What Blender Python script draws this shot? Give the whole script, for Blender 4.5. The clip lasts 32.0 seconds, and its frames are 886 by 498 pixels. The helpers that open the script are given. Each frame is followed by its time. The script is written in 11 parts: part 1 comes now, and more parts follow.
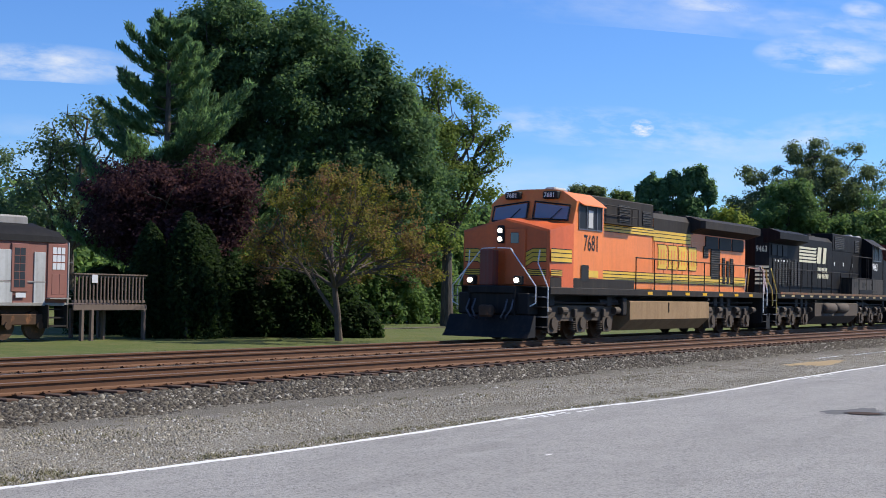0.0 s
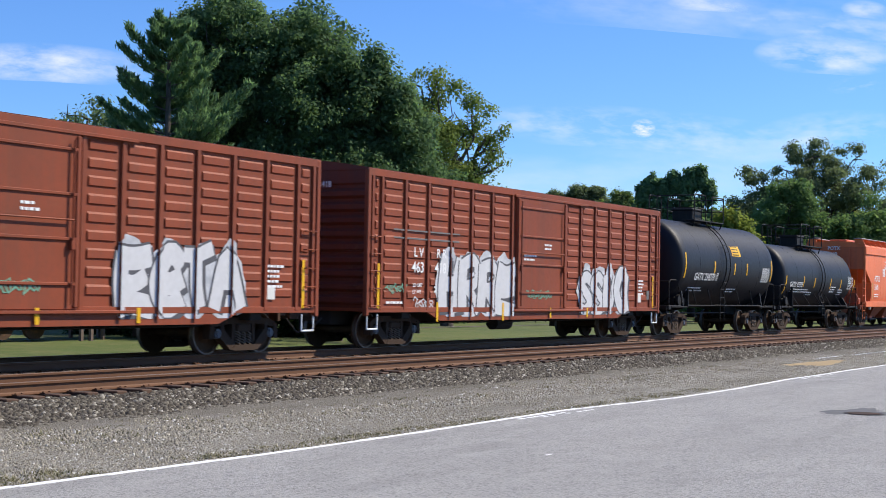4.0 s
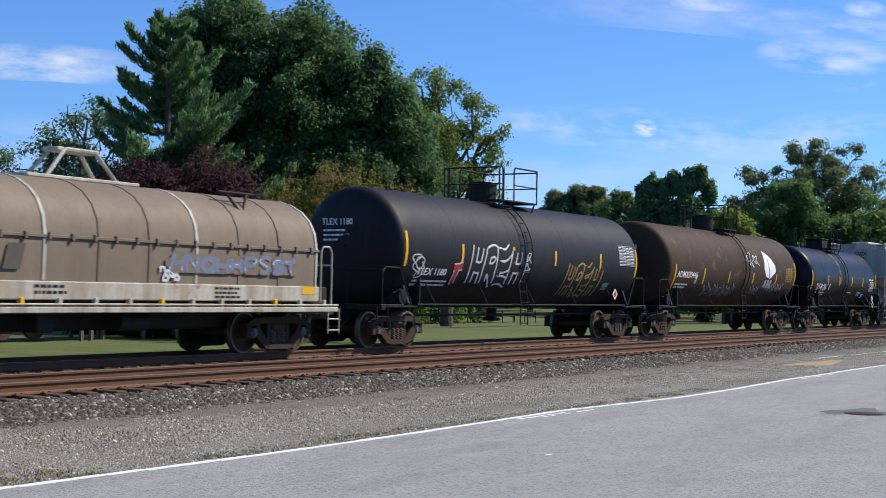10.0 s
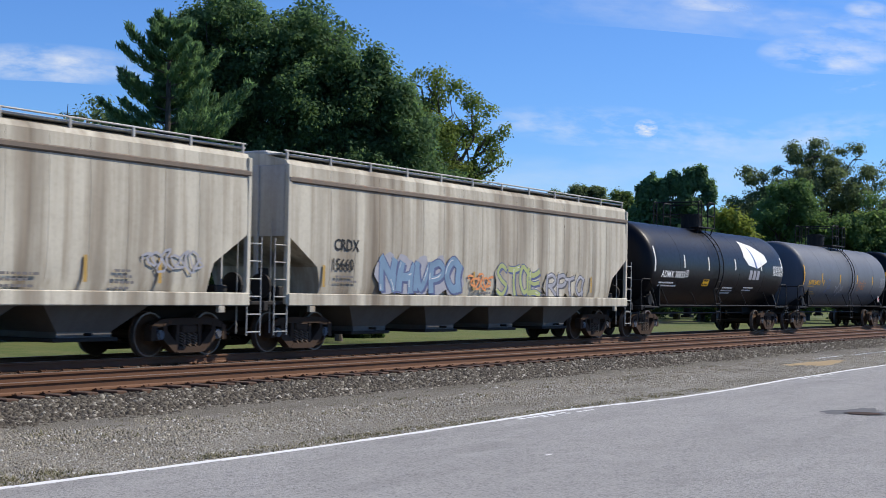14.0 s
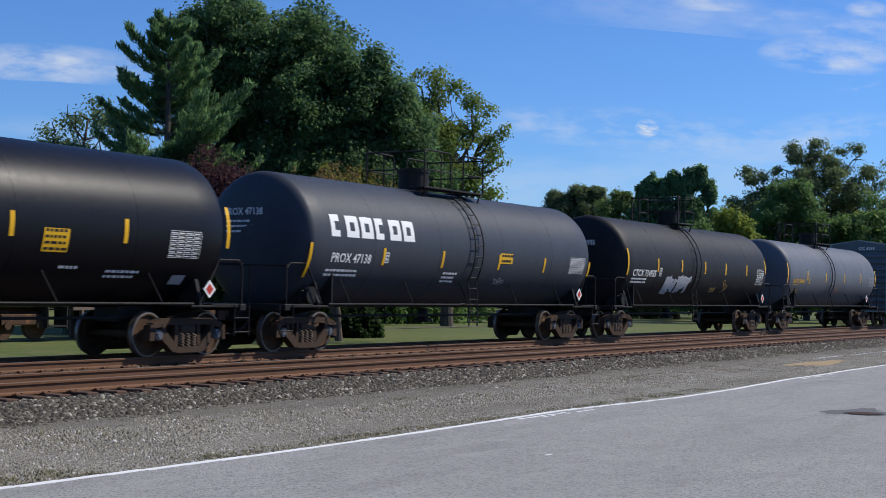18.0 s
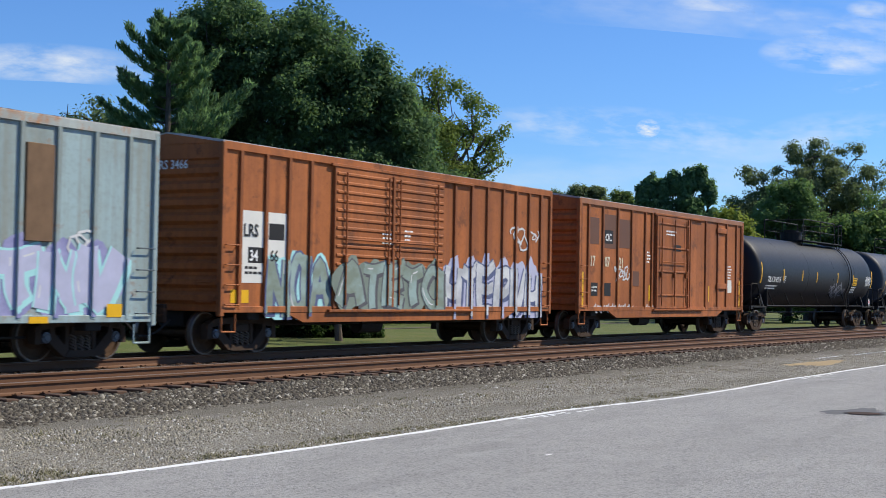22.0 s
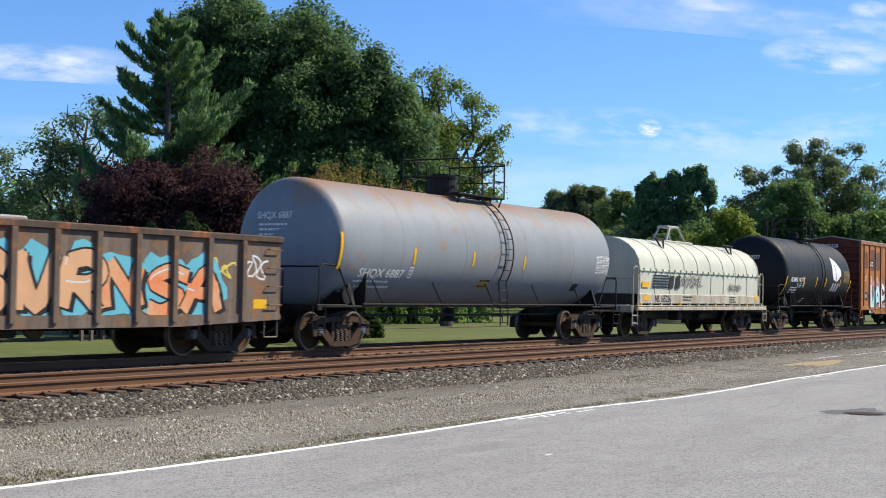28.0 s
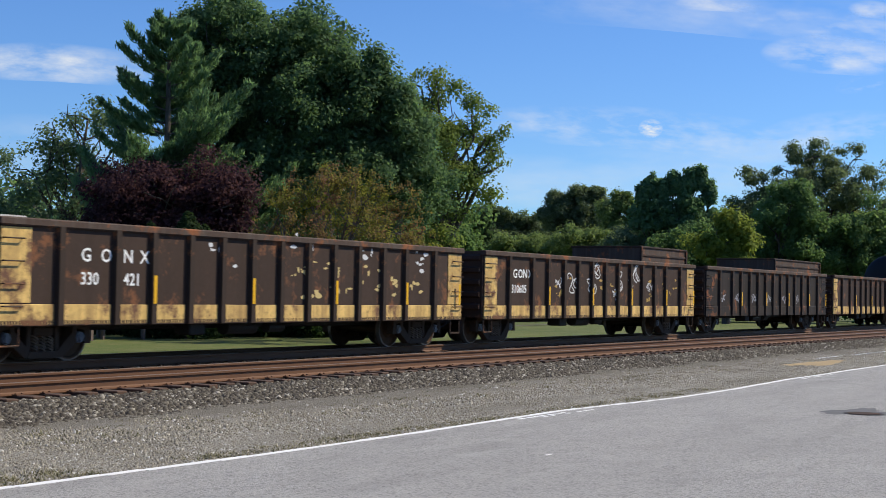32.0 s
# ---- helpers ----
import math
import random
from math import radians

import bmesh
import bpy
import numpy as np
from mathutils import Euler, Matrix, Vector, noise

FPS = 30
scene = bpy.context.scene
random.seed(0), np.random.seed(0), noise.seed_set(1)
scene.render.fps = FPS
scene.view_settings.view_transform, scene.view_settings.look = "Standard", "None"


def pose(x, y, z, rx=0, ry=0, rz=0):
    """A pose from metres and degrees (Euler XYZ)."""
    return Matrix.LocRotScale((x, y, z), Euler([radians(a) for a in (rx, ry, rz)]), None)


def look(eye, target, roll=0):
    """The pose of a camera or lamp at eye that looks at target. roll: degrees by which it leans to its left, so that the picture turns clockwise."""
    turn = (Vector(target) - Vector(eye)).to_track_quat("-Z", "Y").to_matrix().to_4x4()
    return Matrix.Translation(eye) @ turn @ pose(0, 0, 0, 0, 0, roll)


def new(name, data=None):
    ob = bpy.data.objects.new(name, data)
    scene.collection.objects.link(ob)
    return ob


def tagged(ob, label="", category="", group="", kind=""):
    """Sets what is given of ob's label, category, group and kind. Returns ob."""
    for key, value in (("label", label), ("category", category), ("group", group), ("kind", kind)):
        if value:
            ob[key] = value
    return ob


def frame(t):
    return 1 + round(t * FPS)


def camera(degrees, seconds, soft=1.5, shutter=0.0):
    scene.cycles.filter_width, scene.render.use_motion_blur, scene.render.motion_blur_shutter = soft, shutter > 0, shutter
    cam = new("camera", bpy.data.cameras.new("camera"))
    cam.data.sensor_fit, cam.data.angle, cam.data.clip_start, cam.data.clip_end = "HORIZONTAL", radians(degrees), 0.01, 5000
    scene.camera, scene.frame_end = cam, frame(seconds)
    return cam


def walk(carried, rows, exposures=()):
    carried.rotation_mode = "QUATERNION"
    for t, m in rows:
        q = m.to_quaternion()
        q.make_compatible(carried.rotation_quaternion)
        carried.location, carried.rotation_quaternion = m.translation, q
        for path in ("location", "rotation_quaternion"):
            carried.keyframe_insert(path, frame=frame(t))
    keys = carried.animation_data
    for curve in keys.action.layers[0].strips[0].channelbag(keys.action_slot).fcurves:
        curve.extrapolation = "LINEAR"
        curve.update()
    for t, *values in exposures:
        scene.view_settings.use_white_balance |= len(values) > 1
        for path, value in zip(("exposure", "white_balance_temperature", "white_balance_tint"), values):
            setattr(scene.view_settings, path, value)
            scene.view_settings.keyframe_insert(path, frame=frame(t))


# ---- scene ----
# Camera: a phone on a stand beside a car park, looking over two railway tracks.
# x runs along the track, y away from the camera, z up from the rail heads.
EYE = (0.0, 0.0, 1.43)
TARGET = (42.726, 25.925, 2.953)
VIEW = look(EYE, TARGET, 1.05)
cam = camera(34.83, 32.0, soft=0.9, shutter=0.10)
walk(cam, [(0.0, VIEW), (32.0, VIEW)], [(0.0, 0.20, 6500, 10), (2.0, 0.22, 6500, 10), (3.0, 0.30, 6500, 10), (6.0, 0.36, 6500, 10), (7.0, 0.34, 6500, 10), (8.0, 0.17, 6400, 10), (9.0, 0.15, 6400, 10), (11.0, 0.20, 6400, 10), (13.0, 0.12, 6400, 10), (17.0, -0.04, 6250, 10), (18.0, -0.12, 6250, 10), (19.0, -0.16, 6350, 10), (20.0, 0.16, 6600, 7), (21.0, 0.16, 6650, 6), (22.0, 0.14, 6600, 7), (23.0, 0.54, 6950, 4), (24.0, 0.60, 7050, 3), (25.0, 0.42, 6850, 5), (28.0, 0.40, 6950, 7), (29.0, 0.22, 6750, 9), (30.0, 0.14, 6720, 9), (32.0, 0.10, 6750, 8)])

SPEED = 18.2            # the train runs towards -x at this many metres a second
TRACK_FAR = 20.75       # centre lines of the two tracks
TRACK_NEAR = 16.70
GAUGE_HALF = 0.7525
GRASS_Z = -0.38
LOT_Z = -0.30

# Daylight
world = bpy.data.worlds.new("sky")
scene.world = world
world.use_nodes = True
wn = world.node_tree.nodes
wl = world.node_tree.links
sky = wn.new("ShaderNodeTexSky")
sky.sky_type = "NISHITA"
sky.sun_disc = False
SUN_TO = Vector((0.62, -0.52, 0.78)).normalized()
sky.sun_elevation = math.asin(SUN_TO.z)
sky.sun_rotation = math.atan2(SUN_TO.x, SUN_TO.y)
sky.air_density = 1.0
sky.dust_density = 0.0
sky.ozone_density = 1.5
wn["Background"].inputs["Strength"].default_value = 0.10
deep = wn.new("ShaderNodeMix")
deep.data_type, deep.blend_type = "RGBA", "MULTIPLY"
deep.inputs[0].default_value = 1.0
deep.inputs[7].default_value = (0.50, 0.80, 1.32, 1)
wl.new(sky.outputs["Color"], deep.inputs[6])
wl.new(deep.outputs[2], wn["Background"].inputs["Color"])
sun_data = bpy.data.lights.new("sun", "SUN")
sun_data.energy = 5.0
sun_data.angle = radians(0.55)
sun_data.color = (1.0, 0.92, 0.79)
sun = new("sun", sun_data)
sun.matrix_world = look((0, 0, 60), Vector((0, 0, 60)) - SUN_TO)


# ---------------------------------------------------------------- mesh tools
class Build:
    """Collects vertices and faces for one mesh."""

    def __init__(self):
        self.v, self.f, self.smooth = [], [], False

    def add(self, verts, faces):
        n = len(self.v)
        self.v.extend(verts)
        self.f.extend([tuple(i + n for i in q) for q in faces])
        return self

    def box(self, x0, x1, y0, y1, z0, z1, c=0.0):
        """A box, its edges chamfered by c."""
        if c <= 0:
            v = [(x, y, z) for x in (x0, x1) for y in (y0, y1) for z in (z0, z1)]
            return self.add(v, [(0, 1, 3, 2), (4, 6, 7, 5), (0, 4, 5, 1), (2, 3, 7, 6), (0, 2, 6, 4), (1, 5, 7, 3)])
        c = min(c, abs(x1 - x0) * 0.45, abs(y1 - y0) * 0.45, abs(z1 - z0) * 0.45)
        pro = lambda a0, a1, b0, b1, e: [(a0 + e, b0), (a1 - e, b0), (a1, b0 + e), (a1, b1 - e), (a1 - e, b1), (a0 + e, b1), (a0, b1 - e), (a0, b0 + e)]
        rings = [[(x, y, z0) for x, y in pro(x0 + c, x1 - c, y0 + c, y1 - c, c * 0.5)],
                 [(x, y, z0 + c) for x, y in pro(x0, x1, y0, y1, c)],
                 [(x, y, z1 - c) for x, y in pro(x0, x1, y0, y1, c)],
                 [(x, y, z1) for x, y in pro(x0 + c, x1 - c, y0 + c, y1 - c, c * 0.5)]]
        return self.loft(rings)

    def loft(self, rings, caps=True, closed=True):
        n = len(rings[0])
        v = [p for r in rings for p in r]
        f = []
        for k in range(len(rings) - 1):
            for i in range(n if closed else n - 1):
                a, b = k * n + i, k * n + (i + 1) % n
                f.append((a, b, b + n, a + n))
        if caps:
            f.append(tuple(reversed(range(n))))
            f.append(tuple(range((len(rings) - 1) * n, len(rings) * n)))
        return self.add(v, f)

    def prism(self, outline, axis, a0, a1):
        """An outline of (p, q) pulled along an axis: along x it holds (y, z), along y (x, z), along z (x, y)."""
        put = {"x": lambda p, q, a: (a, p, q), "y": lambda p, q, a: (p, a, q), "z": lambda p, q, a: (p, q, a)}[axis]
        return self.loft([[put(p, q, a0) for p, q in outline], [put(p, q, a1) for p, q in outline]])

    def rod(self, p, q, r, n=8, r2=None):
        p, q = Vector(p), Vector(q)
        d = (q - p)
        if d.length < 1e-6:
            return self
        d.normalize()
        a = d.orthogonal().normalized()
        b = d.cross(a)
        ring = lambda o, rr: [tuple(o + (a * math.cos(k * 2 * math.pi / n) + b * math.sin(k * 2 * math.pi / n)) * rr) for k in range(n)]
        return self.loft([ring(p, r), ring(q, r if r2 is None else r2)])

    def pipe(self, pts, r, n=6):
        for a, b in zip(pts, pts[1:]):
            self.rod(a, b, r, n)
        return self

    def disc_y(self, x, z, y0, y1, r, n=20, r1=None):
        r1 = r if r1 is None else r1
        ring = lambda y, rr: [(x + rr * math.cos(k * 2 * math.pi / n), y, z + rr * math.sin(k * 2 * math.pi / n)) for k in range(n)]
        return self.loft([ring(y0, r), ring(y1, r1)])

    def spin_x(self, prof, yc, zc, n=48, a0=0.0, a1=2 * math.pi):
        """Turns a profile of (x, r) about a line along x."""
        full = abs(a1 - a0 - 2 * math.pi) < 1e-6
        m = n if full else n + 1
        rings = [[(x, yc + r * math.cos(a0 + (a1 - a0) * k / n), zc + r * math.sin(a0 + (a1 - a0) * k / n)) for k in range(m)] for x, r in prof]
        return self.loft(rings, caps=False, closed=full)

    def mesh(self, name):
        me = bpy.data.meshes.new(name)
        me.from_pydata(self.v, [], self.f)
        bm = bmesh.new()
        bm.from_mesh(me)
        bmesh.ops.recalc_face_normals(bm, faces=bm.faces)
        bm.to_mesh(me)
        bm.free()
        if self.smooth:
            for p in me.polygons:
                p.use_smooth = True
            me.set_sharp_from_angle(angle=radians(self.smooth if self.smooth > 1 else 40))
        return me


def part(name, made, material, parent, label="", at=None):
    """Links a Build, or a mesh, as one mesh object under a thing or a part."""
    me = made.mesh(name) if isinstance(made, Build) else made
    if material and not me.materials:
        me.materials.append(material)
    ob = new(name, me)
    ob.parent = parent
    if at is not None:
        ob.matrix_basis = at
    if label:
        tagged(ob, label)
    return ob


def thing(name, label, category, at, group="", kind=""):
    ob = new(name)
    ob.empty_display_size = 0.3
    ob.matrix_basis = at
    return tagged(ob, label, category, group, kind)


def single(name, made, material, label, category="", group="", kind="", at=None):
    me = made.mesh(name) if isinstance(made, Build) else made
    if material and not me.materials:
        me.materials.append(material)
    ob = new(name, me)
    if at is not None:
        ob.matrix_basis = at
    return tagged(ob, label, category, group, kind)


# ---------------------------------------------------------------- materials
class Mat:
    """A small wrapper round a node tree."""

    def __init__(self, name):
        self.m = bpy.data.materials.new(name)
        self.m.use_nodes = True
        self.t = self.m.node_tree
        self.n, self.l = self.t.nodes, self.t.links
        self.b = self.n["Principled BSDF"]
        self.tc = self.n.new("ShaderNodeTexCoord")

    def noise(self, scale, detail=4.0, rough=0.55, stretch=(1, 1, 1), coord="Object", shift=None):
        mp = self.n.new("ShaderNodeMapping")
        mp.inputs["Scale"].default_value = stretch
        src = self.tc.outputs[coord]
        if shift is not None:
            add = self.n.new("ShaderNodeVectorMath")
            self.l.new(src, add.inputs[0])
            self.l.new(shift, add.inputs[1])
            src = add.outputs[0]
        self.l.new(src, mp.inputs["Vector"])
        tx = self.n.new("ShaderNodeTexNoise")
        tx.inputs["Scale"].default_value, tx.inputs["Detail"].default_value, tx.inputs["Roughness"].default_value = scale, detail, rough
        self.l.new(mp.outputs[0], tx.inputs["Vector"])
        return tx.outputs["Fac"]

    def voronoi(self, scale, out="Color", coord="Object", stretch=(1, 1, 1)):
        mp = self.n.new("ShaderNodeMapping")
        mp.inputs["Scale"].default_value = stretch
        self.l.new(self.tc.outputs[coord], mp.inputs["Vector"])
        tx = self.n.new("ShaderNodeTexVoronoi")
        tx.inputs["Scale"].default_value = scale
        self.l.new(mp.outputs[0], tx.inputs["Vector"])
        return tx.outputs[out]

    def ramp(self, fac, stops):
        r = self.n.new("ShaderNodeValToRGB")
        e = r.color_ramp.elements
        while len(e) < len(stops):
            e.new(0.5)
        for k, (p, col) in enumerate(stops):
            e[k].position = p
            e[k].color = (*col, 1) if isinstance(col, tuple) else (col, col, col, 1)
        self.l.new(fac, r.inputs["Fac"])
        return r.outputs["Color"]

    def mix(self, fac, a, b, mode="MIX"):
        x = self.n.new("ShaderNodeMix")
        x.data_type, x.blend_type = "RGBA", mode
        for sock, val in ((x.inputs[0], fac), (x.inputs[6], a), (x.inputs[7], b)):
            if isinstance(val, bpy.types.NodeSocket):
                self.l.new(val, sock)
            elif isinstance(val, tuple):
                sock.default_value = (*val, 1)
            else:
                sock.default_value = val
        return x.outputs[2]

    def math(self, op, a, b=0.0):
        x = self.n.new("ShaderNodeMath")
        x.operation = op
        for sock, val in ((x.inputs[0], a), (x.inputs[1], b)):
            if isinstance(val, bpy.types.NodeSocket):
                self.l.new(val, sock)
            else:
                sock.default_value = val
        return x.outputs[0]

    def axis(self, which, coord="Object"):
        s = self.n.new("ShaderNodeSeparateXYZ")
        self.l.new(self.tc.outputs[coord], s.inputs[0])
        return s.outputs[which]

    def set(self, key, val):
        if isinstance(val, bpy.types.NodeSocket):
            self.l.new(val, self.b.inputs[key])
        elif isinstance(val, tuple):
            self.b.inputs[key].default_value = (*val, 1)
        else:
            self.b.inputs[key].default_value = val
        return self

    def bump(self, height, strength=0.3, dist=0.02):
        x = self.n.new("ShaderNodeBump")
        x.inputs["Strength"].default_value, x.inputs["Distance"].default_value = strength, dist
        self.l.new(height, x.inputs["Height"])
        self.l.new(x.outputs[0], self.b.inputs["Normal"])
        return self

    def random(self):
        return self.n.new("ShaderNodeObjectInfo").outputs["Random"]


def tint(c, k):
    return tuple(min(1.0, max(0.0, x * k)) for x in c)


def paint(name, col, dirt=0.35, rust=0.15, rough=0.5, streak=1.0, dirtcol=(0.10, 0.085, 0.07), rustcol=(0.16, 0.06, 0.025), fade=0.12, top_rust=0.0, spec=0.4, grain=1.0, blots=0.5):
    """Weathered rolling-stock paint: faded patches, vertical dirt streaks and rust scabs."""
    m = Mat(name)
    big = m.noise(0.35, 3)
    fine = m.noise(9.0, 6, 0.65)
    base = m.mix(m.ramp(big, [(0.3, 0.0), (0.7, 1.0)]), tint(col, 1 - fade), tint(col, 1 + fade))
    runs = m.noise(1.1 * grain, 5, 0.6, (1.8, 1.8, 0.10))
    runs2 = m.noise(4.0 * grain, 4, 0.6, (2.2, 2.2, 0.06))
    amt = m.math("MULTIPLY", m.ramp(runs, [(0.44, 0.0), (0.66, 1.0)]), dirt * streak)
    base = m.mix(amt, base, dirtcol)
    amt2 = m.math("MULTIPLY", m.ramp(runs2, [(0.48, 0.0), (0.70, 1.0)]), dirt * streak * 0.8)
    base = m.mix(amt2, base, tint(dirtcol, 1.5))
    blot = m.noise(0.8, 7, 0.68)
    base = m.mix(m.math("MULTIPLY", m.ramp(blot, [(0.52, 0.0), (0.66, 1.0)]), dirt * blots), base, tint(dirtcol, 1.25))
    low = m.math("MULTIPLY", m.ramp(fine, [(0.45, 0.0), (0.75, 1.0)]), dirt * blots * 1.2)
    base = m.mix(low, base, dirtcol)
    spots = m.noise(1.7, 8, 0.72)
    ramt = m.math("MULTIPLY", m.ramp(spots, [(0.66 - rust * 0.3, 0.0), (0.72 - rust * 0.18, 1.0)]), min(1.0, rust * 3))
    base = m.mix(ramt, base, m.mix(fine, rustcol, tint(rustcol, 2.0)))
    if top_rust > 0:
        z = m.math("ADD", m.axis("Z"), m.math("MULTIPLY", m.noise(1.1, 5), 1.6))
        base = m.mix(m.math("MULTIPLY", m.ramp(m.math("MULTIPLY", z, 0.2), [(0.86, 0.0), (1.0, 1.0)]), top_rust), base, m.mix(fine, rustcol, tint(rustcol, 2.2)))
    m.set("Base Color", base).set("Specular IOR Level", spec)
    m.set("Roughness", m.math("ADD", m.math("MULTIPLY", fine, 0.25), rough - 0.1))
    m.bump(fine, 0.12, 0.006)
    return m.m


def plain(name, col, rough=0.6, metal=0.0, vary=0.25, scale=6.0, spec=0.2):
    m = Mat(name)
    m.set("Specular IOR Level", spec)
    f = m.noise(scale, 5, 0.6)
    m.set("Base Color", m.mix(f, tint(col, 1 - vary), tint(col, 1 + vary)))
    m.set("Roughness", m.math("ADD", m.math("MULTIPLY", f, 0.2), rough - 0.1))
    m.set("Metallic", metal)
    m.bump(m.noise(scale * 5, 3), 0.08, 0.004)
    return m.m


def make_asphalt():
    m = Mat("asphalt")
    big = m.noise(0.12, 4)
    mid = m.noise(1.3, 6, 0.62)
    grit = m.noise(60.0, 3, 0.7)
    base = m.mix(m.ramp(big, [(0.35, 0.0), (0.65, 1.0)]), (0.250, 0.243, 0.227), (0.305, 0.297, 0.279))
    base = m.mix(m.math("MULTIPLY", m.ramp(mid, [(0.4, 0.0), (0.7, 1.0)]), 0.5), base, (0.175, 0.17, 0.162))
    base = m.mix(m.math("MULTIPLY", m.ramp(grit, [(0.42, 0.0), (0.60, 1.0)]), 0.75), base, (0.43, 0.42, 0.40))
    speck = m.voronoi(45.0)
    base = m.mix(m.math("MULTIPLY", m.ramp(speck, [(0.0, 0.0), (0.62, 0.0), (0.8, 1.0)]), 0.55), base, (0.10, 0.10, 0.10))
    drag = m.noise(0.9, 6, 0.7, (0.25, 1.6, 1))
    base = m.mix(m.math("MULTIPLY", m.ramp(drag, [(0.50, 0.0), (0.68, 1.0)]), 0.35), base, (0.14, 0.137, 0.132))
    pale = m.noise(2.6, 6, 0.7, (0.4, 1.2, 1))
    base = m.mix(m.math("MULTIPLY", m.ramp(pale, [(0.55, 0.0), (0.72, 1.0)]), 0.35), base, (0.42, 0.41, 0.39))
    m.set("Base Color", base).set("Roughness", 0.92).set("Specular IOR Level", 0.25).bump(grit, 0.7, 0.014)
    return m.m


def make_gravel(name, a, b, c, scale=22.0, bump=0.9):
    m = Mat(name)
    cell = m.voronoi(scale)
    dist = m.voronoi(scale, "Distance")
    big = m.noise(0.5, 4)
    sep = m.ramp(cell, [(0.0, a), (0.45, b), (0.8, c), (1.0, tint(c, 1.35))])
    base = m.mix(m.math("MULTIPLY", m.ramp(big, [(0.35, 0.0), (0.7, 1.0)]), 0.5), sep, tint(b, 0.8))
    # gaps between stones darkened in the colour, where shade would fall
    base = m.mix(m.ramp(dist, [(0.42, 0.0), (0.85, 1.0)]), base, tint(a, 0.45))
    m.set("Base Color", base).set("Roughness", 0.92)
    m.bump(m.ramp(dist, [(0.0, 1.0), (0.6, 0.0)]), bump, 0.03)
    return m.m


def make_verge():
    """Fine crushed limestone, pale where wheels have packed it, browner where soil and dead grass show."""
    m = Mat("gravel")
    cell = m.voronoi(44.0)
    dist = m.voronoi(44.0, "Distance")
    base = m.ramp(cell, [(0.0, (0.17, 0.158, 0.125)), (0.45, (0.27, 0.253, 0.205)), (0.8, (0.40, 0.375, 0.31)), (1.0, (0.56, 0.53, 0.45))])
    soil = m.noise(0.55, 6, 0.65, (0.35, 1.3, 1))
    base = m.mix(m.math("MULTIPLY", m.ramp(soil, [(0.46, 0.0), (0.66, 1.0)]), 0.75), base, (0.13, 0.112, 0.082))
    packed = m.noise(0.8, 5, 0.6, (0.22, 1.0, 1))
    base = m.mix(m.math("MULTIPLY", m.ramp(packed, [(0.50, 0.0), (0.70, 1.0)]), 0.5), base, (0.43, 0.415, 0.37))
    dry = m.noise(0.9, 6, 0.7, (0.5, 1.4, 1))
    base = m.mix(m.math("MULTIPLY", m.ramp(dry, [(0.58, 0.0), (0.68, 1.0)]), 0.45), base, (0.20, 0.17, 0.085))
    # shade between the chips, mixed into the colour
    base = m.mix(m.math("MULTIPLY", m.ramp(dist, [(0.42, 0.0), (0.85, 1.0)]), 0.8), base, (0.07, 0.063, 0.045))
    # dark fines washed out of the ballast
    wash = m.math("ADD", m.axis("Y"), m.math("MULTIPLY", m.noise(0.7, 6, 0.65, (0.4, 1, 1)), 2.6))
    base = m.mix(m.math("MULTIPLY", m.ramp(m.math("MULTIPLY", m.math("SUBTRACT", wash, 12.6), 0.4), [(0.0, 0.0), (1.0, 1.0)]), 0.8), base, (0.095, 0.08, 0.056))
    m.set("Base Color", base).set("Roughness", 0.95)
    m.bump(m.ramp(dist, [(0.0, 1.0), (0.6, 0.0)]), 0.8, 0.02)
    return m.m


def make_stone(name, k, even=0.0, tone=(0.30, 0.285, 0.245)):
    """Crushed stone; each piece of the heap has its own grey."""
    m = Mat(name)
    geo = m.n.new("ShaderNodeNewGeometry")
    f = m.noise(25.0, 4)
    base = m.ramp(geo.outputs["Random Per Island"], [(0.0, tint((0.016, 0.013, 0.008), k)), (0.35, tint((0.052, 0.044, 0.029), k)), (0.70, tint((0.120, 0.106, 0.074), k)), (0.90, tint((0.22, 0.20, 0.150), k)), (1.0, tint((0.66, 0.62, 0.52), k))])
    m.set("Base Color", m.mix(even, m.mix(m.math("MULTIPLY", f, 0.5), base, (0.10, 0.075, 0.055)), tone)).set("Roughness", 0.85)
    return m.m


def make_grass():
    m = Mat("grass_ground")
    big = m.noise(0.09, 4)
    mid = m.noise(0.9, 6, 0.65)
    fine = m.noise(14.0, 5, 0.7, (1, 1, 1))
    base = m.mix(m.ramp(big, [(0.35, 0.0), (0.65, 1.0)]), (0.072, 0.112, 0.010), (0.115, 0.150, 0.018))
    base = m.mix(m.ramp(mid, [(0.42, 0.0), (0.68, 1.0)]), base, (0.17, 0.165, 0.045))
    base = m.mix(m.math("MULTIPLY", fine, 0.55), base, (0.030, 0.045, 0.012))
    m.set("Base Color", base).set("Roughness", 0.9).bump(fine, 0.6, 0.05)
    return m.m


def make_blade():
    m = Mat("grass_blade")
    geo = m.n.new("ShaderNodeNewGeometry")
    m.set("Base Color", m.ramp(geo.outputs["Random Per Island"], [(0.0, (0.05, 0.075, 0.018)), (0.45, (0.10, 0.125, 0.035)), (0.75, (0.19, 0.18, 0.07)), (1.0, (0.28, 0.24, 0.12))])).set("Roughness", 0.7)
    return m.m


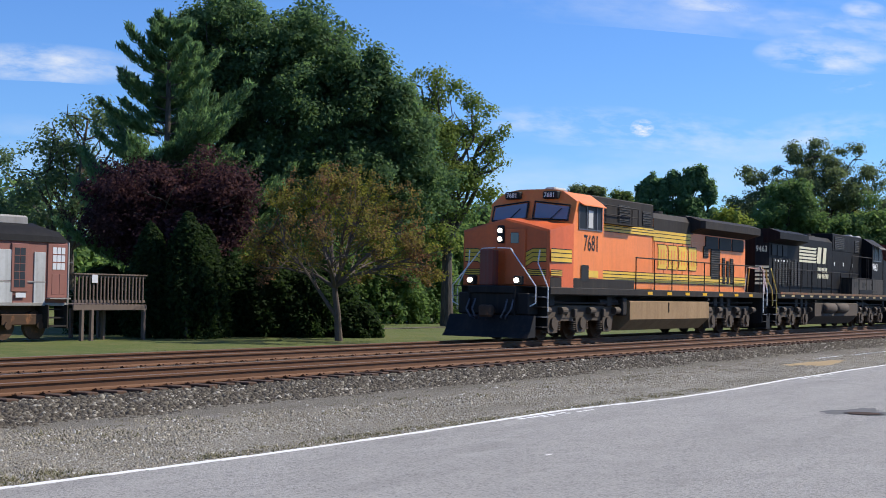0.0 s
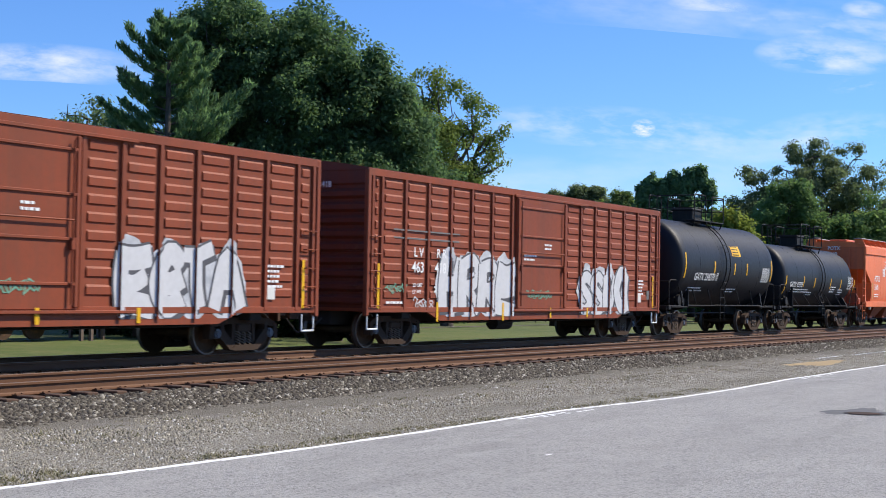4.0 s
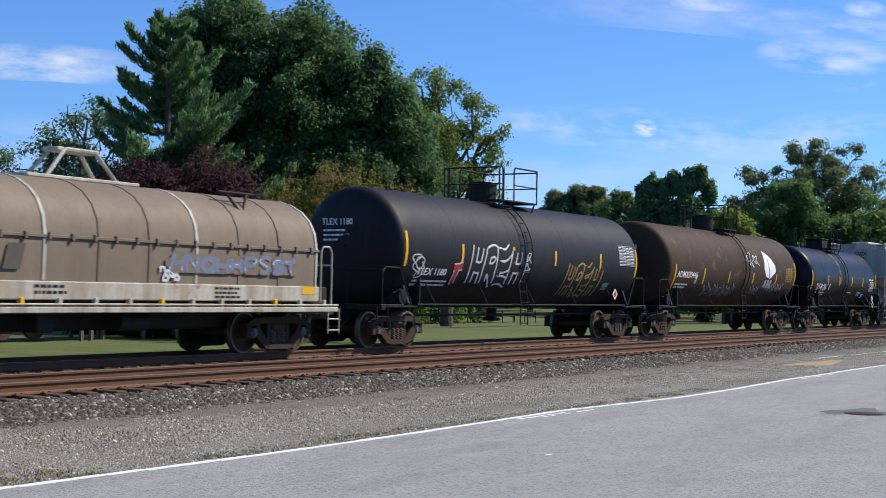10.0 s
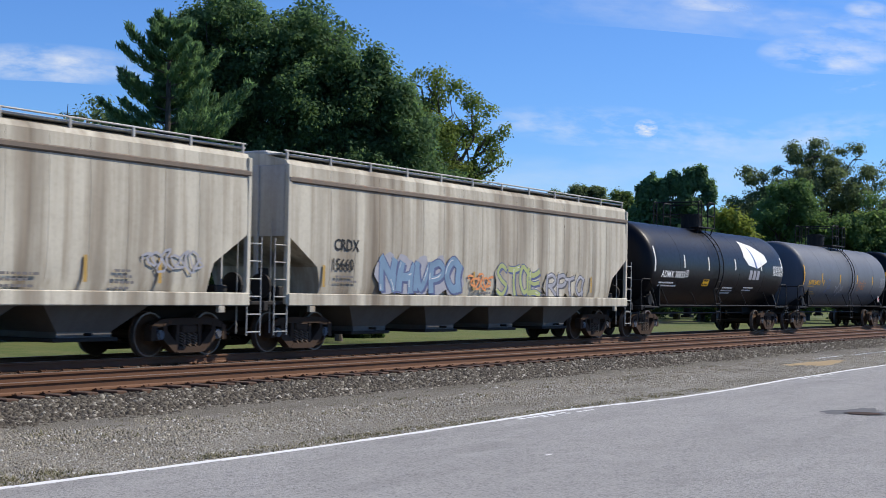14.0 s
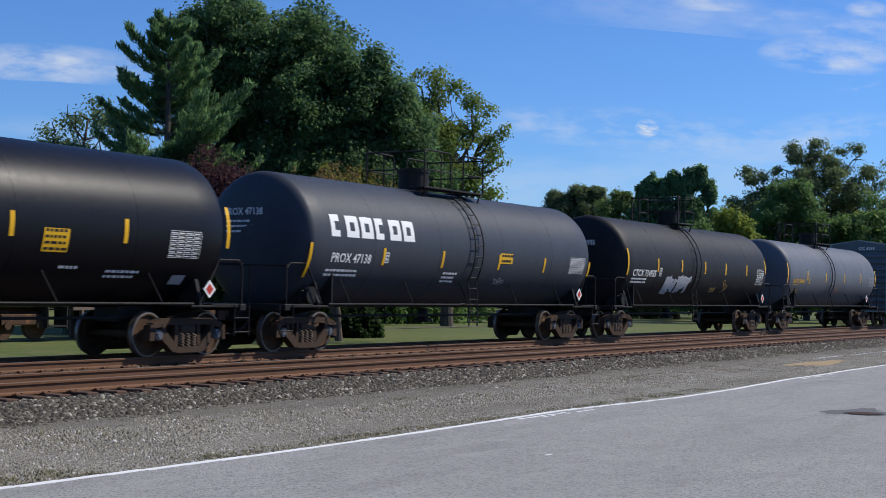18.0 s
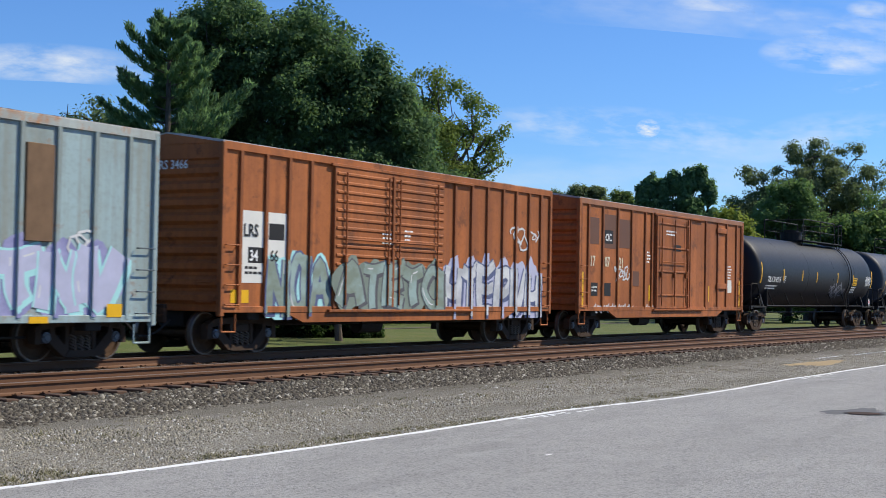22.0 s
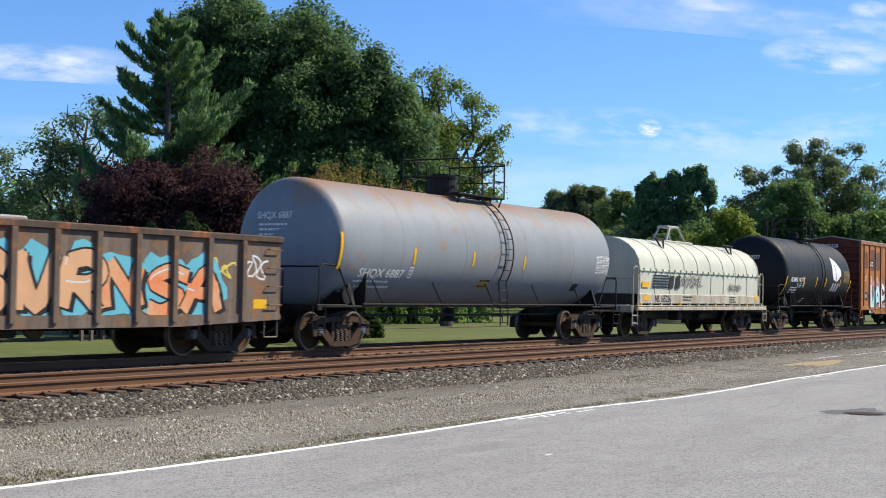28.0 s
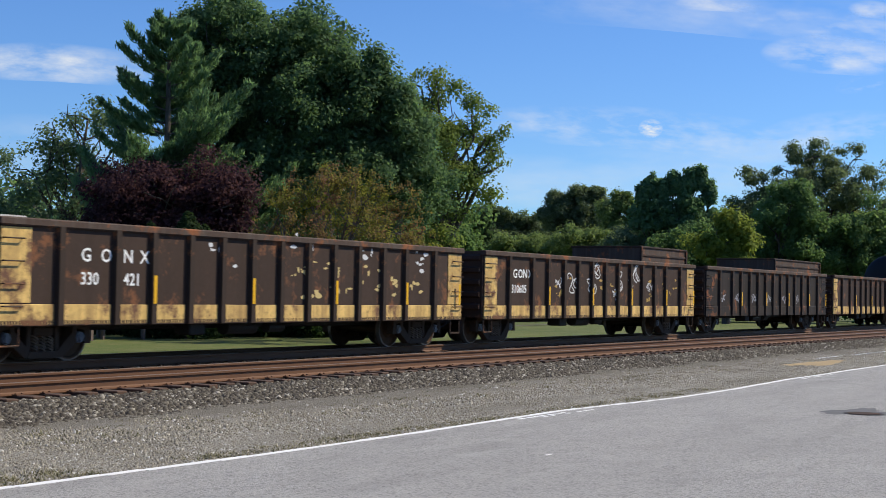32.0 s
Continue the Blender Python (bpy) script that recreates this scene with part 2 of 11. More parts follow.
def make_dry_blade():
    m = Mat("dry_grass_blade")
    geo = m.n.new("ShaderNodeNewGeometry")
    m.set("Base Color", m.ramp(geo.outputs["Random Per Island"], [(0.0, (0.09, 0.10, 0.03)), (0.4, (0.19, 0.17, 0.075)), (0.75, (0.28, 0.24, 0.13)), (1.0, (0.36, 0.31, 0.19))])).set("Roughness", 0.8)
    return m.m


def make_leaf(name, dark, mid, light, patch=None, patch_amt=0.0, glow_mix=0.3):
    """Foliage: each leaf takes its own green, whole boughs differ a little."""
    m = Mat(name)
    geo = m.n.new("ShaderNodeNewGeometry")
    base = m.ramp(geo.outputs["Random Per Island"], [(0.0, dark), (0.5, mid), (1.0, light)])
    bough = m.noise(0.45, 3)
    base = m.mix(m.math("MULTIPLY", m.ramp(bough, [(0.35, 0.0), (0.7, 1.0)]), 0.35), base, tint(light, 0.95))
    if patch:
        p = m.noise(0.55, 4, 0.6)
        base = m.mix(m.math("MULTIPLY", m.ramp(p, [(0.45, 0.0), (0.62, 1.0)]), patch_amt), base, patch)
    m.set("Base Color", base).set("Roughness", 0.75).set("Specular IOR Level", 0.12)
    tr = m.n.new("ShaderNodeBsdfTranslucent")
    m.l.new(m.mix(glow_mix, m.mix(1.0, base, (1.55, 1.55, 1.3), "MULTIPLY"), (0.17, 0.26, 0.06)), tr.inputs["Color"])
    mx = m.n.new("ShaderNodeMixShader")
    mx.inputs[0].default_value = 0.48
    m.l.new(m.b.outputs[0], mx.inputs[1])
    m.l.new(tr.outputs[0], mx.inputs[2])
    m.l.new(mx.outputs[0], m.n["Material Output"].inputs["Surface"])
    return m.m


def make_bark():
    m = Mat("bark")
    f = m.noise(5.0, 6, 0.7, (2.5, 2.5, 0.5))
    m.set("Base Color", m.ramp(f, [(0.3, (0.035, 0.028, 0.022)), (0.7, (0.13, 0.11, 0.09))])).set("Roughness", 0.9).bump(f, 0.7, 0.03)
    return m.m


def make_rail(name, col):
    m = Mat(name)
    f = m.noise(9.0, 6, 0.7, (0.15, 1, 1))
    g = m.noise(1.2, 4)
    base = m.mix(f, tint(col, 0.6), tint(col, 1.35))
    base = m.mix(m.math("MULTIPLY", m.ramp(g, [(0.4, 0.0), (0.7, 1.0)]), 0.4), base, (0.15, 0.066, 0.026))
    m.set("Base Color", base).set("Roughness", 0.75).bump(f, 0.3, 0.01)
    return m.m


def make_tie():
    m = Mat("tie_wood")
    f = m.noise(6.0, 6, 0.7, (0.6, 0.12, 1))
    r = m.random()
    base = m.mix(r, (0.10, 0.043, 0.021), (0.165, 0.078, 0.040))
    m.set("Base Color", m.mix(m.ramp(f, [(0.35, 0.0), (0.7, 1.0)]), tint((0.07, 0.045, 0.03), 0.7), base)).set("Roughness", 0.9).bump(f, 0.5, 0.02)
    return m.m


def make_glass(name="window_glass", col=(0.045, 0.054, 0.066)):
    m = Mat(name)
    m.set("Base Color", col).set("Roughness", 0.06).set("Specular IOR Level", 0.8)
    return m.m


def make_glow(name, col, power):
    m = Mat(name)
    m.set("Base Color", (0.8, 0.78, 0.7)).set("Emission Color", col).set("Emission Strength", power)
    return m.m


asphalt = make_asphalt()
gravel_mat = make_verge()
ballast_mat = make_gravel("ballast_bed", (0.022, 0.017, 0.011), (0.045, 0.036, 0.023), (0.085, 0.071, 0.049), 15.0, 1.0)
stone_mat = make_stone("ballast_stone", 0.76)
crib_mat = make_stone("ballast_rusted", 0.62, 0.6, (0.062, 0.034, 0.019))
chip_mat = make_stone("gravel_chip", 2.1, 0.5, (0.30, 0.275, 0.215))
grass_mat = make_grass()
blade_mat = make_blade()
dry_blade = make_dry_blade()
bark_mat = make_bark()
bark_grey = plain("bark_grey", (0.115, 0.095, 0.082), 0.9, 0, 0.35, 9.0)
leaf_dark = make_leaf("leaf_maple", (0.058, 0.108, 0.057), (0.086, 0.154, 0.072), (0.125, 0.20, 0.088), glow_mix=0.2)
leaf_oak = make_leaf("leaf_light", (0.090, 0.135, 0.040), (0.135, 0.190, 0.052), (0.19, 0.25, 0.065), (0.21, 0.22, 0.055), 0.30)
leaf_pine = make_leaf("needle_pine", (0.076, 0.145, 0.078), (0.112, 0.20, 0.098), (0.155, 0.255, 0.12), glow_mix=0.25)
leaf_ash = make_leaf("leaf_ash", (0.085, 0.13, 0.075), (0.125, 0.18, 0.10), (0.17, 0.23, 0.13))
leaf_plum = make_leaf("leaf_plum", (0.036, 0.018, 0.024), (0.058, 0.028, 0.036), (0.088, 0.046, 0.052), glow_mix=0.0)
leaf_crab = make_leaf("leaf_crabapple", (0.10, 0.12, 0.022), (0.16, 0.17, 0.032), (0.22, 0.21, 0.045), (0.19, 0.088, 0.066), 0.85, 0.05)
leaf_hedge = make_leaf("leaf_arborvitae", (0.014, 0.030, 0.012), (0.024, 0.046, 0.016), (0.038, 0.068, 0.022), glow_mix=0.05)
leaf_far = make_leaf("leaf_far", (0.080, 0.140, 0.054), (0.114, 0.188, 0.066), (0.155, 0.24, 0.084), glow_mix=0.15)
rail_side = make_rail("rail_rust", (0.112, 0.043, 0.013))
rail_top = plain("rail_head", (0.24, 0.185, 0.15), 0.42, 0.30, 0.15, 3.0)
tie_mat = make_tie()
white_paint = plain("line_paint", (0.72, 0.72, 0.70), 0.8, 0, 0.10, 12.0)
steel_dark = plain("steel_dark", (0.033, 0.029, 0.026), 0.7, 0.0, 0.25, 6.0, 0.15)
truck_mat = paint("truck_iron", (0.088, 0.054, 0.036), 0.5, 0.3, 0.8, 0.4, (0.045, 0.032, 0.024), (0.15, 0.07, 0.035), spec=0.1)
truck_black = paint("truck_black", (0.066, 0.043, 0.030), 0.4, 0.25, 0.8, 0.4, (0.05, 0.035, 0.026), spec=0.1)
wheel_mat = plain("wheel_steel", (0.085, 0.050, 0.030), 0.8, 0.0, 0.4, 6.0, 0.12)
tread_mat = plain("wheel_tread", (0.20, 0.17, 0.15), 0.45, 0.7, 0.15)
cap_mat = plain("bearing_cap", (0.12, 0.125, 0.14), 0.5, 0.3, 0.3, 14.0)
spring_mat = plain("spring_steel", (0.13, 0.090, 0.062), 0.7, 0.0)
white_mark = plain("white_lettering", (0.78, 0.78, 0.76), 0.6, 0, 0.06)
yellow_mark = plain("yellow_reflector", (0.72, 0.40, 0.015), 0.5, 0, 0.10)
black_mark = plain("black_lettering", (0.02, 0.02, 0.02), 0.6, 0, 0.1)
glass_mat = make_glass()
# blue grey sky reflection put into the windscreens' base colour
screen_sky_tint = make_glass("windscreen_sky_tint", (0.19, 0.21, 0.26))
side_glass = plain("side_glass", (0.022, 0.023, 0.027), 0.4, 0.0, 0.5, 2.5, 0.08)

black_satin = paint("black_satin", (0.0150, 0.0148, 0.0150), 0.3, 0.08, 0.55, 1.0, (0.045, 0.036, 0.028), spec=0.14)
galv_mat = paint("galvanised_roof", (0.42, 0.42, 0.41), 0.4, 0.35, 0.5)
tank_black = paint("tank_black", (0.0078, 0.0090, 0.0130), 0.2, 0.01, 0.50, 0.6, (0.011, 0.012, 0.0155), spec=0.24, blots=0.3)
tank_gloss = paint("tank_black_gloss", (0.0042, 0.0046, 0.0068), 0.15, 0.005, 0.38, 0.5, (0.0075, 0.0078, 0.0095), spec=0.2, blots=0.2)
tank_soot = paint("tank_soot", (0.0115, 0.0118, 0.0135), 0.4, 0.03, 0.55, 0.8, (0.024, 0.022, 0.021), spec=0.2, blots=0.3)
tank_brown = paint("tank_brown", (0.058, 0.034, 0.019), 0.45, 0.30, 0.65, 0.8, (0.03, 0.023, 0.018), (0.10, 0.05, 0.027), spec=0.15)
tank_grey = paint("tank_grey", (0.138, 0.152, 0.174), 0.35, 0.03, 0.5, 0.8, (0.10, 0.095, 0.09), spec=0.2)
tank_grey_dark = paint("tank_grey_dark", (0.042, 0.048, 0.060), 0.3, 0.02, 0.5, 0.7, (0.026, 0.028, 0.033), spec=0.22, blots=0.3)
tank_grey_mid = paint("tank_grey_mid", (0.115, 0.125, 0.143), 0.3, 0.02, 0.5, 0.7, (0.07, 0.07, 0.075), spec=0.2, blots=0.3)
tank_grey_rust = paint("tank_grey_rust", (0.145, 0.158, 0.175), 0.45, 0.12, 0.55, 0.9, (0.10, 0.08, 0.065), (0.17, 0.085, 0.05), 0.12, 0.75, 0.2)
tank_blue_rust = paint("tank_blue_rust", (0.235, 0.257, 0.278), 0.3, 0.20, 0.5, 0.7, (0.16, 0.14, 0.12), (0.19, 0.10, 0.045), 0.10, 0.85, 0.2)
box_red = paint("box_oxide_red", (0.2565, 0.0589, 0.0247), 0.3, 0.12, 0.55, 0.8, (0.09, 0.045, 0.03), spec=0.2)
# box_red darkened: end walls' shade put into the colour; roofs share it
box_red_shade = paint("box_oxide_shade", (0.153, 0.036, 0.0198), 0.4, 0.2, 0.6, 0.8, (0.06, 0.03, 0.025), spec=0.2)
box_orange = paint("box_orange", (0.38, 0.125, 0.040), 0.55, 0.34, 0.6, 1.0, (0.15, 0.055, 0.026), (0.12, 0.045, 0.020), 0.25, spec=0.15)
box_brown = paint("box_brown", (0.40, 0.155, 0.048), 0.5, 0.26, 0.6, 1.0, (0.19, 0.075, 0.03), (0.15, 0.055, 0.022), 0.2, spec=0.15)
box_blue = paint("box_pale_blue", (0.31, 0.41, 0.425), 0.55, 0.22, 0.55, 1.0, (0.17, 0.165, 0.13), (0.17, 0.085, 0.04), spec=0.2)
# box_blue darkened, end wall shade in the colour; bars and grab irons share it
box_blue_shade = paint("box_pale_blue_shade", (0.085, 0.12, 0.15), 0.4, 0.18, 0.55, 1.0, (0.10, 0.10, 0.09))
potash = paint("hopper_orange", (0.76, 0.17, 0.045), 0.18, 0.03, 0.5, 0.8, (0.34, 0.11, 0.05))
hopper_beige = paint("hopper_beige", (0.55, 0.51, 0.41), 0.95, 0.04, 0.6, 1.15, (0.20, 0.165, 0.12), spec=0.2, grain=0.42, blots=0.18)
hopper_grey = paint("hopper_grey", (0.45, 0.45, 0.42), 0.5, 0.05, 0.55, 1.0, (0.22, 0.19, 0.16))
coil_tan = paint("coil_tan", (0.20, 0.155, 0.108), 0.55, 0.12, 0.6, 1.0, (0.15, 0.11, 0.075), spec=0.2)
coil_white = paint("coil_white", (0.50, 0.51, 0.41), 0.3, 0.05, 0.5, 0.8, (0.34, 0.31, 0.24), blots=0.3)
deck_white = paint("deck_white", (0.46, 0.43, 0.35), 0.7, 0.25, 0.6, 1.0, (0.22, 0.16, 0.10))
gon_brown = paint("gondola_brown", (0.054, 0.034, 0.025), 0.5, 0.35, 0.7, 0.9, (0.036, 0.024, 0.018), (0.13, 0.055, 0.026), spec=0.15)
gon_patchy = paint("gondola_patchy", (0.175, 0.14, 0.112), 0.75, 0.5, 0.7, 1.0, (0.08, 0.055, 0.04), (0.16, 0.075, 0.035), spec=0.2)
gon_yellow = paint("gondola_yellow", (0.72, 0.48, 0.16), 0.6, 0.45, 0.65, 0.9, (0.16, 0.085, 0.04), (0.10, 0.05, 0.03), spec=0.2)
loco_orange = paint("loco_orange", (0.86, 0.235, 0.05), 0.22, 0.03, 0.42, 0.8, (0.32, 0.10, 0.04), (0.25, 0.08, 0.03))
# the nose faces away from the sun; its shade is in this darker colour
loco_nose_shade = paint("loco_orange_nose_shade", (0.70, 0.13, 0.028), 0.25, 0.03, 0.42, 0.6, (0.20, 0.05, 0.02))
loco_yellow = paint("loco_yellow", (0.80, 0.50, 0.04), 0.3, 0.04, 0.42, 0.8, (0.35, 0.22, 0.06))
loco_dark = paint("loco_dark_grey", (0.027, 0.024, 0.022), 0.35, 0.06, 0.65, 0.8, (0.055, 0.044, 0.034), spec=0.14)
loco_black = paint("loco_black", (0.0075, 0.0075, 0.009), 0.3, 0.03, 0.6, 0.8, (0.022, 0.019, 0.016), spec=0.12)
loco_truck = paint("loco_truck", (0.1087, 0.08625, 0.06375), 0.6, 0.25, 0.8, 0.4, (0.07, 0.055, 0.04), spec=0.2)
loco_tank = paint("loco_fuel_tank", (0.34, 0.225, 0.12), 0.45, 0.06, 0.7, 0.7, (0.15, 0.09, 0.045), spec=0.2)
stain_brown = paint("stain_brown", (0.11, 0.065, 0.04), 0.4, 0.3, 0.7)
orange_dull = plain("orange_dull", (0.42, 0.17, 0.045), 0.6, 0, 0.25)
spray_silver = plain("spray_silver", (0.40, 0.41, 0.44), 0.55, 0, 0.12)


# ---------------------------------------------------------------- ground
def strip(ys, zs, x0, x1, nx, jitter=0.0):
    """A long sheet with a cross profile (ys, zs)."""
    b = Build()
    rnd = random.Random(5)
    rings = []
    for k in range(nx + 1):
        x = x0 + (x1 - x0) * k / nx
        rings.append([(x, y, z + (rnd.uniform(-jitter, jitter) if 0 < i < len(ys) - 1 else 0)) for i, (y, z) in enumerate(zip(ys, zs))])
    b.loft(rings, caps=False, closed=False)
    return b


def edge_y(x):
    """Where the painted line runs along the gently waving asphalt edge."""
    return float(np.interp(x, [8.3, 12.0, 15.0, 19.0, 20.8, 21.7, 22.8, 24.1, 25.7, 27.7, 29.9, 32.0, 34.6, 37.3], [9.4, 9.24, 9.26, 9.39, 9.25, 9.15, 9.09, 9.08, 9.12, 9.23, 9.35, 9.35, 9.42, 9.43]))


def build_ground():
    far = [-2500, -600, -120, -30, 8.9, 13.3, 15.0, 22.5, 24.2, 28, 60, 140, 400, 1200, 3200]
    z = [-0.34, -0.34, -0.34, -0.34, -0.34, -0.40, -0.34, -0.34, -0.44, GRASS_Z, GRASS_Z, -0.2, 0.4, 1.0, 1.0]
    b = strip(far, z, -2500, 4000, 65)
    single("ground", b, grass_mat, "mown green lawn with dry yellow patches beyond the railway", "lawn", kind="structure")
    b = Build()
    b.loft([[(x, -60, LOT_Z), (x, 0, LOT_Z), (x, 5, LOT_Z), (x, edge_y(x) - 0.1, LOT_Z), (x, edge_y(x) + 0.06, LOT_Z), (x, edge_y(x) + 0.09, LOT_Z - 0.05)] for x in [-80 + k for k in range(381)]], caps=False, closed=False)
    single("pavement", b, asphalt, "pale grey worn asphalt of a car park", "pavement", kind="structure")
    b = strip([9.0, 10.3, 11.5, 12.6, 13.6, 14.2], [LOT_Z - 0.03, LOT_Z - 0.02, LOT_Z - 0.03, LOT_Z - 0.02, LOT_Z, -0.28], -80, 300, 400, 0.012)
    single("gravel_verge", b, gravel_mat, "grey gravel verge with tufts of dry grass", "gravel", kind="structure")
    ys = [13.3, 13.9, 14.5, 15.0, 15.5, 17.9, 18.7, 19.4, 22.0, 22.7, 23.6, 24.4]
    zs = [-0.33, -0.30, -0.26, -0.25, -0.235, -0.19, -0.21, -0.19, -0.19, -0.21, -0.38, -0.46]
    b = strip(ys, zs, -80, 420, 500, 0.014)
    single("ballast_bed", b, ballast_mat, "crushed grey stone ballast under two railway tracks", "ballast", kind="structure")


def white_line():
    b = Build()
    rnd = random.Random(8)
    x = -30.0
    while x < 200:
        step = 0.5
        w0, w1 = edge_y(x + 0.3) - 0.05 + rnd.uniform(-0.01, 0.01), edge_y(x + 0.3) + 0.05 + rnd.uniform(-0.01, 0.01)
        b.box(x, x + step, w0, w1, LOT_Z - 0.01, LOT_Z + 0.004)
        x += step
    single("edge_line", b, white_paint, "worn white painted edge line on asphalt", "road marking", kind="structure")


RAIL = [(-0.076, -0.18), (0.076, -0.18), (0.076, -0.168), (0.02, -0.15), (0.009, -0.135), (0.009, -0.045), (0.036, -0.036), (0.037, -0.006), (0.03, 0.0),
        (-0.03, 0.0), (-0.037, -0.006), (-0.036, -0.036), (-0.009, -0.045), (-0.009, -0.135), (-0.02, -0.15), (-0.076, -0.168)]


def build_tracks():
    rail_me = Build().prism(RAIL, "x", -80, 420).mesh("rail")
    head = Build().box(-80, 420, -0.028, 0.028, -0.001, 0.003).mesh("rail_head")
    tie_me = Build().box(-0.115, 0.115, -1.3, 1.3, -0.36, -0.172, 0.012).mesh("tie")
    tie_me.materials.append(tie_mat)
    fast = Build()
    for y in (-GAUGE_HALF, GAUGE_HALF):
        fast.box(-0.10, 0.10, y - 0.17, y + 0.17, -0.174, -0.160)
        for dx, dy in ((-0.06, -0.10), (0.06, 0.10), (0.06, -0.10), (-0.06, 0.10)):
            fast.box(dx - 0.012, dx + 0.012, y + dy - 0.02, y + dy + 0.02, -0.165, -0.145, 0.004)
    fast_me = fast.mesh("tie_plate")
    fast_me.materials.append(rail_side)
    for name, yc, label in (("track_far", TRACK_FAR, "railway track with rusty rails that the train runs on"), ("track_near", TRACK_NEAR, "empty railway track with rusty rails and wooden ties")):
        t = thing(name, label, "railway track", pose(0, yc, 0), "parallel tracks", "structure")
        for y in (-GAUGE_HALF, GAUGE_HALF):
            r = part("rail", rail_me, rail_side, t, "brown rusted steel rail", pose(0, y, 0))
            part("rail_head", head, rail_top, r, "bright worn running surface")
        rnd = random.Random(3)
        for k in range(300):
            x = 8.0 + k * 0.53
            tie = part("tie", tie_me, tie_mat, t, "", pose(x + rnd.uniform(-0.03, 0.03), rnd.uniform(-0.06, 0.06), rnd.uniform(-0.012, 0.006), 0, 0, rnd.uniform(-1.2, 1.2)))
            if x < 75:
                part("tie_plate", fast_me, rail_side, t, "", pose(x, 0, 0))


def stones(name, label, n, x_range, y_range, z_of, size, seed, mat):
    """A heap of loose stones joined into one mesh."""
    rs = np.random.RandomState(seed)
    u = rs.rand(n)
    x = x_range[0] * (x_range[1] / x_range[0]) ** u
    y = y_range[0] + (y_range[1] - y_range[0]) * rs.rand(n)
    z = np.array([z_of(v) for v in y])
    s = size * (0.55 + 0.9 * rs.rand(n) ** 1.5)
    base = np.array([(1, 0, -.3), (.2, .95, -.2), (-.9, .35, -.3), (-.5, -.85, -.25), (.6, -.8, -.2), (.35, .3, .8), (-.45, -.1, .75), (0.1, -0.45, .7)])
    faces = np.array([(0, 1, 5), (1, 2, 6), (1, 6, 5), (2, 3, 6), (3, 4, 7), (3, 7, 6), (4, 0, 5), (4, 5, 7), (5, 6, 7)])
    ang = rs.rand(n) * 6.283
    ca, sa = np.cos(ang), np.sin(ang)
    v = base[None] * (1 + 0.5 * (rs.rand(n, 8, 3) - 0.5))
    v = v * (s[:, None, None] * np.stack([np.ones(n), 0.6 + 0.4 * rs.rand(n), 0.45 + 0.4 * rs.rand(n)], 1)[:, None, :])
    vx = v[..., 0] * ca[:, None] - v[..., 1] * sa[:, None] + x[:, None]
    vy = v[..., 0] * sa[:, None] + v[..., 1] * ca[:, None] + y[:, None]
    vz = v[..., 2] + z[:, None] + s[:, None] * 0.1
    pts = np.stack([vx, vy, vz], -1).reshape(-1, 3)
    f = (faces[None] + (np.arange(n) * 8)[:, None, None]).reshape(-1, 3)
    me = fast_mesh(name, pts, f)
    single(name, me, mat, label, "stones", kind="stuff")


def fast_mesh(name, pts, faces):
    """A mesh from arrays of points and equal-sided faces."""
    pts, faces = np.asarray(pts, np.float32), np.asarray(faces, np.int32)
    me = bpy.data.meshes.new(name)
    k = faces.shape[1]
    me.vertices.add(len(pts))
    me.vertices.foreach_set("co", pts.ravel())
    me.loops.add(faces.size)
    me.loops.foreach_set("vertex_index", faces.ravel())
    me.polygons.add(len(faces))
    me.polygons.foreach_set("loop_start", np.arange(0, faces.size, k, dtype=np.int32))
    me.update(calc_edges=True)
    me.validate()
    return me


def bed_z(y):
    return float(np.interp(y, [13.3, 13.9, 14.5, 15.0, 15.5, 17.9, 18.7, 19.4, 22.0, 22.7, 23.6, 24.4], [-0.33, -0.30, -0.26, -0.25, -0.235, -0.19, -0.21, -0.19, -0.19, -0.21, -0.38, -0.46]))


def ballast_edge(y):
    """The heap thins out towards the verge: its outermost stones sink half out of sight."""
    return bed_z(y) - 0.05 * max(0.0, min(1.0, (13.7 - y) / 0.7)) ** 2


build_ground()
white_line()
build_tracks()
stones("ballast_stones", "loose grey and brown crushed stone along the track", 46000, (11.0, 95.0), (13.0, 15.55), ballast_edge, 0.048, 11, stone_mat)
stones("ballast_crib", "loose crushed stone between and beside the rails", 16000, (11.0, 80.0), (15.6, 23.4), bed_z, 0.036, 12, crib_mat)
stones("verge_gravel", "fine loose gravel chips on the verge", 46000, (7.5, 60.0), (9.45, 13.9), lambda y: LOT_Z - 0.024, 0.017, 13, chip_mat)
stones("stray_ballast", "larger stones that have rolled onto the verge", 3200, (9.0, 70.0), (11.2, 13.2), lambda y: LOT_Z - 0.026, 0.030, 14, chip_mat)


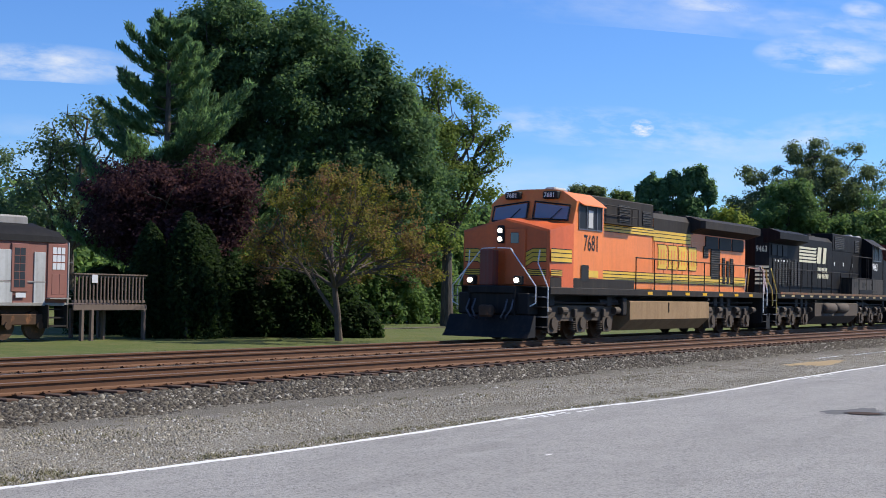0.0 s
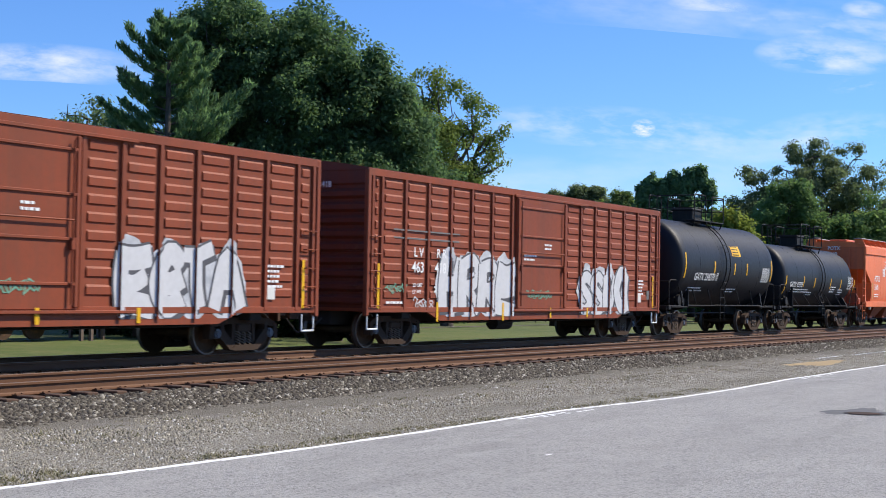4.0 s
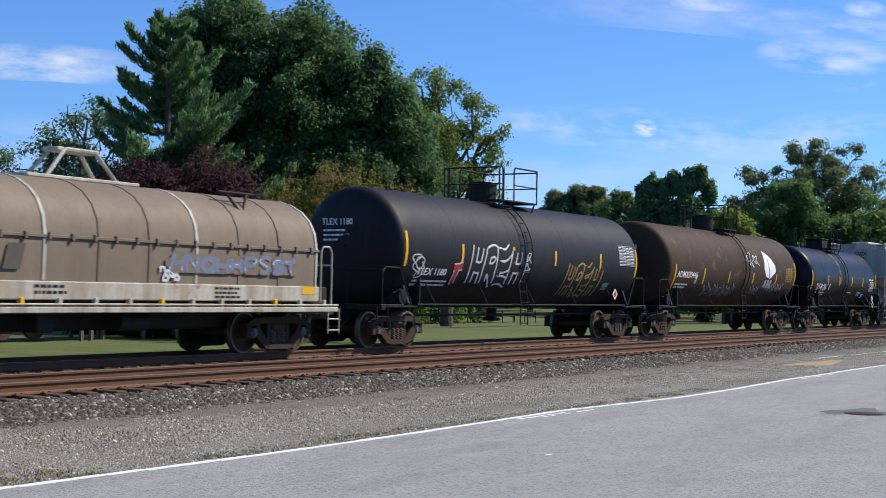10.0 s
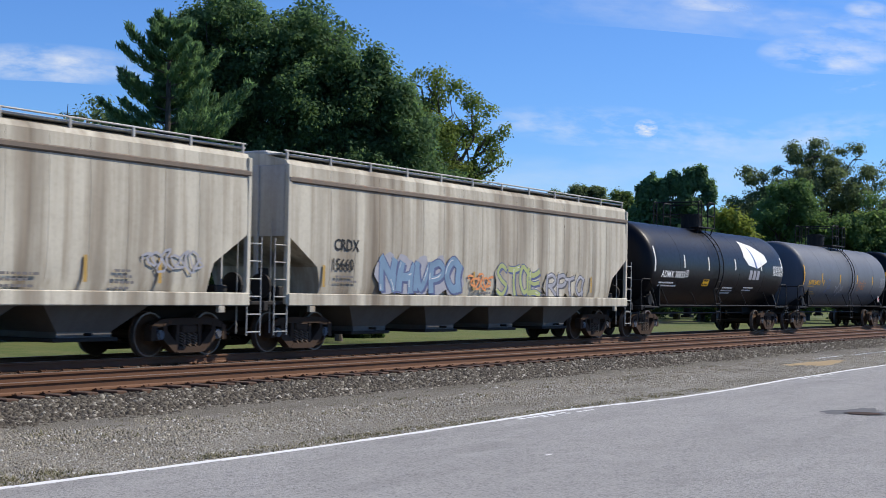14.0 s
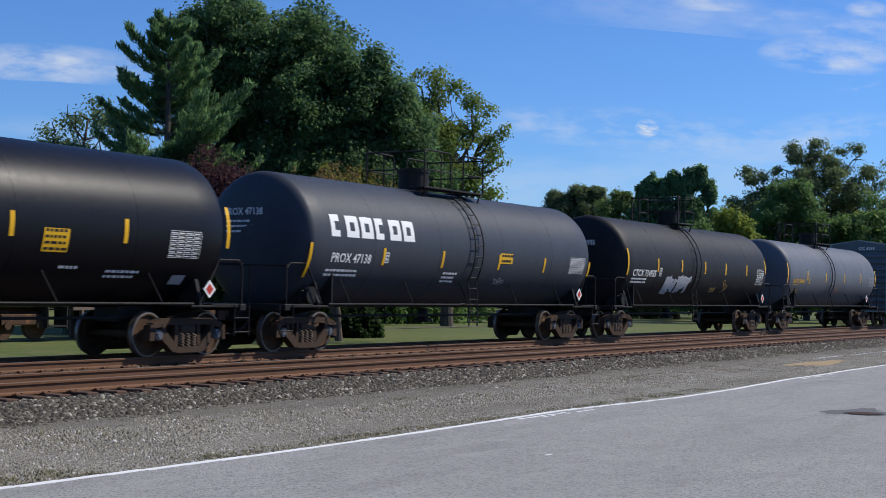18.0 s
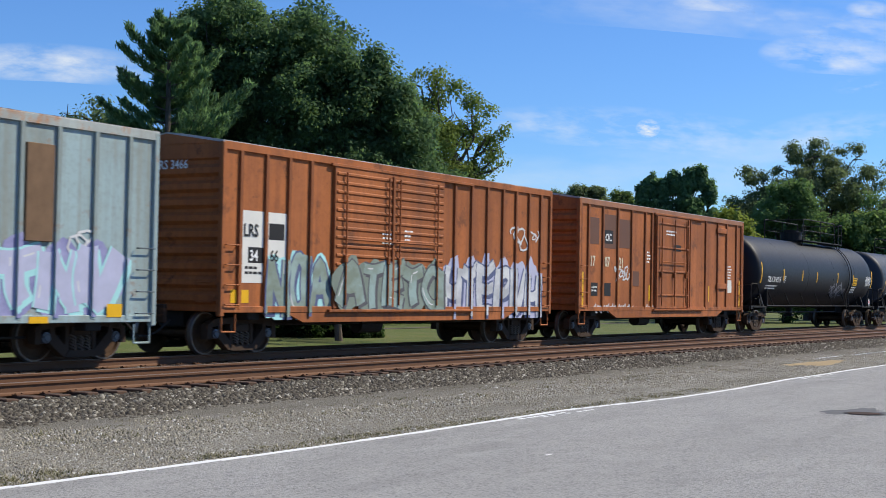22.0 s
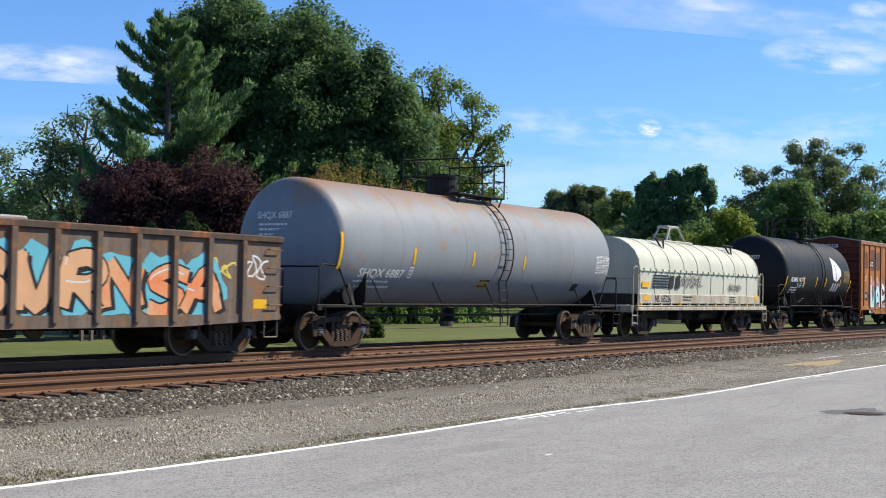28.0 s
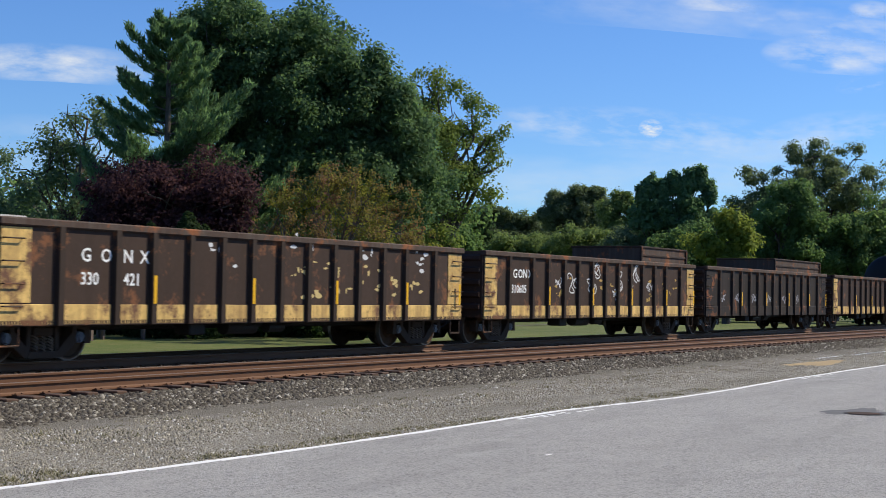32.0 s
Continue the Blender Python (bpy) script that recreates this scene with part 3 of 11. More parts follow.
# ---------------------------------------------------------------- lettering
def text_shape(body, height, squeeze=1.0):
    """Points and faces of a line of writing, in the plane (u to the right, v up), its lower left corner at 0, 0."""
    cu = bpy.data.curves.new("writing", "FONT")
    cu.body, cu.size, cu.resolution_u, cu.fill_mode, cu.offset = body, height * 1.37, 2, "FRONT", height * 0.022
    ob = bpy.data.objects.new("writing", cu)
    scene.collection.objects.link(ob)
    bpy.context.view_layer.update()
    me = bpy.data.meshes.new_from_object(ob.evaluated_get(bpy.context.evaluated_depsgraph_get()))
    v = [(p.co.x * squeeze, p.co.y) for p in me.vertices]
    f = [tuple(p.vertices) for p in me.polygons]
    bpy.data.objects.remove(ob)
    bpy.data.meshes.remove(me)
    x0 = min((p[0] for p in v), default=0)
    return [(a - x0, b) for a, b in v], f


def bars_shape(rows, width, gap, rnd, height):
    """Lines of small writing that nobody can read, as bars."""
    v, f = [], []
    for k in range(rows):
        x = 0.0
        while x < width * (0.75 + 0.25 * rnd.random()):
            w = rnd.uniform(0.05, 0.16)
            n = len(v)
            z = -k * gap
            v += [(x, z), (x + w, z), (x + w, z + height), (x, z + height)]
            f.append((n, n + 1, n + 2, n + 3))
            x += w + 0.03
    return v, f


def rect_shape(w, h):
    n = max(1, int(h / 0.11))
    v = [(x, h * k / n) for k in range(n + 1) for x in (0, w)]
    return v, [(2 * k, 2 * k + 1, 2 * k + 3, 2 * k + 2) for k in range(n)]


def sliced(shape, step=0.09):
    """Cuts a shape along level lines, so that it can follow a drum."""
    v, f = shape
    lo, hi = min(p[1] for p in v), max(p[1] for p in v)
    if hi - lo < 0.14 or max(len(q) for q in f) < 3:
        return shape
    bm = bmesh.new()
    vs = [bm.verts.new((a, b, 0)) for a, b in v]
    for q in f:
        try:
            bm.faces.new([vs[i] for i in q])
        except ValueError:
            pass
    k = lo + step
    while k < hi:
        bmesh.ops.bisect_plane(bm, geom=bm.verts[:] + bm.edges[:] + bm.faces[:], plane_co=(0, k, 0), plane_no=(0, 1, 0))
        k += step
    bm.verts.index_update()
    out = [(p.co.x, p.co.y) for p in bm.verts], [tuple(p.index for p in q.verts) for q in bm.faces]
    bm.free()
    return out


def poly_shape(pts):
    return list(pts), [tuple(range(len(pts)))]


def flat(shape, x, z, y):
    """Lays a shape on a wall whose outside looks to -y."""
    v, f = shape
    return [(x + a, y, z + b) for a, b in v], f


def wrapped(shape, x, z, radius, zc):
    """Lays a shape on the near side of a lying drum."""
    v, f = sliced(shape)
    a0 = math.asin(max(-0.99, min(0.99, (z - zc) / radius)))
    r = radius + 0.008
    return [(x + a, -r * math.cos(a0 + b / radius), zc + r * math.sin(a0 + b / radius)) for a, b in v], f


def on_end(shape, y, z, x):
    """Lays a shape on an end wall that looks to -x; u runs towards the camera's side."""
    v, f = shape
    return [(x, y - a, z + b) for a, b in v], f


def decal(name, shapes, mat, parent, label=""):
    b = Build()
    for v, f in shapes:
        b.add(v, f)
    me = bpy.data.meshes.new(name)
    me.from_pydata(b.v, [], b.f)
    ob = part(name, me, mat, parent, label)
    if len(shapes) > 3 or name == "small_print" or (len(shapes) > 1 and name.startswith("spray")):
        tagged(ob, kind="stuff")
    return ob


# ---------------------------------------------------------------- trucks and couplers
def make_truck_meshes():
    k = {}
    b = Build()
    chord = [(-1.14, 0.56), (-1.06, 0.70), (-0.85, 0.78), (-0.4, 0.80), (0.4, 0.80), (0.85, 0.78), (1.06, 0.70), (1.14, 0.56), (0.96, 0.60), (0.55, 0.66), (-0.55, 0.66), (-0.96, 0.60)]
    b.prism(chord, "y", -0.09, 0.09)
    for s in (-1, 1):
        b.prism([(s * 1.16, 0.34), (s * 1.14, 0.66), (s * 1.00, 0.68), (s * 1.02, 0.34)], "y", -0.10, 0.10)
        b.prism([(s * 0.80, 0.36), (s * 0.80, 0.68), (s * 0.70, 0.70), (s * 0.68, 0.54), (s * 0.32, 0.21), (s * 0.38, 0.09), (s * 0.46, 0.10)], "y", -0.10, 0.10)
        b.prism([(s * 0.30, 0.20), (s * 0.40, 0.20), (s * 0.38, 0.70), (s * 0.28, 0.70)], "y", -0.07, 0.07)
    b.prism([(-0.42, 0.11), (-0.34, 0.085), (0.34, 0.085), (0.42, 0.11), (0.32, 0.21), (-0.32, 0.21)], "y", -0.11, 0.11)
    k["side_frame"] = b.mesh("side_frame")
    b = Build()
    for x in (-0.18, 0.0, 0.18):
        for j in range(5):
            z = 0.215 + j * 0.055
            b.rod((x - 0.01, -0.03, z), (x + 0.01, -0.03, z + 0.026), 0.09, 10)
        b.rod((x, 0, 0.2), (x, 0, 0.48), 0.05, 8)
    k["spring_nest"] = b.mesh("spring_nest")
    b = Build()
    b.box(-0.24, 0.24, -1.10, 1.10, 0.48, 0.66, 0.03)
    b.box(-0.19, 0.19, -0.6, 0.6, 0.62, 0.74, 0.02)
    b.rod((-0.45, -0.75, 0.36), (-0.45, 0.75, 0.36), 0.045)
    b.rod((0.45, -0.75, 0.36), (0.45, 0.75, 0.36), 0.045)
    for s in (-1, 1):
        b.box(s * 0.45 - 0.06, s * 0.45 + 0.06, -0.83, -0.68, 0.28, 0.55, 0.02)
        b.box(s * 0.45 - 0.06, s * 0.45 + 0.06, 0.68, 0.83, 0.28, 0.55, 0.02)
    k["truck"] = b.mesh("truck")
    b = Build()
    for s in (-1, 1):
        prof = [(0.665, 0.30), (0.665, 0.478), (0.69, 0.482), (0.705, 0.462), (0.80, 0.452), (0.80, 0.40), (0.755, 0.375), (0.735, 0.22), (0.80, 0.135), (0.815, 0.10)]
        ring = []
        n = 28
        for y, r in prof:
            ring.append([(r * math.cos(i * 2 * math.pi / n), s * y, r * math.sin(i * 2 * math.pi / n)) for i in range(n)])
        b.loft(ring, caps=False)
    b.rod((0, -1.0, 0), (0, 1.0, 0), 0.085, 12)
    n1 = len(b.f)
    for s in (-1, 1):
        b.disc_y(0, 0, s * 0.95, s * 1.105, 0.115, 16, 0.105)
        b.disc_y(0, 0, s * 1.105, s * 1.125, 0.06, 12)
        for i in range(3):
            a = i * 2.094
            b.disc_y(0.07 * math.cos(a), 0.07 * math.sin(a), s * 1.10, s * 1.13, 0.02, 6)
    n2 = len(b.f)
    for s in (-1, 1):
        n = 28
        b.loft([[(r * math.cos(i * 2 * math.pi / n), s * y, r * math.sin(i * 2 * math.pi / n)) for i in range(n)] for y, r in ((0.7035, 0.466), (0.80, 0.456), (0.803, 0.425))], caps=False)
    b.smooth = 35
    me = b.mesh("wheelset")
    for m in (wheel_mat, cap_mat, tread_mat):
        me.materials.append(m)
    for i, p in enumerate(me.polygons):
        p.material_index = 0 if i < n1 else (1 if i < n2 else 2)
    k["wheelset"] = me
    return k


TRUCK = make_truck_meshes()
WHEELSETS = []      # each wheelset with its car's starting place along the track


def add_truck(car, x, start, frame_mat, base=1.778):
    t = part("truck", TRUCK["truck"], frame_mat, car, "cast iron freight truck", pose(x, 0, 0))
    for s in (-1, 1):
        f = part("side_frame", TRUCK["side_frame"], frame_mat, t, "", pose(0, s * 1.0, 0))
        tagged(part("spring_nest", TRUCK["spring_nest"], spring_mat, t, "", pose(0, s * 1.0, 0)), kind="stuff")
    for s in (-1, 1):
        w = part("wheelset", TRUCK["wheelset"], wheel_mat, t, "brown steel wheels on an axle", pose(s * base / 2, 0, 0.457))
        WHEELSETS.append(((w,), s * base / 2, start + x + s * base / 2, 0.457))
    return t


def make_coupler():
    b = Build()
    b.box(-0.55, 0.0, -0.07, 0.07, -0.08, 0.08, 0.02)
    b.prism([(0.0, -0.16), (0.16, -0.18), (0.26, -0.06), (0.20, 0.0), (0.24, 0.12), (0.10, 0.19), (0.0, 0.14)], "z", -0.15, 0.15)
    b.box(-0.62, -0.5, -0.28, 0.28, -0.2, 0.2, 0.02)
    return b.mesh("coupler")


COUPLER = make_coupler()


def add_couplers(car, half):
    for s in (-1, 1):
        part("coupler", COUPLER, truck_mat, car, "rusty knuckle coupler", pose(s * (half - 0.18), 0, 0.87, 0, 0, 0 if s > 0 else 180))
        hose = Build().pipe([(s * (half - 0.7), -0.45, 0.75), (s * (half - 0.35), -0.42, 0.50), (s * (half - 0.12), -0.35, 0.40), (s * half, -0.3, 0.42)], 0.025)
        part("air_hose", hose, steel_dark, car)


def ladder(b, x0, x1, z0, z1, y, step=0.36, r=0.016):
    b.rod((x0, y, z0), (x0, y, z1), r, 6)
    b.rod((x1, y, z0), (x1, y, z1), r, 6)
    z = z0 + 0.08
    while z < z1:
        b.rod((x0, y, z), (x1, y, z), r * 0.9, 6)
        z += step


def grabs(b, x0, x1, zs, y, r=0.014):
    for z in zs:
        b.pipe([(x0, y + 0.07, z), (x0, y, z), (x1, y, z), (x1, y + 0.07, z)], r, 5)


# ---------------------------------------------------------------- tank car
def tank_car(start, label, mat, truck_half, tank_half, R, zc, style):
    """A tank car whose middle is at start metres along the track at the clip's beginning. style: a dict of what differs."""
    S = style
    car = thing("tank_car", label, "tank car", pose(start, TRACK_FAR, 0), "train")
    rnd = random.Random(int(start * 10))
    # shell: barrel with dished ends
    L, hd = tank_half, S.get("dish", 0.42)
    prof = [(-L, 0.02)]
    for k in range(1, 9):
        a = k / 8 * math.pi / 2
        prof.append((-L + hd * (1 - math.cos(a)), R * (math.sin(a) ** 0.72)))
    for k in range(1, 24):
        prof.append((-L + hd + (2 * L - 2 * hd) * k / 24, R))
    prof += [(-x, r) for x, r in reversed(prof[:9])]
    b = Build()
    b.spin_x(prof, 0, zc, 64)
    b.smooth = 50
    part("tank", b, mat, car)
    if S.get("end_mat"):
        pass
    # weld seams
    for x in S.get("seams", [-L * 0.62, -L * 0.22, L * 0.22, L * 0.62]):
        b = Build()
        b.spin_x([(x - 0.02, R - 0.01), (x - 0.012, R + 0.004), (x + 0.012, R + 0.004), (x + 0.02, R - 0.01)], 0, zc, 48)
        b.smooth = 60
        part("weld_seam", b, mat, car)
    if S.get("belt") is not None:
        x = S["belt"]
        b = Build()
        b.spin_x([(x - 0.33, R - 0.01), (x - 0.32, R + 0.012), (x + 0.32, R + 0.012), (x + 0.33, R - 0.01)], 0, zc, 48)
        b.smooth = 60
        part("belly_band", b, S.get("belt_mat", black_satin), car, "dark stained band round the tank")
    # stub sills, bolsters and saddles
    met = S.get("frame_mat", black_satin)
    for s in (-1, 1):
        x = s * truck_half
        b = Build()
        b.box(min(x - s * 1.3, s * (L + 0.75)), max(x - s * 1.3, s * (L + 0.75)), -0.33, 0.33, 0.70, 1.04, 0.02)
        part("stub_sill", b, met, car)
        b = Build()
        b.prism([(-1.42, 0.98), (-1.42, 1.10), (-R * 0.80, zc - R * 0.62), (-0.6, zc - R * 0.90), (0.6, zc - R * 0.90), (R * 0.80, zc - R * 0.62), (1.42, 1.10), (1.42, 0.98), (0.3, 0.78), (-0.3, 0.78)], "x", x - 0.05, x + 0.05)
        b.box(x - 0.35, x + 0.35, -1.46, 1.46, 1.02, 1.07, 0.01)
        part("saddle", b, met, car)
        b = Build()
        xe = s * (L + 0.45)
        b.box(min(x + s * 0.3, xe), max(x + s * 0.3, xe), -1.46, -1.30, 1.02, 1.10, 0.01)
        b.box(min(x + s * 0.3, xe), max(x + s * 0.3, xe), 1.30, 1.46, 1.02, 1.10, 0.01)
        b.box(xe - 0.10, xe + 0.10, -1.5, 1.5, 0.95, 1.10, 0.015)
        b.box(xe - s * 0.65, xe, -1.2, 1.2, 1.06, 1.09)
        part("end_platform", b, met, car, "steel end platform")
        b = Build()
        xr = xe
        top = S.get("end_rail", 2.02)
        b.pipe([(xr, -1.45, 1.08), (xr, -1.45, top - 0.12), (xr - s * 0.12, -1.45, top), (xr - s * 0.75, -1.45, top)], 0.022)
        b.pipe([(xr, -1.45, top - 0.05), (xr, 1.45, top - 0.05), (xr, 1.45, 1.08)], 0.02)
        b.rod((xr - s * 0.75, -1.45, top), (xr - s * 1.35, -1.45, 1.1), 0.02)
        b.rod((xr, -0.4, 1.08), (xr, -0.4, top - 0.05), 0.018)
        part("end_railing", b, S.get("rail_mat", met), car)
        b = Build()
        ladder(b, xe - 0.24, xe + 0.24, 0.42, 1.08, -1.47, 0.3)
        part("step", b, S.get("rail_mat", met), car)
    # running rail along the side, with stays
    for s in (-1, 1):
        b = Build()
        b.rod((-truck_half + 0.3, s * 1.46, 1.10), (truck_half - 0.3, s * 1.46, 1.10), 0.026)
        n = S.get("stays", 5)
        for k in range(n):
            x = -truck_half + 1.2 + (2 * truck_half - 2.4) * k / (n - 1)
            b.rod((x, s * 1.46, 1.10), (x - 0.28, s * R * 0.83, zc - R * 0.56), 0.02, 6)
        part("running_rail", b, S.get("rail_mat", met), car, "thin steel side rail with stays")
    # under piping
    b = Build()
    b.rod((-truck_half + 1, -0.5, 0.80), (truck_half - 1, -0.5, 0.80), 0.03)
    b.rod((S.get("valve", 0.0), 0, zc - R - 0.02), (S.get("valve", 0.0), 0, 0.62), 0.16, 12)
    b.box(S.get("valve", 0.0) - 0.2, S.get("valve", 0.0) + 0.2, -0.2, 0.2, 0.60, 0.70, 0.02)
    part("bottom_outlet", b, met, car)
    # top platform, ladder, dome
    lx, top = S.get("ladder", 0.35), zc + R
    pw = S.get("deck", 1.15)
    dm = S.get("dome", 0.0)
    px0, px1 = S.get("plat", (dm - 0.9, lx + 0.55))
    b = Build()
    b.box(px0, px1, -0.95, -0.45, top + 0.0, top + 0.05, 0.01)
    b.box(px0, px1, 0.45, 0.95, top + 0.0, top + 0.05, 0.01)
    b.box(px1 - 0.45, px1, -0.95, 0.95, top + 0.0, top + 0.05, 0.01)
    for x in (px0 + 0.1, px1 - 0.1):
        b.rod((x, -0.9, top), (x, -0.78, top - 0.32), 0.025, 6)
    part("top_platform", b, S.get("plat_mat", met), car, "expanded steel walkway on top of the tank")
    kind = S.get("dome_kind", "drum")
    b = Build()
    if kind == "box":
        b.box(dm - 0.52, dm + 0.52, -0.42, 0.42, top - 0.1, top + 0.52, 0.06)
        b.box(dm - 0.56, dm + 0.56, -0.46, 0.46, top + 0.44, top + 0.55, 0.04)
    else:
        r = S.get("dome_r", 0.42)
        b.rod((dm, 0, top - 0.15), (dm, 0, top + S.get("dome_h", 0.5)), r, 22)
        b.rod((dm, 0, top + S.get("dome_h", 0.5)), (dm, 0, top + S.get("dome_h", 0.5) + 0.05), r * 1.08, 22)
        b.rod((dm, 0, top + S.get("dome_h", 0.5) + 0.05), (dm, 0, top + S.get("dome_h", 0.5) + 0.10), r * 0.7, 16)
    part("manway_dome", b, S.get("dome_mat", met), car, "manway housing with a bolted lid")
    b = Build()
    b.rod((dm + 0.75, 0.1, top - 0.1), (dm + 0.75, 0.1, top + 0.28), 0.11, 12)
    b.rod((dm + 0.75, 0.1, top + 0.28), (dm + 0.75, 0.1, top + 0.33), 0.15, 12)
    part("safety_valve", b, met, car)
    rt = top + S.get("rail_h", 1.02)
    rm = S.get("rail_mat", met)
    for y in (-0.93, 0.93):
        part("top_railing", Build().pipe([(px0, y, top), (px0, y, rt - 0.08), (px0 + 0.10, y, rt), (lx - 0.42, y, rt), (lx - 0.34, y, rt - 0.1), (lx - 0.34, y, top)], 0.024), rm, car, "thin bent safety railing")
        part("middle_rail", Build().rod((px0, y, top + 0.5), (lx - 0.34, y, top + 0.5), 0.018, 6), rm, car)
        part("stanchion", Build().rod(((px0 + lx) / 2, y, top), ((px0 + lx) / 2, y, rt), 0.018, 6), rm, car)
        part("top_railing", Build().pipe([(lx + 0.34, y, top), (lx + 0.34, y, rt - 0.1), (lx + 0.40, y, rt), (px1, y, rt), (px1, y, top)], 0.024), rm, car, "thin bent safety railing")
        part("middle_rail", Build().rod((lx + 0.34, y, top + 0.5), (px1, y, top + 0.5), 0.018, 6), rm, car)
    for x in (px0, px1):
        part("cross_rail", Build().rod((x, -0.93, rt - 0.04), (x, 0.93, rt - 0.04), 0.022), rm, car)
        part("cross_rail", Build().rod((x, -0.93, top + 0.5), (x, 0.93, top + 0.5), 0.018, 6), rm, car)
    # curved ladder down the near side
    for s in (-1, 1):
        b = Build()
        pts = []
        for k in range(15):
            a = 1.02 - 1.55 * k / 14
            pts.append((s * (R + 0.10) * math.cos(a), zc + (R + 0.10) * math.sin(a)))
        pts = [(s * 0.92, top + 0.03)] + pts + [(s * 1.52, 1.15), (s * 1.52, 0.52)]
        for x in (lx - 0.22, lx + 0.22):
            b.pipe([(x, y, z) for y, z in pts], 0.02, 6)
        run = 0.0
        for (ya, za), (yb, zb) in zip(pts, pts[1:]):
            d = math.hypot(yb - ya, zb - za)
            while run < d:
                y, z = ya + (yb - ya) * run / d, za + (zb - za) * run / d
                b.rod((lx - 0.22, y, z), (lx + 0.22, y, z), 0.014, 5)
                run += 0.30
            run -= d
        b.pipe([(lx - 0.24, s * 1.52, 1.1), (lx - 0.6, s * 1.46, 1.12)], 0.018)
        part("ladder", b, S.get("ladder_mat", S.get("rail_mat", met)), car, "steel ladder curving over the tank")
    # brake gear by one truck
    b = Build()
    bx = -truck_half - 0.1
    b.box(bx - 0.25, bx + 0.18, -1.2, -0.75, 1.10, 1.42, 0.03)
    part("brake_valve", b, met, car)
    if S.get("reservoir"):
        part("air_reservoir", Build().rod((bx + 0.3, -1.15, 1.25), (bx + 0.95, -1.15, 1.25), 0.15, 14), met, car)
    part("brake_wheel", Build().rod((bx - 0.1, -1.25, 1.3), (bx - 0.1, -1.36, 1.3), 0.20, 16), met, car)
    part("brake_lever", Build().box(bx + 0.60, bx + 0.66, -1.4, -1.05, 1.05, 1.95, 0.01), met, car)
    for s in (-1, 1):
        add_truck(car, s * truck_half, start, S.get("truck_mat", truck_mat))
    add_couplers(car, L + 1.12)
    # reflectors and lettering
    ys = S.get("marks_z", zc + 0.1)
    shapes = []
    for i, (x, z, h) in enumerate(S.get("yellow", [])):
        shapes.append(wrapped(rect_shape(0.105, h), x, z, R, zc))
    if shapes:
        for sh in shapes:
            decal("reflector", [sh], S.get("yellow_mat", yellow_mark), car, "yellow reflective strip")
    tone = S.get("mark_mat", white_mark)
    for body, x, z, h, sq in S.get("text", []):
        decal("lettering", [wrapped(text_shape(body, h, sq), x, z, R, zc)], tone, car, "painted car number")
    for x, z, rows, w in S.get("bars", []):
        decal("small_print", [wrapped(bars_shape(rows, w, 0.12, rnd, 0.06), x, z, R, zc)], S.get("small_mat", tone), car)
    for x, z, w, h in S.get("tables", []):
        g = Build()
        sh = []
        cols, rws = 4, 7
        for i in range(rws):
            sh.append(wrapped(rect_shape(w, 0.009), x, z + i * h / rws, R, zc))
            for j in range(cols):
                sh.append(wrapped(rect_shape(w / cols * 0.70, h / rws * 0.30), x + j * w / cols + 0.02, z + (i + 0.35) * h / rws, R, zc))
        sh.append(wrapped(rect_shape(w, 0.009), x, z + h, R, zc))
        for j in range(cols + 1):
            sh.append(wrapped(rect_shape(0.009, h), x + j * w / cols, z, R, zc))
        decal("test_table", sh, S.get("table_mat", tone), car, "stencilled inspection table")
    for x, z, w, h, mt in S.get("plates", []):
        pp = decal("painted_panel", [wrapped(rect_shape(w, h), x, z, R, zc)], mt, car)
        if w > 0.35 and mt in (yellow_mark, white_mark, yellow_dull):
            n = max(2, int(h / 0.10))
            decal("small_print", [wrapped(bars_shape(1, w * 0.8, 0.1, rnd, h / n * 0.45), x + w * 0.06, z + h * (i + 0.3) / n, R + 0.003, zc) for i in range(n)], black_mark, pp)
    for x, z, mt in S.get("placards", []):
        y = -1.50
        b = Build()
        b.prism([(x, z - 0.19), (x + 0.19, z), (x, z + 0.19), (x - 0.19, z)], "y", y - 0.012, y)
        p = part("placard", b, white_mark, car, "diamond hazard placard")
        decal("placard_face", [flat(poly_shape([(-0.12, 0.0), (0, -0.12), (0.12, 0), (0, 0.12)]), x, z, y - 0.017)], mt, p)
    for x, z, w, hh in S.get("frames", []):
        t = 0.025
        decal("stencil_box", [wrapped(rect_shape(*q[2:]), x + q[0], z + q[1], R, zc) for q in ((0, 0, w, t), (0, hh - t, w, t), (0, 0, t, hh), (w - t, 0, t, hh), (w * 0.3, hh * 0.25, w * 0.4, hh * 0.18), (w * 0.25, hh * 0.6, w * 0.5, hh * 0.15))], tone, car)
    lay = lambda sh, x, z: wrapped(sh, x, z, R + 0.003, zc)
    for x, z, w, hh, mt in S.get("scrawls", []):
        scrawl(car, x, z, max(w, 0.3), max(hh, 0.25), int(x * 31 + start), mt, lay, 0.035)
    for x, z, w, hh, n, fill, edge in S.get("tags", []):
        graffiti(car, x, z, w, hh, n, int(start) + n, fill, edge, 0, edge, 0.005, drum=(R, zc))
    if S.get("leaf"):
        x, z, w, hh = S["leaf"]
        decal("emblem", [wrapped(poly_shape([(0, hh * 0.35), (w * 0.12, hh), (w * 0.55, hh * 0.82), (w * 0.95, hh * 0.50), (w, hh * 0.25), (w * 0.55, 0.0), (w * 0.15, hh * 0.08)]), x, z, R, zc)], white_mark, car, "white leaf emblem")
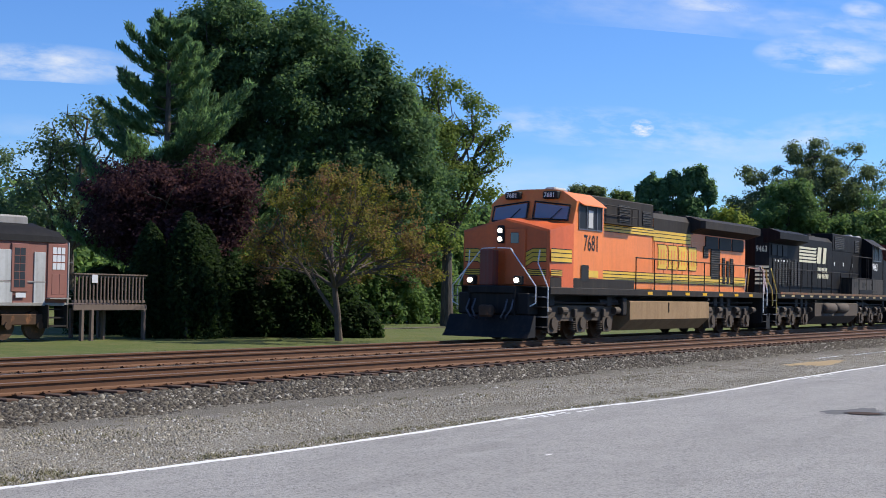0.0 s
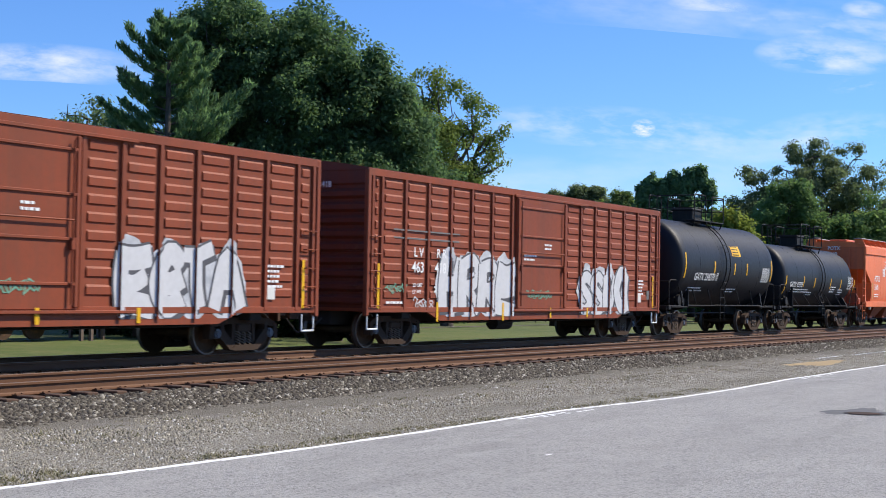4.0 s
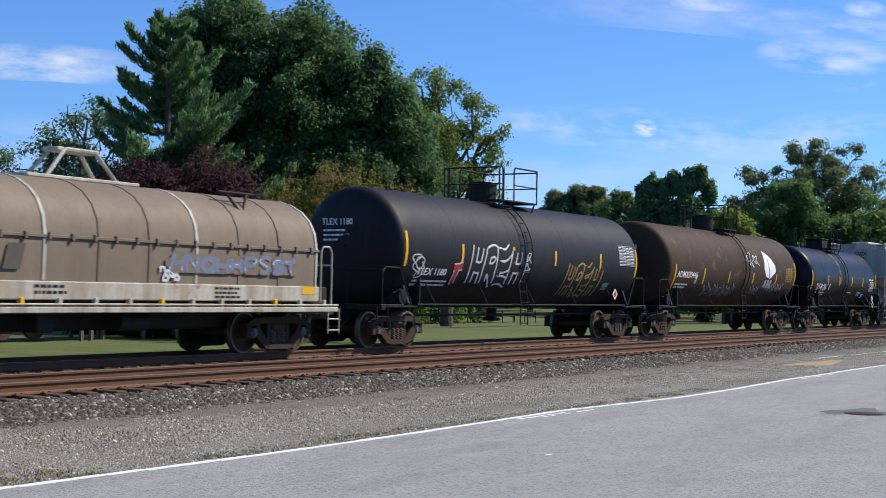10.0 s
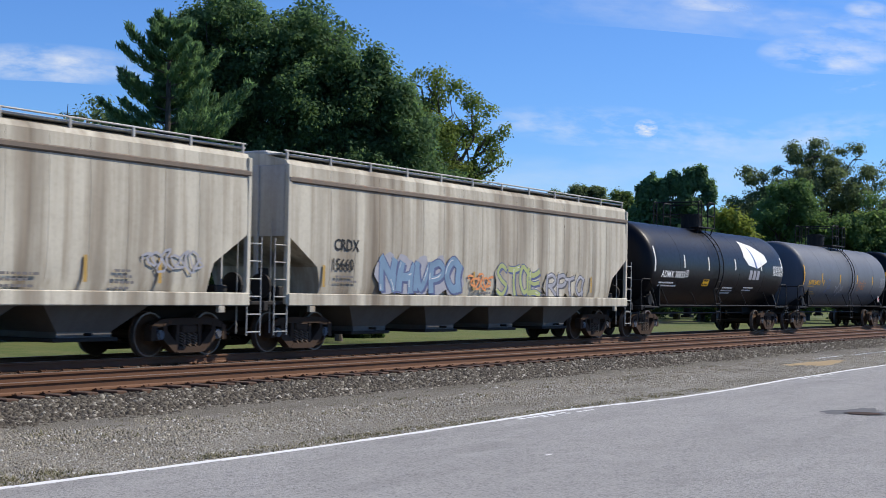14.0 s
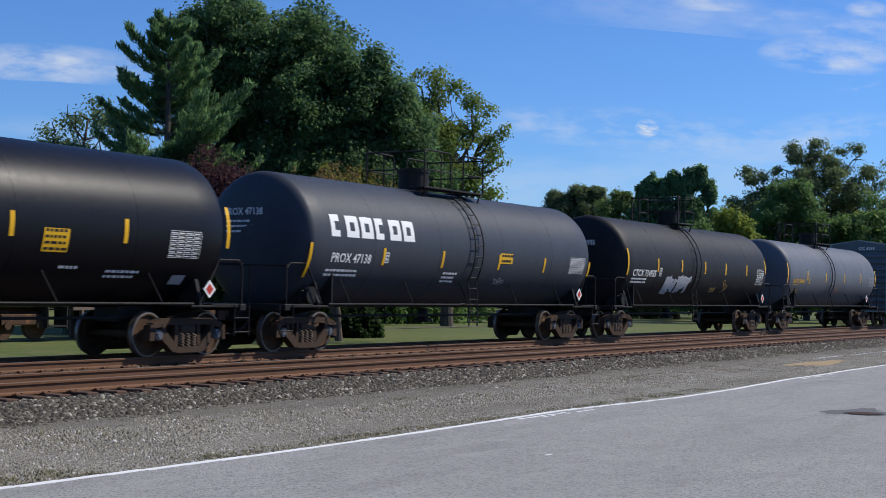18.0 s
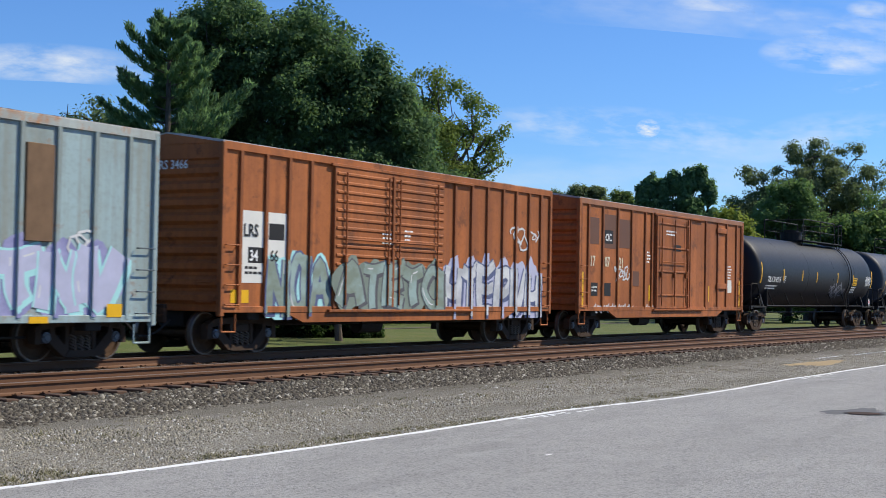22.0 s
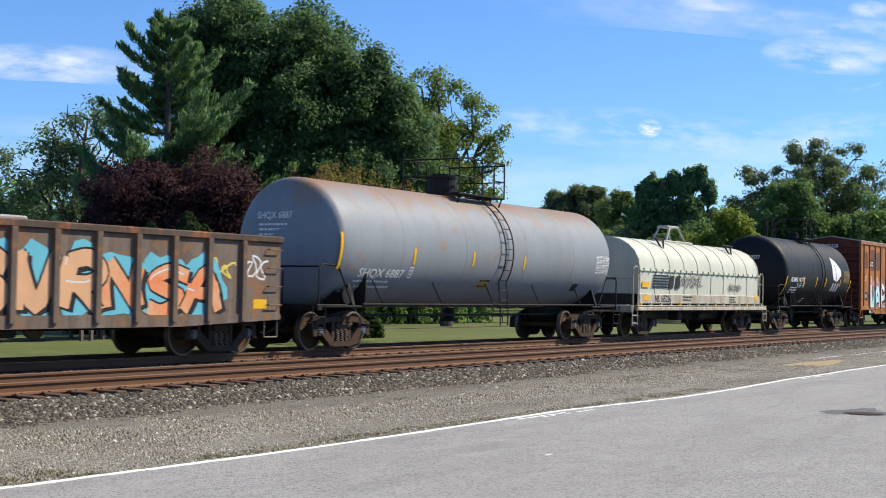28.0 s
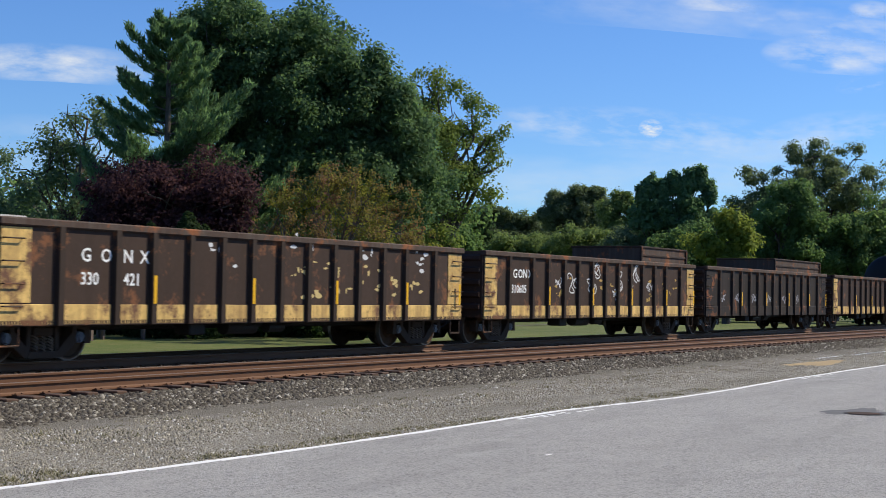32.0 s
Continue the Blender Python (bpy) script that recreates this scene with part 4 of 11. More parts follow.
        decal("emblem_vein", [wrapped(poly_shape([(w * 0.45, 0.0), (w * 0.52, 0.0), (w * 0.36, hh * 0.7), (w * 0.30, hh * 0.8)]), x, z, R + 0.003, zc)], S.get("vein", spray_blue), car)
        x, z, w, hh = S["leafw"]
        for k in range(3):
            decal("emblem_block", [wrapped(poly_shape([(k * w / 3, 0), (k * w / 3 + w * 0.27, 0), (k * w / 3 + w * 0.30, hh), (k * w / 3 + w * 0.08, hh)]), x, z, R, zc)], spray_grey, car)
    if S.get("blocks"):
        x, z, w, hh = S["blocks"]
        sh = []
        for k in range(6):
            a, ww, t = x + k * w / 6, w / 6 * 0.86, 0.10
            for u, v, p, q in ((0.0, 0.12, 0.30, 0.70), (0.66, 0.12, 0.30, 0.70), (0.30, 0.60, 0.36, 0.22), (0.30, 0.12, 0.36, 0.20)):
                if k % 3 or u < 0.5:
                    sh.append(wrapped(rect_shape(ww * p, hh * q), a + ww * u, z + hh * v, R, zc))
        decal("emblem_block", sh, white_mark, car, "white squared block emblem")
    for key, mt, wd in (("half_belt", black_satin, 0.30), ("rust_band", stain_brown, 0.34)):
        if key in S:
            b = Build()
            n = 18
            for k in range(n):
                a0, a1 = -0.2 + 1.5 * k / n, -0.2 + 1.5 * (k + 1) / n
                ww = wd * (1 if key == "half_belt" else 0.6 + 0.4 * math.sin(k * 1.7))
                r = R + 0.008
                b.add([(S[key] - ww / 2, -r * math.cos(a0), zc + r * math.sin(a0)), (S[key] + ww / 2, -r * math.cos(a0), zc + r * math.sin(a0)), (S[key] + ww / 2, -r * math.cos(a1), zc + r * math.sin(a1)), (S[key] - ww / 2, -r * math.cos(a1), zc + r * math.sin(a1))], [(0, 1, 2, 3)])
            part("stain_band", b, mt, car, "dark band of spilled cargo")
    if S.get("end_text"):
        decal("end_lettering", [on_end(text_shape(S["end_text"], 0.17, 0.9), 0.75, zc + 0.55, -L + 0.005), on_end(bars_shape(3, 0.8, 0.12, rnd, 0.05), 0.7, zc + 0.38, -L + 0.005)], tone, car)
    return car


# ---------------------------------------------------------------- box car
def box_car(start, label, mat, end_mat, length, z0, z1, style):
    S = style
    car = thing("box_car", label, "box car", pose(start, TRACK_FAR, 0), "train")
    rnd = random.Random(int(start * 10))
    h, W = length / 2, 1.52
    b = Build()
    b.box(-h + 0.05, h - 0.05, -W, W, z0, z1, 0.02)
    part("body", b, mat, car)
    # corrugated ends
    for s in (-1, 1):
        b = Build()
        n = S.get("end_ribs", 9)
        zz = [z0 + 0.10]
        pts = [(h - 0.06, z0 + 0.02)]
        for k in range(n):
            a = z0 + 0.12 + (z1 - z0 - 0.55) * k / n
            d = (z1 - z0 - 0.55) / n
            pts += [(h - 0.04, a + d * 0.10), (h + 0.05, a + d * 0.32), (h + 0.05, a + d * 0.66), (h - 0.04, a + d * 0.90)]
        pts += [(h - 0.04, z1 - 0.38), (h + 0.02, z1 - 0.34), (h + 0.02, z1), (h - 0.15, z1), (h - 0.15, z0 + 0.02)]
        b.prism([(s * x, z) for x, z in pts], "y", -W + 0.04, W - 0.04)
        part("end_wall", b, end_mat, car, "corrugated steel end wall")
        for y in (-1, 1):
            b = Build()
            b.box(min(s * (h - 0.10), s * (h + 0.045)), max(s * (h - 0.10), s * (h + 0.045)), y * W - 0.06, y * W + 0.06, z0 - 0.10, z1, 0.02)
            part("corner_post", b, mat, car)
        b = Build()
        b.prism([(-W, z1 - 0.02), (0, z1 + 0.22), (W, z1 - 0.02)], "x", s * h - 0.04, s * h + 0.02)
        part("gable", b, end_mat, car)
    # roof
    b = Build()
    b.prism([(-W - 0.05, z1 - 0.03), (-W - 0.05, z1 + 0.03), (0, z1 + 0.25), (W + 0.05, z1 + 0.03), (W + 0.05, z1 - 0.03), (0, z1 + 0.19)], "x", -h - 0.03, h + 0.03)
    roof = part("roof", b, S.get("roof_mat", galv_mat), car, "ribbed steel roof")
    rib = Build()
    rib.prism([(-W - 0.04, z1 + 0.035), (0, z1 + 0.27), (W + 0.04, z1 + 0.035), (0, z1 + 0.21)], "x", -0.04, 0.04)
    rib_me = rib.mesh("roof_rib")
    for k in range(14):
        part("roof_rib", rib_me, S.get("roof_mat", galv_mat), roof, "", pose(-h + 0.4 + (2 * h - 0.8) * k / 13, 0, 0.0))
    for y in (-1, 1):
        b = Build()
        b.box(-h, h, y * W - 0.05 if y > 0 else y * W - 0.055, y * W + 0.055 if y > 0 else y * W + 0.05, z1 - 0.16, z1 + 0.02, 0.012)
        part("top_plate", b, S.get("top_mat", mat), car)
        b = Build()
        b.box(-h, h, y * W - 0.045, y * W + 0.045, z0 - 0.02, z0 + 0.12, 0.01)
        if S.get("fishbelly", True):
            q = h * 0.62
            b.prism([(-q - 0.7, z0), (-q, z0 - 0.24), (q, z0 - 0.24), (q + 0.7, z0)], "y", y * W - 0.035, y * W + 0.035)
        part("side_sill", b, mat, car)
    # side posts
    d0, d1 = S["door"]
    post = Build().prism([(-0.055, -W + 0.01), (-0.045, -W - 0.055), (0.045, -W - 0.055), (0.055, -W + 0.01)], "z", z0 + 0.05, z1 - 0.14).mesh("side_post")
    for x in S["posts"]:
        part("side_post", post, S.get("post_mat", mat), car, "", pose(x, 0, 0))
        part("side_post", post, S.get("post_mat", mat), car, "", pose(x, 0, 0, 0, 0, 180))
    if S.get("panel_ribs"):
        xs = sorted(list(S["posts"]) + [-h, h])
        for a, c in zip(xs, xs[1:]):
            if (d0 - 0.1 < (a + c) / 2 < d1 + 0.1) or c - a < 0.4 or c - a > 2.2:
                continue
            me = Build().prism([(-W + 0.005, 0), (-W - 0.028, 0.03), (-W - 0.028, 0.17), (-W + 0.005, 0.22)], "x", a + 0.16, c - 0.16).mesh("pressed_rib")
            for k in range(S["panel_ribs"]):
                part("pressed_rib", me, mat, car, "", pose(0, 0, z0 + 0.32 + (z1 - z0 - 0.75) * k / (S["panel_ribs"] - 1)))
    # door
    dm = S.get("door_mat", mat)
    b = Build()
    b.box(d0, d1, -W - 0.075, -W + 0.02, z0 + 0.06, z1 - 0.18, 0.015)
    door = part("door", b, dm, car, S.get("door_label", "sliding steel door with locking bars"))
    b = Build()
    if S.get("door_kind") == "ribbed":
        mid = (d0 + d1) / 2
        b.box(mid - 0.05, mid + 0.05, -W - 0.12, -W - 0.07, z0 + 0.1, z1 - 0.25, 0.01)
        for k in range(15):
            z = z0 + 0.2 + (z1 - z0 - 0.6) * k / 14
            for a, c in ((d0 + 0.08, mid - 0.08), (mid + 0.08, d1 - 0.08)):
                b.prism([(-W - 0.073, z), (-W - 0.10, z + 0.03), (-W - 0.10, z + 0.07), (-W - 0.073, z + 0.10)], "x", a, c)
    else:
        for z in [z0 + 0.5 + (z1 - z0 - 1.0) * k / 3 for k in range(4)]:
            b.box(d0 + 0.03, d1 - 0.03, -W - 0.11, -W - 0.07, z, z + 0.06, 0.01)
        for x in (d0 + 0.06, d1 - 0.06):
            b.box(x - 0.05, x + 0.05, -W - 0.115, -W - 0.07, z0 + 0.1, z1 - 0.22, 0.01)
    part("door_ribs", b, dm, door)
    b = Build()
    bars = S.get("bars_x", (d0 + 0.28, d1 - 0.28))
    for x in bars:
        b.rod((x, -W - 0.14, z0 + 0.15), (x, -W - 0.14, z1 - 0.3), 0.022)
        b.box(x - 0.05, x + 0.05, -W - 0.17, -W - 0.09, z0 + 1.15, z0 + 1.32, 0.01)
    b.rod((bars[0], -W - 0.15, z0 + 1.7), (bars[-1], -W - 0.15, z0 + 1.7), 0.018)
    part("locking_bar", b, S.get("bar_mat", dm), door)
    b = Build()
    b.box(d0 - 1.3 if S.get("track_left") else d0 - 0.15, d1 + 1.5, -W - 0.10, -W - 0.03, z1 - 0.19, z1 - 0.12, 0.008)
    b.box(d0 - 0.2, d1 + 1.5, -W - 0.12, -W - 0.02, z0 - 0.01, z0 + 0.05, 0.008)
    part("door_track", b, mat, car)
    # ladders, steps
    for s in (-1, 1):
        b = Build()
        x0, x1 = s * h - s * 0.08, s * h - s * 0.52
        grabs(b, x0, x1, [z0 + 0.15 + 0.42 * k for k in range(S.get("rungs", 4))], -W - 0.10)
        part("grab_irons", b, S.get("grab_mat", mat), car)
        b = Build()
        b.pipe([(x0, -W, z0 - 0.05), (x0, -W, z0 - 0.42), (x1, -W, z0 - 0.42), (x1, -W, z0 - 0.05)], 0.022)
        part("sill_step", b, S.get("step_mat", mat), car)
        b = Build()
        grabs(b, -1.38, -0.95, [], -W)
        for z in [z0 + 0.2 + 0.42 * k for k in range(4)]:
            b.pipe([(s * (h + 0.12), -1.42, z), (s * (h + 0.12), -0.98, z)], 0.014, 5)
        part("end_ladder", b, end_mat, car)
    # underframe
    b = Build()
    b.box(-h + 0.2, h - 0.2, -0.35, 0.35, z0 - 0.35, z0 + 0.02, 0.03)
    b.rod((-1.5, -0.8, z0 - 0.35), (-0.6, -0.8, z0 - 0.35), 0.2, 14)
    b.rod((-h * 0.65, -0.9, z0 - 0.3), (h * 0.65, -0.9, z0 - 0.3), 0.025)
    for s in (-1, 1):
        b.box(s * S["truck"] - 0.2, s * S["truck"] + 0.2, -1.4, 1.4, z0 - 0.18, z0, 0.02)
    part("underframe", b, steel_dark, car)
    for s in (-1, 1):
        add_truck(car, s * S["truck"], start, truck_black)
    add_couplers(car, h + 1.0)
    y = -W - (0.033 if S.get("panel_ribs") else 0.005)

    def face(x, z):
        """How far out the door, the sill or the plain side lies."""
        if d0 < x < d1:
            return -W - 0.080
        return -W - 0.050 if z < z0 + 0.12 else y
    for i, (x, z, w, hh, mt) in enumerate(S.get("plates", [])):
        decal("painted_panel", [flat(rect_shape(w, hh), x, z, face(x, z) - 0.0004 * i)], mt, car)
    for body, x, z, ht, sq, mt in S.get("text", []):
        decal("lettering", [flat(text_shape(body, ht, sq), x, z, face(x, z) - 0.0115)], mt, car, "stencilled car number")
    for x, z, rows, w, mt in S.get("bars", []):
        decal("small_print", [flat(bars_shape(rows, w, 0.11, rnd, 0.055), x, z, face(x, z) - 0.004)], mt, car)
    for body, yy, z, ht, mt in S.get("end_text", []):
        decal("end_lettering", [on_end(text_shape(body, ht, 0.9), yy, z, -h - 0.06)], mt, car)
    for fn in S.get("extra", []):
        fn(car, y)
    return car


# ---------------------------------------------------------------- graffiti
def stroke(pts, w):
    """A thick bent line as one outline."""
    left, right = [], []
    n = len(pts)
    for k in range(n):
        a, b = pts[max(0, k - 1)], pts[min(n - 1, k + 1)]
        dx, dz = b[0] - a[0], b[1] - a[1]
        ll = math.hypot(dx, dz) or 1
        nx, nz = -dz / ll * w / 2, dx / ll * w / 2
        left.append((pts[k][0] + nx, pts[k][1] + nz))
        right.append((pts[k][0] - nx, pts[k][1] - nz))
    v = left + right
    return v, [(k, k + 1, n + k + 1, n + k) for k in range(n - 1)]


def curve(pts, per=5):
    """A smooth line through a few points."""
    p = [pts[0]] + list(pts) + [pts[-1]]
    out = []
    for k in range(1, len(p) - 2):
        for i in range(per):
            t = i / per
            out.append(tuple(0.5 * (2 * p[k][j] + (p[k + 1][j] - p[k - 1][j]) * t + (2 * p[k - 1][j] - 5 * p[k][j] + 4 * p[k + 1][j] - p[k + 2][j]) * t * t
                                    + (3 * p[k][j] - p[k - 1][j] - 3 * p[k + 1][j] + p[k + 2][j]) * t ** 3) for j in (0, 1)))
    return out + [pts[-1]]


# the bold strokes that sprayed pieces are made of, in a unit square
STEM, STEM2, TOP, BASE = [(0.14, 0.0), (0.10, 0.5), (0.18, 1.0)], [(0.86, -0.04), (0.80, 0.5), (0.90, 0.96)], [(0.05, 0.90), (0.5, 0.86), (1.0, 1.0)], [(0.0, 0.08), (0.5, 0.10), (1.02, 0.0)]
MID, BOWL, HOOK = [(0.1, 0.52), (0.5, 0.46), (0.9, 0.58)], [(0.14, 0.90), (0.6, 0.97), (0.90, 0.74), (0.62, 0.50), (0.18, 0.46)], [(0.85, 0.8), (0.42, 0.97), (0.10, 0.5), (0.42, 0.05), (0.92, 0.22)]
SNAKE, VEE, TENT, SLASH = [(0.92, 0.84), (0.5, 0.98), (0.14, 0.72), (0.5, 0.5), (0.86, 0.28), (0.5, 0.03), (0.06, 0.14)], [(0.08, 1.0), (0.46, 0.08), (0.96, 1.0)], [(0.06, 0.0), (0.5, 0.96), (0.94, 0.0)], [(0.3, 0.5), (0.6, 0.3), (0.98, -0.04)]
GLYPHS = [(STEM, BOWL, SLASH), (SNAKE,), (TENT, MID), (STEM, STEM2, MID), (HOOK, MID), (STEM, TOP, BASE, MID), (VEE, STEM), (STEM, [(0.15, 0.96), (0.5, 0.5), (0.88, 0.02)], STEM2), (STEM, BOWL), (TOP, [(0.5, 0.9), (0.46, 0.4), (0.55, 0.0)]), (HOOK, STEM2)]


def over_posts(shape, posts, y, out=0.058):
    """Lays a shape on a side wall and up over its posts."""
    bm = bmesh.new()
    v, f = shape
    vs = [bm.verts.new((a, b, 0)) for a, b in v]
    for q in f:
        try:
            bm.faces.new([vs[i] for i in q])
        except ValueError:
            pass
    lo, hi = min(p[0] for p in v), max(p[0] for p in v)
    near = [p for p in posts if lo - 0.06 < p < hi + 0.06]
    for p in near:
        for c in (p - 0.052, p + 0.052):
            bmesh.ops.bisect_plane(bm, geom=bm.verts[:] + bm.edges[:] + bm.faces[:], plane_co=(c, 0, 0), plane_no=(1, 0, 0))
    pts, faces = [], []
    for q in bm.faces:
        cx = q.calc_center_median().x
        d = out if any(abs(cx - p) < 0.052 for p in near) else 0.0
        faces.append(tuple(range(len(pts), len(pts) + len(q.verts))))
        pts += [(w.co.x, y - d, w.co.y) for w in q.verts]
    bm.free()
    return pts, faces


def graffiti(car, x, z, w, h, letters, seed, fill, edge, y, second=None, shift=0.005, drum=None, posts=(), bold=1.0):
    """A sprayed piece: bold bent strokes, outlined and overlapping, with a drop shadow over a soft cloud. It spells nothing."""
    rnd = random.Random(seed)
    step = w / letters

    def lay(shape, cx, cz, off):
        if drum:
            return wrapped(shape, cx, cz, drum[0] + off, drum[1])
        v, f = [(a, max(b, 0.0)) for a, b in shape[0]], shape[1]
        if posts:
            return over_posts(([(cx + a, cz + b) for a, b in v], f), posts, y - off)
        return [(cx + a, y - off, cz + b) for a, b in v], f
    cloud_s, deep, outs, ins, shine = [], [], [], [], []
    line = min(0.055, max(0.022, h * 0.032)) * (1.5 if drum else 1.0)
    wide = min(0.34 * step, 0.25 * h) * bold
    for k in range(letters):
        cx = x + step * k
        n = 22
        ph = rnd.uniform(0, 6)
        pts = []
        for i in range(n):
            a = i * 2 * math.pi / n
            r = 1 + 0.12 * math.sin(4 * a + ph) + rnd.uniform(-0.10, 0.10)
            pts.append((step * 0.5 + math.cos(a) * step * 0.66 * r, h * 0.46 + math.sin(a) * h * 0.52 * r))
        cloud_s.append(lay(poly_shape(pts), cx, z, shift + 0.0006 * (k % 2)))
        ww, hh = step * rnd.uniform(0.94, 1.12), h * rnd.uniform(0.84, 1.0)
        lean, drop = rnd.uniform(-0.10, 0.16) * ww, rnd.uniform(-0.04, 0.05) * h
        base = shift + 0.0022 + 0.0016 * k
        for j, g in enumerate(rnd.choice(GLYPHS)):
            body = wide * rnd.uniform(0.75, 1.2)
            path = [(a * ww + lean * b + rnd.uniform(-0.05, 0.05) * ww, body * 0.4 + drop + b * (hh - body * 0.8) + rnd.uniform(-0.03, 0.03) * h) for a, b in g]
            path = curve(path)
            o = 0.00018 * j
            deep.append(lay(stroke([(a + 0.09 * ww, b - 0.05 * h) for a, b in path], body + line), cx, z, shift + 0.0012 + 0.0001 * (k % 4) + 0.00003 * j))
            outs.append(lay(stroke(path, body + 2 * line), cx, z, base + o))
            ins.append(lay(stroke(path, body), cx, z, base + 0.0008 + o))
            if rnd.random() < 0.6:
                m = max(3, len(path) // 3)
                i = rnd.randint(0, len(path) - m)
                shine.append(lay(stroke([(a - body * 0.25, b + body * 0.1) for a, b in path[i:i + m]], line * 0.8), cx, z, base + 0.0014 + o))
    if drum:
        # on tanks the strokes are hollow: a bright line round a dark inside
        decal("spray_outline", outs, edge, car, "bright sprayed outline")
        decal("spray_fill", ins, fill, car, "sprayed hollow strokes")
        return
    decal("spray_cloud", cloud_s, second or edge, car, "soft sprayed background")
    decal("spray_shadow", deep, edge, car)
    decal("spray_outline", outs, edge, car, "sprayed outline")
    decal("spray_fill", ins, fill, car, "bold sprayed strokes")
    decal("spray_shine", shine, spray_white, car)


def scrawl(car, x, z, w, h, seed, mat, place, thick=0.03):
    """A thin sprayed tag: one looping line that spells nothing. place lays a shape on the car."""
    rnd = random.Random(seed)
    n = max(24, int(w / 0.03))
    loops = max(2.0, w / max(0.12, h * 0.55))
    p1, p2 = rnd.uniform(0, 6), rnd.uniform(0, 6)
    pts = []
    for k in range(n + 1):
        t = k / n
        a = t * loops * 2 * math.pi
        amp = 0.36 + 0.14 * math.sin(a * 0.37 + p1)
        pts.append((w * t + 0.22 * h * math.sin(a * 2 + p2), h * (0.5 + amp * math.sin(a + 0.6 * math.sin(a * 0.5 + p1)))))
    v, f = stroke(pts, thick)
    decal("spray_tag", [place((v, f), x, z)], mat, car, "thin sprayed tag")


# ---------------------------------------------------------------- locomotives
def loco_truck_meshes():
    k = {}
    b = Build()
    b.prism([(-2.75, 0.78), (-2.65, 1.02), (-2.2, 1.08), (2.2, 1.08), (2.65, 1.02), (2.75, 0.78), (2.3, 0.70), (-2.3, 0.70)], "y", -0.10, 0.10)
    for x in (-2.0, 0.0, 2.0):
        b.prism([(x - 0.42, 0.72), (x - 0.30, 0.24), (x + 0.30, 0.24), (x + 0.42, 0.72)], "y", -0.13, 0.06)
        b.box(x - 0.34, x + 0.34, -0.06, 0.10, 0.22, 0.30, 0.02)
        b.disc_y(x, 0.54, -0.20, -0.10, 0.19, 16)
    for x in (-1.0, 1.0):
        b.prism([(x - 0.62, 0.74), (x - 0.50, 0.60), (x + 0.50, 0.60), (x + 0.62, 0.74)], "y", -0.08, 0.08)
        b.disc_y(x, 0.86, -0.14, -0.08, 0.07, 10)
    k["frame"] = b.mesh("side_frame")
    k["gear"] = Build().rod((-0.16, -0.16, 0.92), (0.22, -0.16, 0.92), 0.12, 12).mesh("brake_cylinder")
    k["clamp"] = Build().box(-0.09, 0.09, -0.2, -0.08, 0.72, 0.98, 0.02).mesh("bracket")
    b = Build()
    for x in (-1.52, -0.46, 0.46, 1.52):
        for j in range(5):
            b.rod((x, -0.02, 0.32 + j * 0.06), (x, -0.02, 0.35 + j * 0.06), 0.10, 10)
    k["springs"] = b.mesh("coil_springs")
    b = Build()
    n = 30
    for s in (-1, 1):
        b.loft([[(r * math.cos(i * 2 * math.pi / n), s * y, r * math.sin(i * 2 * math.pi / n)) for i in range(n)] for y, r in ((0.67, 0.35), (0.67, 0.556), (0.70, 0.553), (0.71, 0.535), (0.81, 0.528), (0.81, 0.46), (0.76, 0.43), (0.74, 0.2), (0.82, 0.1))], caps=False)
    b.rod((0, -1.05, 0), (0, 1.05, 0), 0.1, 12)
    for s in (-1, 1):
        b.disc_y(0, 0, s * 1.18, s * 1.22, 0.13, 6)
        b.rod((0, s * 1.0, 0), (0, s * 1.18, 0), 0.15, 12)
    b.smooth = 35
    k["wheelset"] = b.mesh("wheelset")
    return k


LT = loco_truck_meshes()


def loco_truck(car, x, start, mat):
    t = part("truck", Build().box(-2.4, 2.4, -0.7, 0.7, 0.62, 0.95, 0.04), steel_dark, car, "six-wheel locomotive truck", pose(x, 0, 0))
    for s in (-1, 1):
        part("side_frame", LT["frame"], mat, t, "dusty brown cast side frame", pose(0, s * 1.08, 0, 0, 0, 0 if s < 0 else 180))
        for dx in (-2.6, -1.45, 0.55, 2.5):
            part("brake_cylinder", LT["gear"], mat, t, "", pose(dx, s * 1.10, 0, 0, 0, 0 if s < 0 else 180))
        for dx in (-0.55, 0.9, 1.6):
            part("bracket", LT["clamp"], mat, t, "", pose(dx, s * 1.10, 0, 0, 0, 0 if s < 0 else 180))
        tagged(part("coil_springs", LT["springs"], spring_mat, t, "", pose(0, s * 1.1, 0)), kind="stuff")
    for dx in (-2.0, 0.0, 2.0):
        w = part("wheelset", LT["wheelset"], wheel_mat, t, "", pose(dx, 0, 0.533))
        WHEELSETS.append(((w,), dx, start + x + dx, 0.533))


